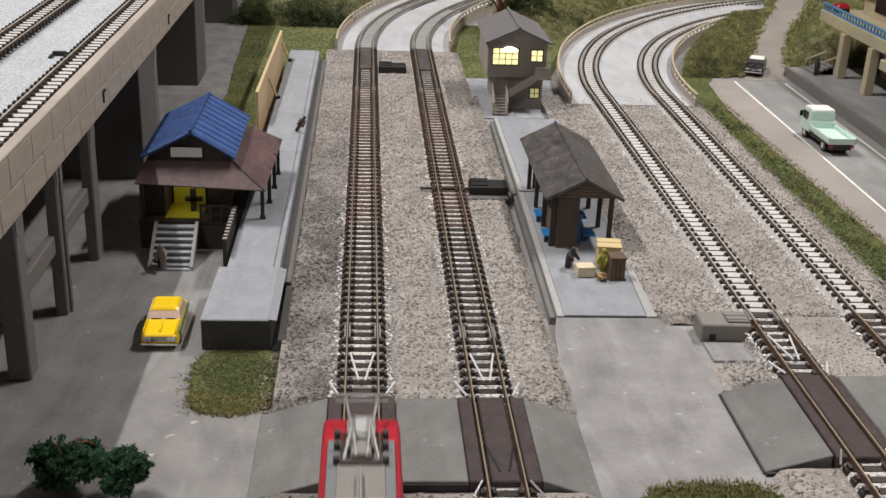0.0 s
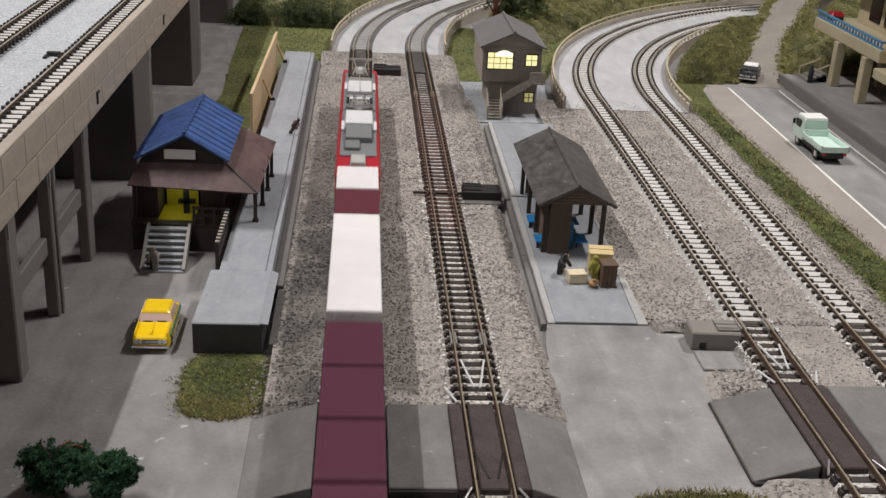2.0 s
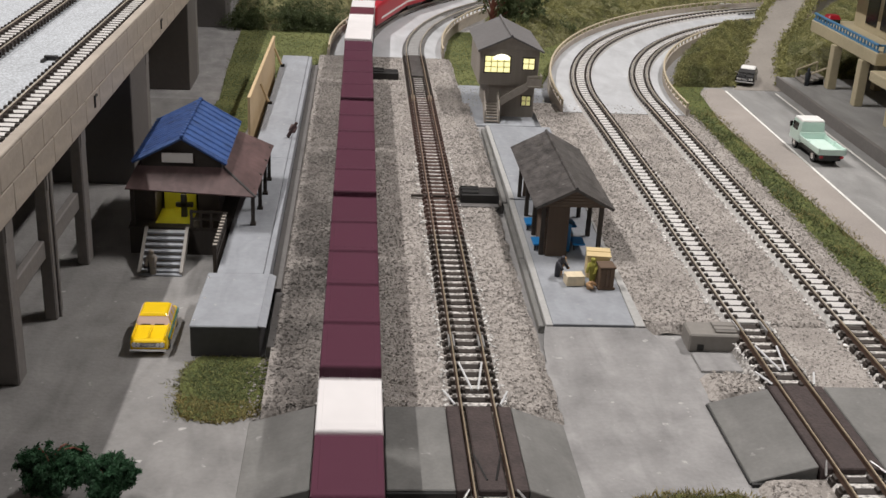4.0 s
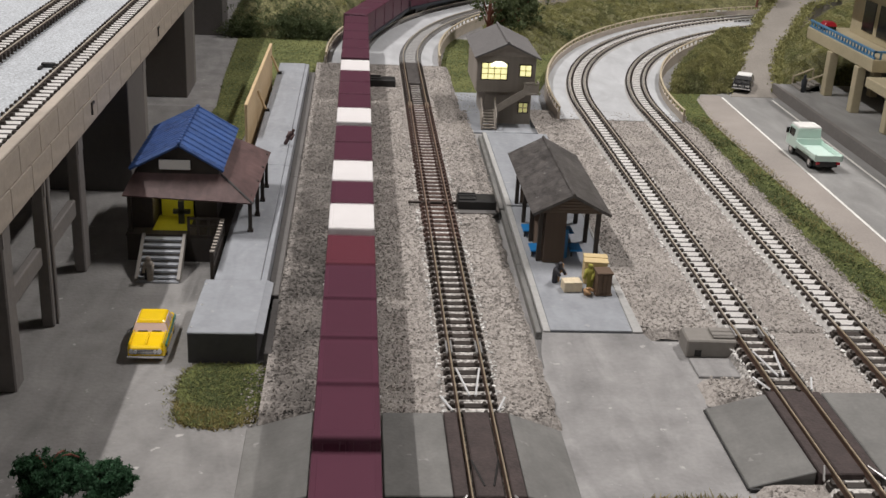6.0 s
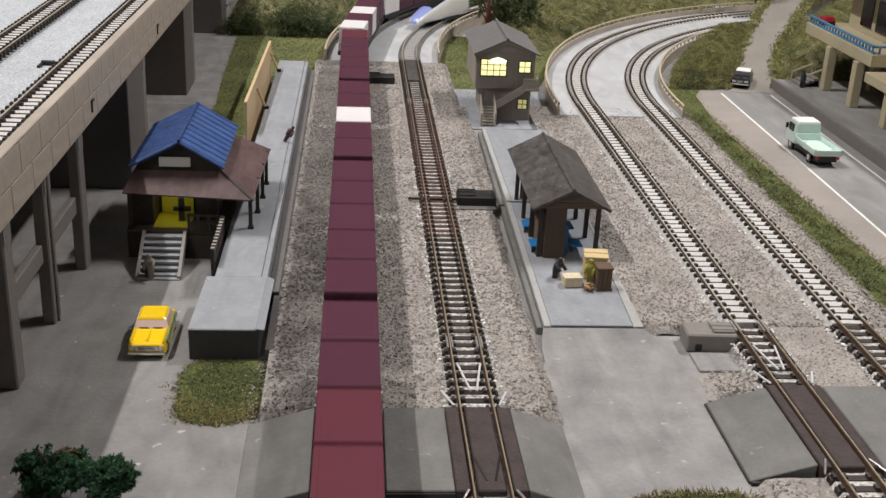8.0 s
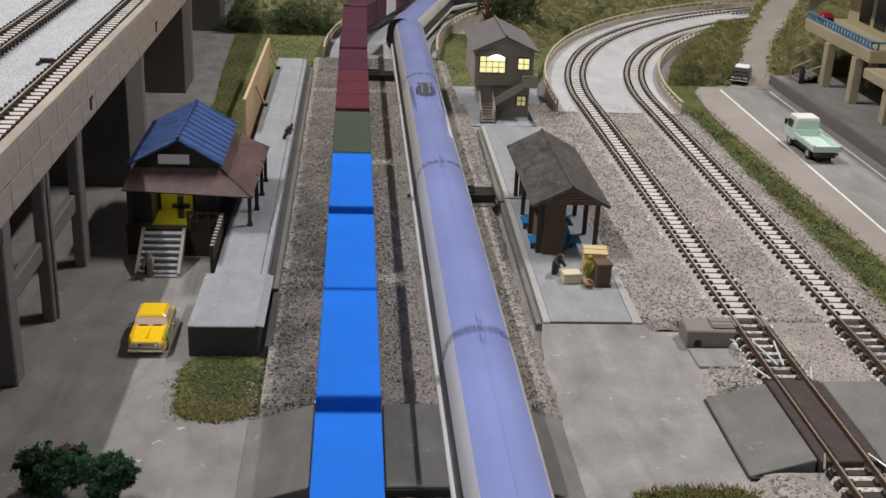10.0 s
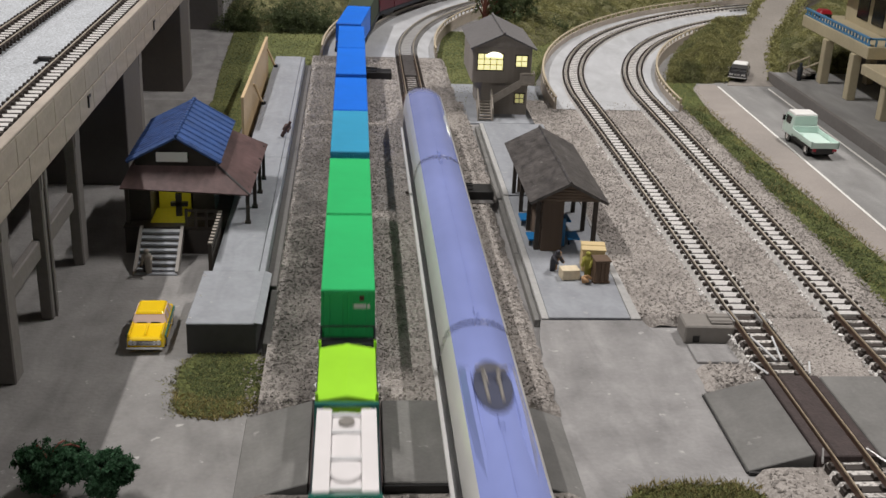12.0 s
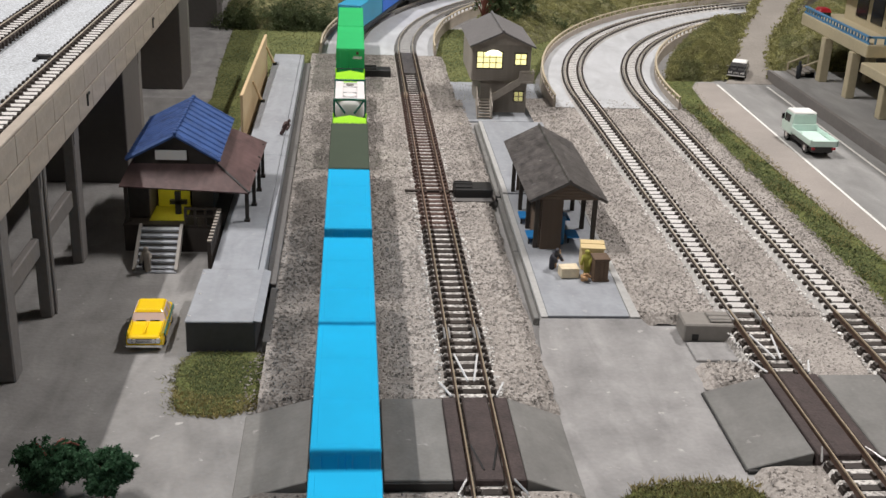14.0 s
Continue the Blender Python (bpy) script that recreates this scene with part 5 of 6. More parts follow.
for k in range(11):
    y = -16 + 3.2 * k
    blocks("picket", [(-0.9, 0.4, y - 0.9, y + 0.9, 0, 17.6)], "timber", gate)
    blocks("picket_top", [(-0.9, 0.6, y - 0.8, y + 0.8, 17.6, 18.0)], "hutwood", gate)
rail2 = thing("porch_railing", (-57, 408.5, 11.1), "dark timber porch railing beside the stairs", "railing")
for x in (-5, -1.5, 2.5, 6):
    blocks("post", [(x - 0.5, x + 0.5, -0.5, 0.5, 0, 7.4)], "timber", rail2)
for z in (3.4, 6.4):
    blocks("rail", [(-5.4, 7.4, -0.4, 0.4, z, z + 0.8)], "timber", rail2)

# ---- signal tower ----
bm = bmesh.new(); slab(bm, [(57, 600), (112, 602), (118, 690), (59, 690)], -0.3, 1.0)
structure("tower_base", bm, "plat", "blue-grey concrete pad under the signal tower", "pavement", 0.2)
tower = thing("signal_tower", (84, 640, 1.1), "grey-brown clapboard signal tower with lit yellow windows", "signal tower")
blocks("lower_storey", [(-10.5, 15.5, -20, 26, 0, 19)], "hutwood", tower)
blocks("upper_storey", [(-16.0, 16.4, -23, 27, 19, 40)], "hutwood", tower)
clapboards(tower, -10.6, 15.6, -20, 0, 19, "hutwood", 1.5)
clapboards(tower, -16.1, 16.5, -23, 19, 40, "hutwood", 1.5)
clapboards(tower, -23, 27, -16.0, 19, 40, "hutwood", 1.5, "y")
bm = bmesh.new(); plate(bm, [(-16.6, -23.5, 39), (16.9, -23.5, 39), (0, -23.5, 46.2)], 1.0)
part("gable", bm, "hutwood", tower)
for s in (-1, 1):
    bm = bmesh.new()
    plate(bm, [(-0.2, -28, 47.4), (-0.2, 31, 47.4), (s * 18.6, 31, 39.0), (s * 18.6, -28, 39.0)][::s], 0.9)
    part("roof", bm, "roofgrey", tower, "plain grey roof slope")
bm = bmesh.new(); rod(bm, (-0.2, -28.4, 47.4), (-0.2, 31.4, 47.4), 0.8, 8)
part("ridge", bm, "roofgrey", tower)


def lit_window(parent, x0, x1, z0, z1, y, nx, nz, pane="glow"):
    w = blocks("window", [(x0 - 0.5, x1 + 0.5, y + 0.1, y + 0.6, z0 - 0.5, z1 + 0.5)], "timber", parent)
    dx, dz = (x1 - x0) / nx, (z1 - z0) / nz
    for i in range(nx):
        for j in range(nz):
            blocks("pane", [(x0 + i * dx + 0.22, x0 + (i + 1) * dx - 0.22, y - 0.1, y + 0.2, z0 + j * dz + 0.22, z0 + (j + 1) * dz - 0.22)], pane, w)
    return w


lit_window(tower, -13.8, 0.4, 26.0, 35.2, -23.7, 4, 3)
bm = bmesh.new()
loft(bm, [[(-4.6 + 4.4 * math.cos(a), y, 33.6 + 2.6 * math.sin(a)) for a in (k * math.pi / 10 for k in range(11))] for y in (-24.2, -23.9)])
part("lamp_shine", bm, "lampglow", tower, "bright lamp behind the window panes")
lit_window(tower, 7.6, 14.0, 28.2, 34.4, -23.7, 2, 2)
lit_window(tower, 8.6, 13.8, 6.6, 12.2, -20.7, 2, 2, "glow_dim")
# outside stair: lower flight towards the viewer, upper flight along the wall, landing
for k in range(7):
    blocks("tread", [(-12.5, -5.5, -35 + 1.8 * k, -33 + 1.8 * k, 1.2 * k + 0.4, 1.2 * k + 1.1)], "hutwood", tower)
for x in (-13.2, -5.4):
    bm = bmesh.new()
    rod(bm, (x, -35.5, 0), (x, -35.5, 7), 0.5); rod(bm, (x, -23.5, 8), (x, -23.5, 15), 0.5); rod(bm, (x, -35.5, 7), (x, -23.5, 15.2), 0.55)
    rod(bm, (x, -35.5, 0.6), (x, -23.5, 8.6), 0.6)
    part("stair_rail", bm, "hutwood", tower)
for k in range(9):
    blocks("tread", [(-5.4 + 1.75 * k, -3.4 + 1.75 * k, -29, -23.6, 8.8 + 1.15 * k, 9.5 + 1.15 * k)], "hutwood", tower)
bm = bmesh.new(); plate(bm, [(-5.4, -29.2, 7.8), (10.4, -29.2, 18.0), (10.4, -29.2, 22.6), (-5.4, -29.2, 12.4)], 0.6)
part("stair_side", bm, "hutwood", tower)
blocks("landing", [(9.6, 17.8, -29.5, -23.2, 19.0, 19.9)], "hutwood", tower)
blocks("landing_rail", [(9.6, 18, -29.7, -29.1, 25.2, 26.0), (9.6, 10.4, -29.7, -29.1, 19.8, 25.2), (17.2, 18, -29.7, -29.1, 19.8, 25.2), (17.4, 18, -29.1, -23.4, 25.2, 26.0)], "hutwood", tower)
blocks("landing_panel", [(10.4, 17.2, -29.5, -29.1, 20.2, 24.6)], "hutwood", tower)

# ---- point motors and small gear ----


def point_motor(x, y, z, material, label, turn=0):
    m = thing("point_motor", (x, y, z), label, "point motor", "point motors", "", turn)
    blocks("case", [(-8.5, 8.5, -5.2, 5.2, 0, 6.6)], material, m, bevel=0.5)
    blocks("lever_plate", [(0.5, 8, -3.6, 4.2, 6.6, 7.4)], material, m, bevel=0.25)
    for yy in (-2.4, 0.6):
        bm = bmesh.new(); rod(bm, (0.4, yy, 7.4), (8.2, yy, 7.4), 0.45, 6)
        part("lever", bm, material, m)
    blocks("socket", [(-5.6, -3.4, -5.5, -5.1, 0.8, 3.0)], "dark", m)
    return m


point_motor(121.6, 337.5, 0.0, "motor", "grey plastic point motor beside the track", -2)
o = point_motor(54.5, 468, 2.0, "dark", "black plastic point motor in the ballast", 180)
point_motor(16.5, 690, 2.0, "dark", "black plastic point motor far down the ballast", 180)
bm = bmesh.new(); box(bm, 44, 62.5, 458.5, 463.5, 3.8, 4.6)
structure("motor_pad", bm, "plat_side", "bare grey pad before the point motor", "pad")
bm = bmesh.new(); box(bm, 113.5, 131.2, 318, 331, -0.2, 0.9)
structure("motor_pad_2", bm, "board", "bare grey strip before the point motor", "pad", 0.2)

# ---- vehicles ----


def wheels(parent, xs, ys, r):
    for y in ys:
        for x in xs:
            bm = bmesh.new(); rod(bm, (x - 0.7, y, r), (x + 0.7, y, r), r, 14)
            w = part("wheel", bm, "black", parent)
            bm = bmesh.new(); rod(bm, (x - 0.8, y, r), (x + 0.8, y, r), r * 0.5, 10)
            part("hubcap", bm, "chrome", w)


def saloon(name, at, turn, paint, roof_paint, stripe, label, L=30.0, W=12.0, pane="carglass"):
    """A fifties saloon car; its front towards -y."""
    c = thing(name, at, label, "car", "", "", turn)
    h, w = L / 2, W / 2
    bm = bmesh.new()
    secs = ((-h, 0.86, 4.9), (-h + 1.2, 0.96, 5.6), (-h + 9, 1.0, 6.1), (h - 8, 1.0, 6.1), (h - 1.2, 0.95, 5.6), (h, 0.86, 4.9))
    loft(bm, [[(-w * k, y, 1.6), (w * k, y, 1.6), (w * k, y, 4.4), (w * k * 0.93, y, z), (-w * k * 0.93, y, z), (-w * k, y, 4.4)] for y, k, z in secs])
    part("body", bm, paint, c, bevel=0.35)
    bm = bmesh.new()
    loft(bm, [[(-w * 0.92, y0, 6.0), (w * 0.92, y0, 6.0), (w * 0.78, y1, 8.5), (-w * 0.78, y1, 8.5)] for y0, y1 in ((-h + 10.0, -h + 12.0), (h - 4.5, h - 6.5))])
    part("cabin", bm, pane, c)
    blocks("roof", [(-w * 0.79, w * 0.79, -h + 11.6, h - 5.4, 8.2, 9.3, (0.9, 1.1))], roof_paint, c, bevel=0.35)
    for s in (-1, 1):
        for y0 in (-h + 11.8, -h + 16.5, h - 7.4):
            bm = bmesh.new(); plate(bm, [(s * w * 0.93, y0, 6.0), (s * w * 0.93, y0 + 0.8, 6.0), (s * w * 0.79, y0 + 0.8, 8.4), (s * w * 0.79, y0, 8.4)], 0.3)
            part("pillar", bm, paint, c)
        if stripe:
            blocks("side_stripe", [(s * w - 0.25 if s > 0 else s * w - 0.1, s * w + 0.1 if s > 0 else s * w + 0.25, -h + 3, h - 2, 4.2, 5.2)], stripe, c)
        bm = bmesh.new(); rod(bm, (s * w * 0.72, -h - 0.4, 4.1), (s * w * 0.72, -h + 0.4, 4.1), 0.75, 10)
        part("headlight", bm, "silver", c)
        blocks("mirror", [(min(s * w, s * (w + 1)), max(s * w, s * (w + 1)), -h + 9.6, -h + 10.2, 5.8, 6.5)], "chrome", c)
    g = 0.82 if stripe else 0.3
    blocks("grille", [(-w * g, w * g, -h - 0.25, -h + 0.2, 3.1, 4.7)], "smoke", c, bevel=0.12)
    for z in (3.4, 3.9, 4.4):
        blocks("grille_bar", [(-w * g * 0.95, w * g * 0.95, -h - 0.45, -h - 0.1, z - 0.1, z + 0.1)], "chrome", c)
    blocks("bonnet_ridge", [(-0.35, 0.35, -h + 1.4, -h + 10, 5.9, 6.5, (0.1, 0.6))], paint, c, bevel=0.1)
    for s in (-1, 1):
        blocks("wing_ridge", [(s * w * 0.84 - 0.5, s * w * 0.84 + 0.5, -h + 0.6, -h + 11, 5.3, 6.7, (0.3, 0.7))], paint, c, bevel=0.2)
        bm = bmesh.new(); rod(bm, (s * w * 0.5, -h - 0.5, 4.1), (s * w * 0.5, -h + 0.3, 4.1), 0.6, 10)
        part("headlight", bm, "silver", c)
        blocks("wiper", [(s * 2.2 - 1.5, s * 2.2 + 1.5, -h + 9.9, -h + 10.2, 6.2, 6.45)], "dark", c)
    blocks("bumper", [(-w * 0.96, w * 0.96, -h - 0.9, -h - 0.1, 1.8, 2.7)], "chrome", c, bevel=0.25)
    blocks("bumper", [(-w * 0.96, w * 0.96, h + 0.1, h + 0.9, 1.8, 2.7)], "chrome", c, bevel=0.25)
    wheels(c, (-w + 0.8, w - 0.8), (-h + 6, h - 6), 2.1)
    return c


saloon("taxi", (-64.4, 338.2, 0), 1, "taxi", "taxi", "taxi_stripe", "glossy yellow taxi saloon with chrome bumper and teal side stripe", 27.5, 12.2)
saloon("car", (257, 722, 2.2), -24, "black", "white", None, "black vintage car with a white roof on the dirt road", 27, 12.6, "smoke")
truck = thing("truck", (243.6, 563, 0.8), "mint green small flatbed truck with drop sides", "truck", "", "", 1.5)
blocks("chassis", [(-5.5, 5.5, -20, 18, 2.8, 5.6)], "dark", truck)
bm = bmesh.new()
loft(bm, [[(-k, 6.6, z0), (k, 6.6, z0), (k, y, z0), (-k, y, z0)] for z0, y, k in ((4.4, 20, 7.0), (10, 20, 7.0), (16.0, 17.4, 6.3))])
part("cab", bm, "mint", truck, bevel=0.5)
blocks("cab_roof", [(-6.5, 6.5, 6.6, 17.4, 15.9, 17.0, (0.7, 0.7))], "white", truck, bevel=0.3)
blocks("side_window", [(-7.05, -6.3, 10.0, 16.4, 10.4, 14.4), (6.3, 7.05, 10.0, 16.4, 10.4, 14.4)], "black", truck)
bm = bmesh.new(); plate(bm, [(-5.4, 20.2, 10.8), (5.4, 20.2, 10.8), (5.2, 18.2, 15.2), (-5.2, 18.2, 15.2)][::-1], 0.3)
part("windscreen", bm, "black", truck)
blocks("bed", [(-7.2, 7.2, -20.5, 6.8, 6.0, 7.0)], "mint", truck, bevel=0.2)
for b in ((-7.6, -6.9, -20.2, 5.6, 7.0, 9.4), (6.9, 7.6, -20.2, 5.6, 7.0, 9.4), (-7.6, 7.6, -21, -20.2, 6.0, 9.2), (-7.4, 7.4, 5.7, 6.3, 7.0, 10.6)):
    blocks("drop_side", [b], "mint", truck, bevel=0.2)
for x in (-6.4, 4.6):
    blocks("tail_light", [(x, x + 1.8, -21.0, -20.3, 4.4, 5.6)], "red", truck)
blocks("mirror", [(-8.2, -6.8, 17.6, 18.4, 10.6, 13.4)], "black", truck)
for x in (-7.6, 6.6):
    for y in (-20.9, -7.5, 4.6):
        blocks("stake", [(x, x + 1.0, y - 0.1, y + 0.8, 6.2, 9.8)], "mint", truck, bevel=0.1)
blocks("mudguard", [(-7.2, 7.2, -17.5, -7, 5.2, 5.9)], "dark", truck, bevel=0.2)
wheels(truck, (-5.8, 5.8), (-12, 13), 3.1)

# ---- trees ----


def tree(at, height, crown_r, label, mat_name, clumps, seed, bare=False, per=16, leaf=1.0):
    t = thing("tree", at, label, "tree", "trees")
    r = np.random.default_rng(seed)
    bm = bmesh.new()
    rod(bm, (0, 0, 0), (0.5, 0.3, height * 0.55), height * 0.035, 8, height * 0.02)
    tips = []
    for k in range(9):
        a = k * 2.4 + r.uniform(-0.3, 0.3)
        z0 = height * r.uniform(0.14, 0.52)
        e = (crown_r * 0.75 * math.cos(a), crown_r * 0.75 * math.sin(a), z0 + height * r.uniform(0.12, 0.35))
        rod(bm, (0.3, 0.2, z0), e, height * 0.014, 6, height * 0.006)
        tips.append(e)
    if bare:
        for a, reach in ((0.5, 1.2), (1.0, 1.05), (2.6, 1.0)):
            pts = [(crown_r * reach * k * math.cos(a), crown_r * reach * k * math.sin(a), height * (0.55 + 0.75 * k - 0.62 * k * k)) for k in (0, 0.25, 0.5, 0.75, 1.0)]
            for q0, q1 in zip(pts, pts[1:]):
                rod(bm, q0, q1, 0.26, 5)
    part("trunk", bm, "twig", t)
    v, f = [], []
    for k in range(clumps):
        c = np.array(tips[r.integers(len(tips))]) + r.normal(0, crown_r * 0.25, 3) * (1, 1, 0.9)
        for p in r.normal(0, crown_r * 0.07, (per, 3)) + c:
            b = len(v)
            v.extend(p + r.normal(0, leaf, (3, 3)))
            f.append((b, b + 1, b + 2))
    o = points_mesh("crown", v, f, mat_name)
    o.parent = t
    return t


tree((-73.9, 246, 0), 18, 6.4, "bushy green tree with reddish twigs at the board edge", "leaf_tree", 700, 3, True, per=52, leaf=0.36)
tree((-59.8, 242, 0), 15.2, 5.3, "small bushy green tree with reddish twigs", "leaf_tree", 520, 4, True, per=52, leaf=0.36)
tree((118, 842, 4), 46, 15, "dark green bare-stemmed tree behind the signal tower", "leaf_dark", 300, 5)
tree((98, 836, 3), 60, 16, "tall dark tree with bare lower branches", "leaf_dark", 120, 6)
tree((392, 1000, 20), 40, 16, "dark green tree at the head of the dirt road", "leaf_dark", 300, 7)
tree((425, 1010, 20), 44, 18, "dark green tree beside the dirt road", "leaf_dark", 320, 12)
tree((455, 985, 16), 40, 18, "dark green tree behind the gallery building", "leaf_dark", 320, 13)
tree((345, 965, 17), 34, 14, "dark green tree above the dirt road", "leaf_dark", 260, 9)

# ---- goods train ----
MOVING = []     # things that run, with their way, place along it and place on their vehicle


def wheelset(bm, y):
    for x in (-4.6, 4.6):
        rod(bm, (x - 0.7, y, 3.0), (x + 0.7, y, 3.0), 3.0, 14)
    rod(bm, (-4.6, y, 3.0), (4.6, y, 3.0), 0.6, 6)


def bogie(parent, y, wheelbase=12, half=5.6):
    b = blocks("bogie", [(-half - 0.9, -half + 0.5, y - wheelbase * 0.75, y + wheelbase * 0.75, 1.6, 4.6),
                         (half - 0.5, half + 0.9, y - wheelbase * 0.75, y + wheelbase * 0.75, 1.6, 4.6),
                         (-half, half, y - 2, y + 2, 3.2, 5)], "dark", parent, bevel=0.2)
    for d in (-wheelbase / 2, wheelbase / 2):
        bm = bmesh.new(); wheelset(bm, y + d)
        part("wheelset", bm, "wheel", b)


def flat_wagon():
    """A container flat wagon, 135 mm over its headstocks, standing on the rails."""
    w = thing("container_wagon", (0, 0, ZR), "dark blue-grey container flat wagon on two bogies", "railway wagon", "goods train wagons")
    blocks("underframe", [(-8.6, -7.2, -66.5, 66.5, 4.4, 6.6), (7.2, 8.6, -66.5, 66.5, 4.4, 6.6), (-2, 2, -66.5, 66.5, 3.6, 6.4),
                          (-8.6, 8.6, -67.2, -65, 4.2, 6.8), (-8.6, 8.6, 65, 67.2, 4.2, 6.8)], "wagon", w)
    for y in (-52, -26, 0, 26, 52):
        blocks("crossbar", [(-8.4, 8.4, y - 1.3, y + 1.3, 5.0, 6.5)], "wagon", w)
    for y in (-47, 47):
        bogie(w, y)
    for s in (-1, 1):
        blocks("coupler", [(-1.1, 1.1, min(s * 67, s * 71), max(s * 67, s * 71), 3.6, 5.6)], "dark", w, bevel=0.3)
        bm = bmesh.new()
        for a, b in (((-8, s * 66.5, 6.8), (-8, s * 66.5, 11)), ((8, s * 66.5, 6.8), (8, s * 66.5, 11)), ((-8, s * 66.5, 11), (8, s * 66.5, 11))):
            rod(bm, a, b, 0.25, 5)
        part("end_rail", bm, "wagon", w)
    return w


CONT = {}


def container(size, color):
    """A box container with corner posts, roof lip, end doors and rods; its own origin at the floor's middle."""
    if (size, color) in CONT:
        return None
    half_l, hgt, names = {"12": (12.9, 15.9, "twelve-foot"), "31": (32.4, 16.1, "thirty-one-foot"), "40": (39.8, 15.9, "forty-foot")}[size]
    words = {"c_maroon": "dark maroon", "c_red": "faded red-maroon", "c_white": "white", "c_blue": "bright blue", "c_teal": "teal blue",
             "c_green": "bright green", "c_olive": "dark olive", "c_cyan": "sky blue"}[color]
    c = thing("freight_container", (0, 0, 0), f"{words} {names} freight container on a flat wagon", "container", "containers on the goods train")
    W = 8.15
    blocks("body", [(-W + 0.15, W - 0.15, -half_l + 0.15, half_l - 0.15, 0.3, hgt - 0.3)], color, c)
    blocks("roof", [(-W, W, -half_l, half_l, hgt - 0.5, hgt, (0.25, 0.25))], color, c)
    if size == "12" or color == "c_cyan":
        n = 3 if size == "31" else 1
        for k in range(n):
            y = (k - (n - 1) / 2) * half_l * 0.66
            hl = half_l * (0.78 if n == 1 else 0.28)
            blocks("roof_panel", [(-W + 1.5, W - 1.5, y - hl, y + hl, hgt, hgt + 0.08, (0.1, 0.1))], color, c)
    for x in (-W, W - 0.7):
        for y in (-half_l, half_l - 0.7):
            blocks("corner_post", [(x, x + 0.7, y, y + 0.7, 0, hgt - 0.35)], color, c)
    for s in (-1, 1):
        y = s * (half_l + 0.05)
        blocks("door", [(-W + 0.9, -0.15, min(y, y - s * 0.5), max(y, y - s * 0.5), 0.9, hgt - 1.1),], color, c, bevel=0.12)
        blocks("door", [(0.15, W - 0.9, min(y, y - s * 0.5), max(y, y - s * 0.5), 0.9, hgt - 1.1)], color, c, bevel=0.12)
        if s < 0:
            for x in (-5.6, -1.6, 1.6, 5.6):
                bm = bmesh.new(); rod(bm, (x, y + s * 0.2, 1.2), (x, y + s * 0.2, hgt - 1.4), 0.16, 5)
                part("lock_rod", bm, color, c)
        if color in ("c_maroon", "c_red", "c_green", "c_white"):
            blocks("name_bar", [(1.4, 6.6, min(y, y + s * 0.16), max(y, y + s * 0.16), hgt * 0.62, hgt * 0.62 + 1.5)], "motor" if color == "c_white" else "white", c)
            if color == "c_green":
                blocks("emblem", [(3.4, 4.8, min(y, y + s * 0.16), max(y, y + s * 0.16), hgt * 0.78, hgt * 0.78 + 1.6)], "c_red", c)
    CONT[(size, color)] = c
    return c


def tank_container():
    """A twenty-foot tank in an open frame, 41 mm long."""
    c = thing("tank_container", (0, 0, 0), "white tank container in a dark teal open frame", "container", "containers on the goods train")
    for x in (-8.1, 7.2):
        for y in (-20.5, 19.6):
            blocks("frame_post", [(x, x + 0.9, y, y + 0.9, 0, 13.0)], "tealframe", c)
        blocks("frame_rail", [(x, x + 0.9, -19.6, 19.6, 0, 1)], "tealframe", c)
    for y in (-20.5, 19.6):
        blocks("end_rail", [(-7.2, 7.2, y, y + 0.9, 12.0, 13.0)], "tealframe", c)
        blocks("end_rail", [(-7.2, 7.2, y, y + 0.9, 0, 1)], "tealframe", c)
        for sx in (-1, 1):
            bm = bmesh.new(); rod(bm, (sx * 7.2, y + 0.45, 12.4), (sx * 2.2, y + 0.45, 5.5), 0.5, 6)
            part("end_brace", bm, "tealframe", c)
    prof = [(7.3 * abs(math.cos(a)) ** 0.7 * (1 if math.cos(a) > 0 else -1), 6.2 + 5.8 * abs(math.sin(a)) ** 0.7 * (1 if math.sin(a) > 0 else -1))
            for a in (k * math.tau / 24 for k in range(24))]
    bm = bmesh.new()
    loft(bm, [[(x * k, y, 6.2 + (z - 6.2) * k) for x, z in prof] for y, k in ((-18.8, 0.55), (-18, 0.9), (-16, 1), (16, 1), (18, 0.9), (18.8, 0.55))])
    part("tank", bm, "c_white", c, smooth=True)
    for x in (-7.4, 3.6):
        blocks("walkway", [(x, x + 3.8, -18, 18, 12.0, 12.5)], "c_white", c, bevel=0.15)
    for y in (-16.5, -4.2, 7.6, 15.5):
        blocks("walkway_bar", [(-3.6, 3.6, y - 0.5, y + 0.5, 11.9, 12.4)], "locowhite", c)
    bm = bmesh.new(); rod(bm, (0, -10.5, 11.2), (0, -10.5, 12.8), 3.6, 18)
    part("manhole", bm, "c_white", c, bevel=0.25)
    bm = bmesh.new(); rod(bm, (0, 12, 11.2), (0, 12, 12.6), 2.0, 12)
    part("valve_cap", bm, "motor", c)
    return c


def lime_box():
    c = thing("freight_container", (0, 0, 0), "lime green low container with a ridged roof", "container", "containers on the goods train")
    bm = bmesh.new()
    loft(bm, [[(-8, y, 0), (8, y, 0), (8, y, 6.2), (0, y, 7.6), (-8, y, 6.2)] for y in (-15.2, 15.2)])
    part("body", bm, "c_lime", c, bevel=0.2)
    for x in (-8.3, 7.5):
        for y in (-15.6, 14.9):
            blocks("corner_post", [(x, x + 0.8, y, y + 0.7, 0, 8.4)], "c_lime", c)
    return c


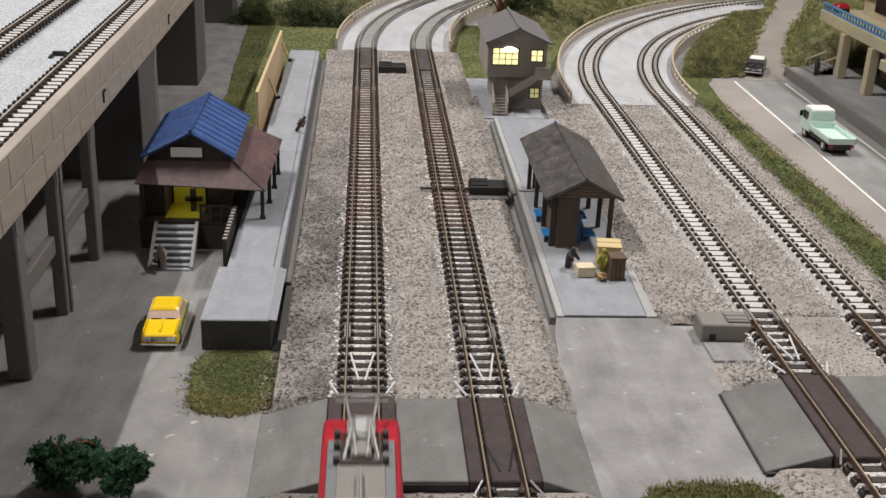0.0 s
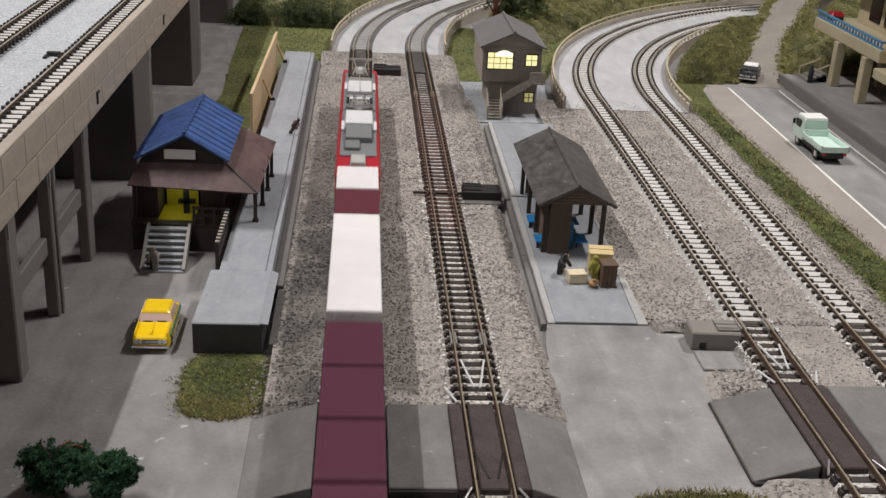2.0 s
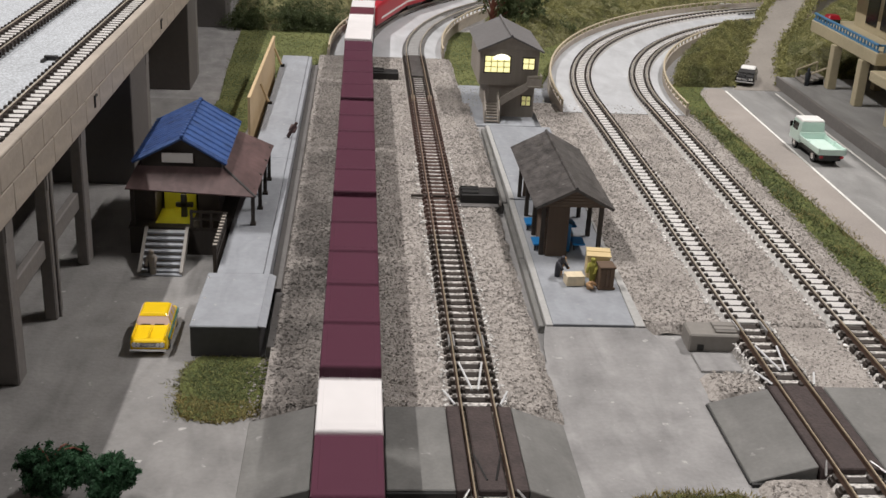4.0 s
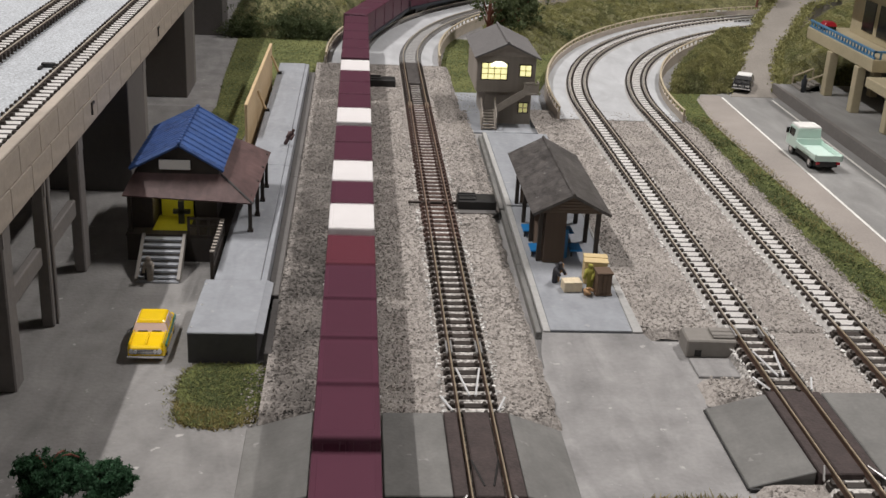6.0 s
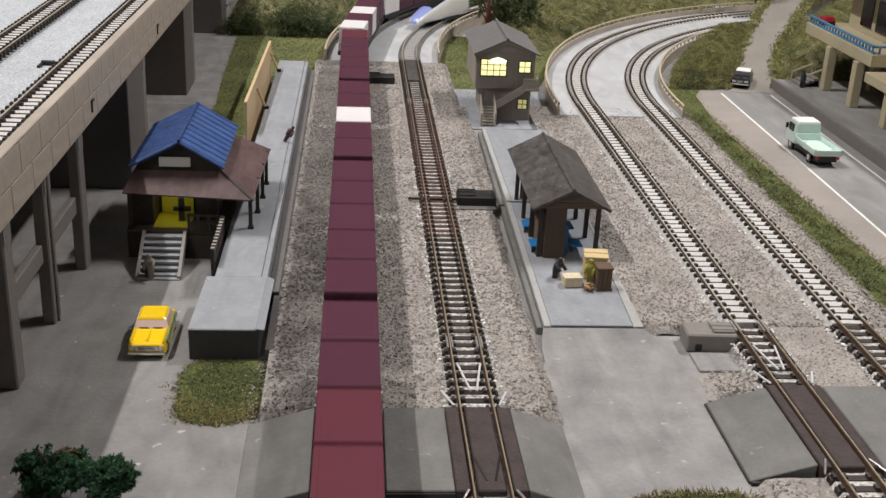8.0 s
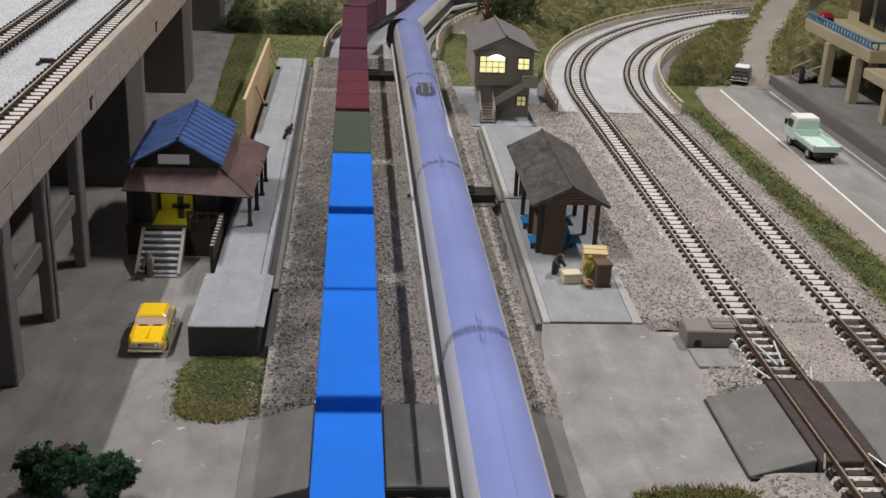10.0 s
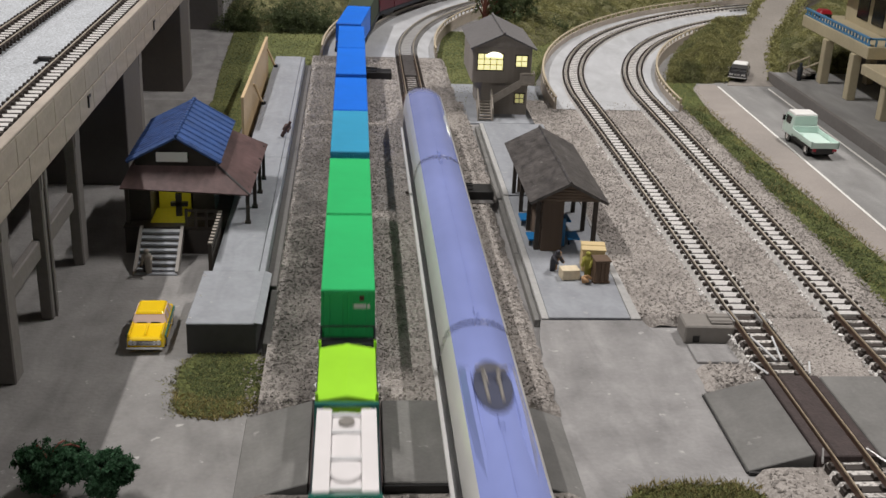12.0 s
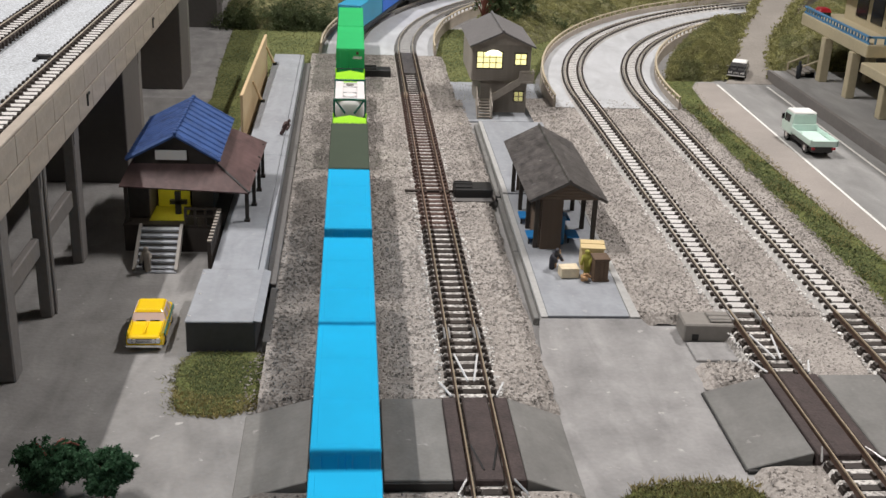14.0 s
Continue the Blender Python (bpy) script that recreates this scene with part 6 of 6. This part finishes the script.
def locomotive(front):
    """One half of the twin-unit electric locomotive, 82 mm long; the cab stands at the end front (+1 or -1)."""
    f = front
    loco = thing("electric_locomotive", (0, 0, ZR), "red twin-unit electric locomotive half with grey roof gear", "locomotive", "locomotive halves")

    def ys(a, b):
        return (min(f * a, f * b), max(f * a, f * b))
    bm = bmesh.new()
    prof = lambda w, z1: [(-w, 4.5), (w, 4.5), (w, 17.5), (w - 0.8, z1), (-w + 0.8, z1), (-w, 17.5)]
    loft(bm, [[(x, y * f, z) for x, z in prof(w, z1)] for y, w, z1 in ((-40.5, 9.4, 19.2), (33, 9.4, 19.2), (38.5, 9.2, 18.6), (40.5, 8.8, 16.5))])
    part("body", bm, "red", loco, bevel=0.3)
    blocks("roof", [(-7.8, 7.8, *ys(-40, 28 if f > 0 else 23), 19.2, 20.0)], "locogrey", loco, bevel=0.25)
    blocks("white_stripe", [(-9.6, 9.6, *ys(-40, 30), 7.5, 9.0)], "white", loco)
    blocks("windscreen", [(-7.4, -0.5, *ys(39.2, 40.4), 12.5, 16.8), (0.5, 7.4, *ys(39.2, 40.4), 12.5, 16.8)], "black", loco)
    blocks("headlight", [(-6.5, -4.5, *ys(40.4, 41), 6.6, 8), (4.5, 6.5, *ys(40.4, 41), 6.6, 8)], "lampglow", loco)
    if f > 0:
        blocks("roof_box", [(-6.4, 6.4, *ys(-19.6, 3.1), 20, 22.6, (0.6, 0.4))], "locowhite", loco, bevel=0.3)
        for x in (-7.8, 6.4):
            blocks("side_box", [(x, x + 1.5, *ys(-9, 3), 18.9, 21.4)], "locowhite", loco, bevel=0.2)
        blocks("roof_plate", [(-5.6, 5.6, *ys(-40, -20), 20, 20.5)], "locowhite", loco, bevel=0.15)
        bm = bmesh.new(); rod(bm, (0.3, -18, 22.7), (-0.3, 14, 22.0), 0.3, 6)
        part("roof_lead", bm, "silver", loco)
        blocks("aircon_box", [(-3.6, 3.6, *ys(27.5, 37.5), 18.8, 21.0, (0.5, 0.5))], "plat_edge", loco, bevel=0.3)
        blocks("roof_hatch", [(-5.4, 5.4, *ys(4, 18), 20, 20.35)], "motor", loco, bevel=0.1)
        pans = (24, -31)
    else:
        blocks("roof_box", [(-6.6, 6.6, *ys(-32.5, -12), 20, 23.0, (0.6, 0.4))], "locowhite", loco, bevel=0.3)
        for x in (-7.9, 6.5):
            blocks("side_box", [(x, x + 1.5, *ys(-20, -8), 18.9, 21.4)], "locowhite", loco, bevel=0.2)
        blocks("roof_box", [(-6.0, 6.0, *ys(-11.5, 7.2), 20, 22.6, (0.3, 0.3))], "locogrey", loco, bevel=0.3)
        blocks("roof_box", [(-6.0, 0.8, *ys(7.6, 17.5), 20, 21.6, (0.3, 0.3))], "locogrey", loco, bevel=0.3)
        blocks("aircon_box", [(-3.4, 3.4, *ys(25, 35.5), 18.8, 21.2, (0.5, 0.5))], "plat_edge", loco, bevel=0.3)
        pans = (-37,)
    for pan in pans:
        bm = bmesh.new()
        reach = 14.5 if pan > 0 else 4
        for sx in (-1, 1):
            rod(bm, (sx * 4.2, f * (pan - 6), 20.7), (sx * 4.2, f * (pan + 5), 20.7), 0.5)
        for y in (pan - 6, pan - 1, pan + 5):
            rod(bm, (-4.6, f * y, 20.7), (4.6, f * y, 20.7), 0.5)
        pantograph = part("pantograph", bm, "rail_side", loco)
        for sx in (-1, 1):
            bm = bmesh.new()
            rod(bm, (sx * 4.0, f * (pan - 5), 20.7), (sx * 2.4, f * (pan + 4), 23.2), 0.45)
            rod(bm, (sx * 2.4, f * (pan + 4), 23.2), (sx * 3.8, f * (pan + reach), 24.4), 0.4)
            rod(bm, (sx * 1.2, f * (pan - 4), 21.0), (sx * 1.8, f * (pan + 3), 22.6), 0.4)
            part("pantograph_arm", bm, "gull", pantograph)
        for d in (-1.4, 1.4):
            bm = bmesh.new()
            rod(bm, (-6.3, f * (pan + reach) + d, 24.5), (6.3, f * (pan + reach) + d, 24.5), 0.45)
            part("contact_strip", bm, "tie_grey", pantograph)
        blocks("pantograph_base", [(-2.6, 2.6, *ys(pan - 4, pan + 2), 20.2, 21.6, (0.4, 0.4))], "motor", loco, bevel=0.2)
        for y in (pan - 5.5, pan, pan + 4.5):
            for x in (-5.6, 5.6):
                bm = bmesh.new(); rod(bm, (x, f * y, 20), (x, f * y, 22.0), 0.75, 8)
                part("insulator", bm, "charcoal", loco)
    for y in (-22, 22):
        bogie(loco, y, 16)
    blocks("coupler", [(-1.2, 1.2, *ys(40.4, 43), 3.4, 5.6)], "dark", loco)
    return loco


# what each wagon carries, from the locomotive back: m maroon, r faded red, w white (five small); the rest in pairs of long ones
LOADS = ["wrW", "mmmmm", "mmmmm", "mmmmm", "wmmmw", "mmwmw", "rmmmm", "mmwmm", "mmmmm", "mmrrr",
         ("c_olive", "c_blue"), ("c_blue", "c_blue"), ("c_blue", "c_teal"), ("c_green", "c_green"), "tank",
         ("c_olive", "c_cyan"), ("c_cyan", "c_cyan"), ("c_cyan", "c_cyan")]
SMALL = {"m": "c_maroon", "r": "c_red", "w": "c_white"}


def ride(ob, way, behind, half_base, dy=0.0, dz=0.0, sense=1):
    MOVING.append((ob, way, behind, half_base, dy, dz, sense))


loco_a, loco_b = locomotive(1), locomotive(-1)
for ob in (*loco_a.children_recursive, *loco_b.children_recursive):
    ob.data.transform(Matrix.Diagonal((1, 1.085, 1, 1)))
ride(loco_a, "goods", 33, 24)
ride(loco_b, "goods", 122, 24)
first_wagon, used = None, {}


def fresh(key, make):
    """The first of a kind is built, later ones are copies."""
    if key not in used:
        used[key] = make()
        return used[key]
    return copy_thing(used[key], Matrix.Identity(4))


for k, load in enumerate(LOADS):
    mid = 166 + 139.5 * k + 70.0 + (0 if k < 13 else 1 if k == 13 else 6 if k == 14 else 10.3)
    ride(fresh("wagon", flat_wagon), "goods", mid, 47)
    if load == "tank":
        ride(fresh("lime", lime_box), "goods", mid, 47, 45.0, 6.6)
        ride(fresh("tank", tank_container), "goods", mid, 47, -3.5, 6.6)
        ride(fresh("lime", lime_box), "goods", mid, 47, -49.5, 6.6)
    elif isinstance(load, str):
        for i, ch in enumerate(load):
            if ch == "W":
                ride(fresh(ch, lambda: container("40", "c_white")), "goods", mid, 47, -26.6, 6.6)
            else:
                ride(fresh(ch, lambda: container("12", SMALL[ch])), "goods", mid, 47, 53.6 - 26.8 * i, 6.6)
    else:
        for i, ch in enumerate(load):
            ride(fresh(ch, lambda: container("31", ch)), "goods", mid, 47, 33.2 - 66.4 * i, 6.6)

# ---- express train ----


def express_ring(y, k=1.0, drop=0.0, part_of="all"):
    """A cross-section at y: k scales it about the floor, drop lowers the roof."""
    half = [(0.0, 22.8), (2.4, 22.65), (4.8, 22.1), (7.9, 20.2), (8.9, 18.6), (9.7, 16.4), (10.3, 13.0), (10.5, 9.0), (10.2, 5.2), (9.4, 2.6)]
    pts = [(x * (0.35 + 0.65 * k) if k < 1 else x, 2.6 + (z - 2.6) * (k if k < 1 else 1)) for x, z in half]
    full = [(-x, z) for x, z in reversed(pts[1:])] + pts
    return [(x, y, z) for x, z in full]


def express_car(nose=0, panto=0):
    """A rounded express coach 156 mm long; nose: which end tapers (+1, -1, 0); panto: which end has the pantograph fairing."""
    c = thing("express_coach", (0, 0, ZR), "rounded express coach with glossy violet-blue roof and pale grey sides", "train coach", "express train coaches")
    L = 77.6
    ys = [(-L, 1.0), (L, 1.0)] if not nose else [(-L, 1.0), (28, 1.0), (34, 0.99), (46, 0.9), (60, 0.73), (75, 0.51), (86, 0.34), (92, 0.2), (94.5, 0.08), (95.0, 0.01)]
    rings = [express_ring(y * (nose or 1), k) for y, k in ys]
    n = len(rings[0])

    def skin(name, i0, i1, material, off=0.0, label=""):
        bm = bmesh.new()
        loft(bm, [r[i0:i1 + 1] for r in rings], closed=False)
        return part(name, bm, material, c, label, smooth=True)
    skin("roof", 6, n - 7, "ex_roof", label="violet-blue roof")
    skin("side", 0, 6, "ex_side", label="pale grey side")
    skin("side", n - 7, n - 1, "ex_side", label="pale grey side")
    if nose:
        bm = bmesh.new()
        loft(bm, [[(x * 0.98, y, z + 0.25) for x, y, z in express_ring(yy * nose, k)[6:n - 6]] for yy, k in ((53, 0.82), (60, 0.73), (75, 0.51))], closed=False)
        part("windscreen", bm, "black", c, smooth=True)
    for y in ((-L + 0.2, L - 0.2) if not nose else (-(L - 0.2) * nose,)):
        bm = bmesh.new(); loft(bm, [[(x * 0.93, yy, 2.6 + (z - 2.6) * 0.95) for x, _, z in express_ring(0)] for yy in (y - 0.2, y + 0.2)])
        part("end_wall", bm, "ex_dark", c)
    y_in, y_out = -L + 4, (L - 4 if not nose else 20)
    if nose < 0:
        y_in, y_out = -20, L - 4
    for s in (-1, 1):
        band = [(s * 9.95, 13.0), (s * 10.4, 12.8), (s * 11.0, 6.6), (s * 10.0, 6.4)]
        bm = bmesh.new(); loft(bm, [[(x, y, z) for x, z in band] for y in (y_in - 3, y_out + 3)])
        part("window_band", bm, "ex_dark", c)
        band = [(s * 10.0, 6.3), (s * 11.9, 6.2), (s * 12.0, 5.2), (s * 10.0, 5.0)]
        bm = bmesh.new(); loft(bm, [[(x, y, z) for x, z in band] for y in (y_in - 3, y_out + 3)])
        part("lower_stripe", bm, "pane_grey", c)
        blocks("skirt", [(min(s * 8.4, s * 9.3), max(s * 8.4, s * 9.3), -62 if nose < 0 else -74, 74 if nose <= 0 else 62, 1.0, 3.2)], "ex_dark", c)
    bm = bmesh.new()
    y0, y1 = (-L + 2, L - 2) if not nose else ((-L + 2, 8) if nose > 0 else (-8, L - 2))
    if panto:
        y1 = panto * 42 - 16
    box(bm, -0.25, 0.25, y0, y1, 22.6, 22.95)
    part("roof_cable", bm, "ex_roof", c)
    for y in ((y0 + 3, y1 - 3) if not nose else (y0 + 3 if nose > 0 else y1 - 3,)):
        blocks("cable_joint", [(-0.8, 0.8, y - 3, y + 3, 22.5, 23.5, (0.3, 0.8))], "ex_roof", c)
    if panto:
        py = panto * 42
        for s in (-1, 1):
            bm = bmesh.new()
            loft(bm, [[(s * 7.6 * k, py - panto * d, 20.6), (s * 6.2 * k, py - panto * d, 20.6 + h), (s * 5.2 * k, py - panto * d, 20.6 + h), (s * 4.4 * k, py - panto * d, 21.8)]
                      for d, k, h in ((-14, 1.0, 0.4), (-8, 1.0, 2.0), (14, 1.0, 2.0), (30, 0.95, 1.6), (44, 0.9, 0.8))])
            part("fairing", bm, "ex_roof", c, smooth=False)
        bm = bmesh.new()
        loft(bm, [[(4.9 * math.cos(a), py - 1 + 13.5 * math.sin(a), z) for a in (k * math.tau / 24 for k in range(24))] for z in (21.6, 23.0)])
        part("pantograph_well", bm, "ex_well", c)
        bm = bmesh.new()
        for s in (-1, 1):
            rod(bm, (s * 1.8, py - 9, 23.1), (s * 2.0, py + 6, 23.1), 0.45, 8)
            rod(bm, (s * 1.2, py, 23.4), (s * 2.2, py + 4, 25.2), 0.35)
        rod(bm, (-4.2, py + 4, 25.3), (4.2, py + 4, 25.3), 0.5)
        part("pantograph", bm, "motor", c)
    for y in (-52, 52):
        bogie(c, y, 14, 5.6)
    return c


# coaches counted from the rear; the train runs towards the camera
for k in range(8):
    nose = 1 if k == 0 else -1 if k == 7 else 0
    key = ("x", nose, k in (2, 5))
    c = fresh(key, lambda: express_car(nose, 1 if k in (2, 5) else 0))
    ride(c, "express", -78.5 + 157 * k, 52)

# ---- motion ----


def goods_front(t):
    """How far the locomotive's front has come along its way."""
    s = 213 + 193 * min(t, 6.3) + 8 * max(0.0, 1.5 - t) ** 2
    t0, v = 6.3, 178.0
    for t1, v1 in ((8.2, 178.0), (10.5, 171.5), (14.0, 168.0)):
        if t > t0:
            d = min(t, t1) - t0
            s += d * (v + (v1 - v) * d / (t1 - t0) / 2)
        t0, v = t1, v1
    return s


def express_joint(t):
    """Where the joint before the express's last coach stands on its way."""
    if t >= 10.3:
        return 248 + 392 * (12.5 - t)
    if t >= 8.2:
        d = 10.3 - t
        return 1110.4 + 392 * d - (392 - 360) * d * d / 4.2
    return 1900.0 + 358 * (8.2 - t)


def vehicle_pose(way, s, half_base):
    xa, ya, _ = way(s + half_base)
    xb, yb, _ = way(s - half_base)
    return Matrix.Translation(Vector(((xa + xb) / 2, (ya + yb) / 2, ZR)) * U) @ Matrix.Rotation(math.atan2(-(xa - xb), ya - yb), 4, "Z")


def motions():
    times = [k * 0.2 for k in range(71)]
    for ob, name, behind, half_base, dy, dz, sense in MOVING:
        rows = []
        for t in times:
            if name == "goods":
                m = vehicle_pose(way1, goods_front(t) - behind, half_base)
            else:
                m = vehicle_pose(way2, express_joint(t) - behind, half_base)
            rows.append((t, m @ Matrix.Translation(Vector((0, dy, dz)) * U)))
        walk(ob, rows)


motions()
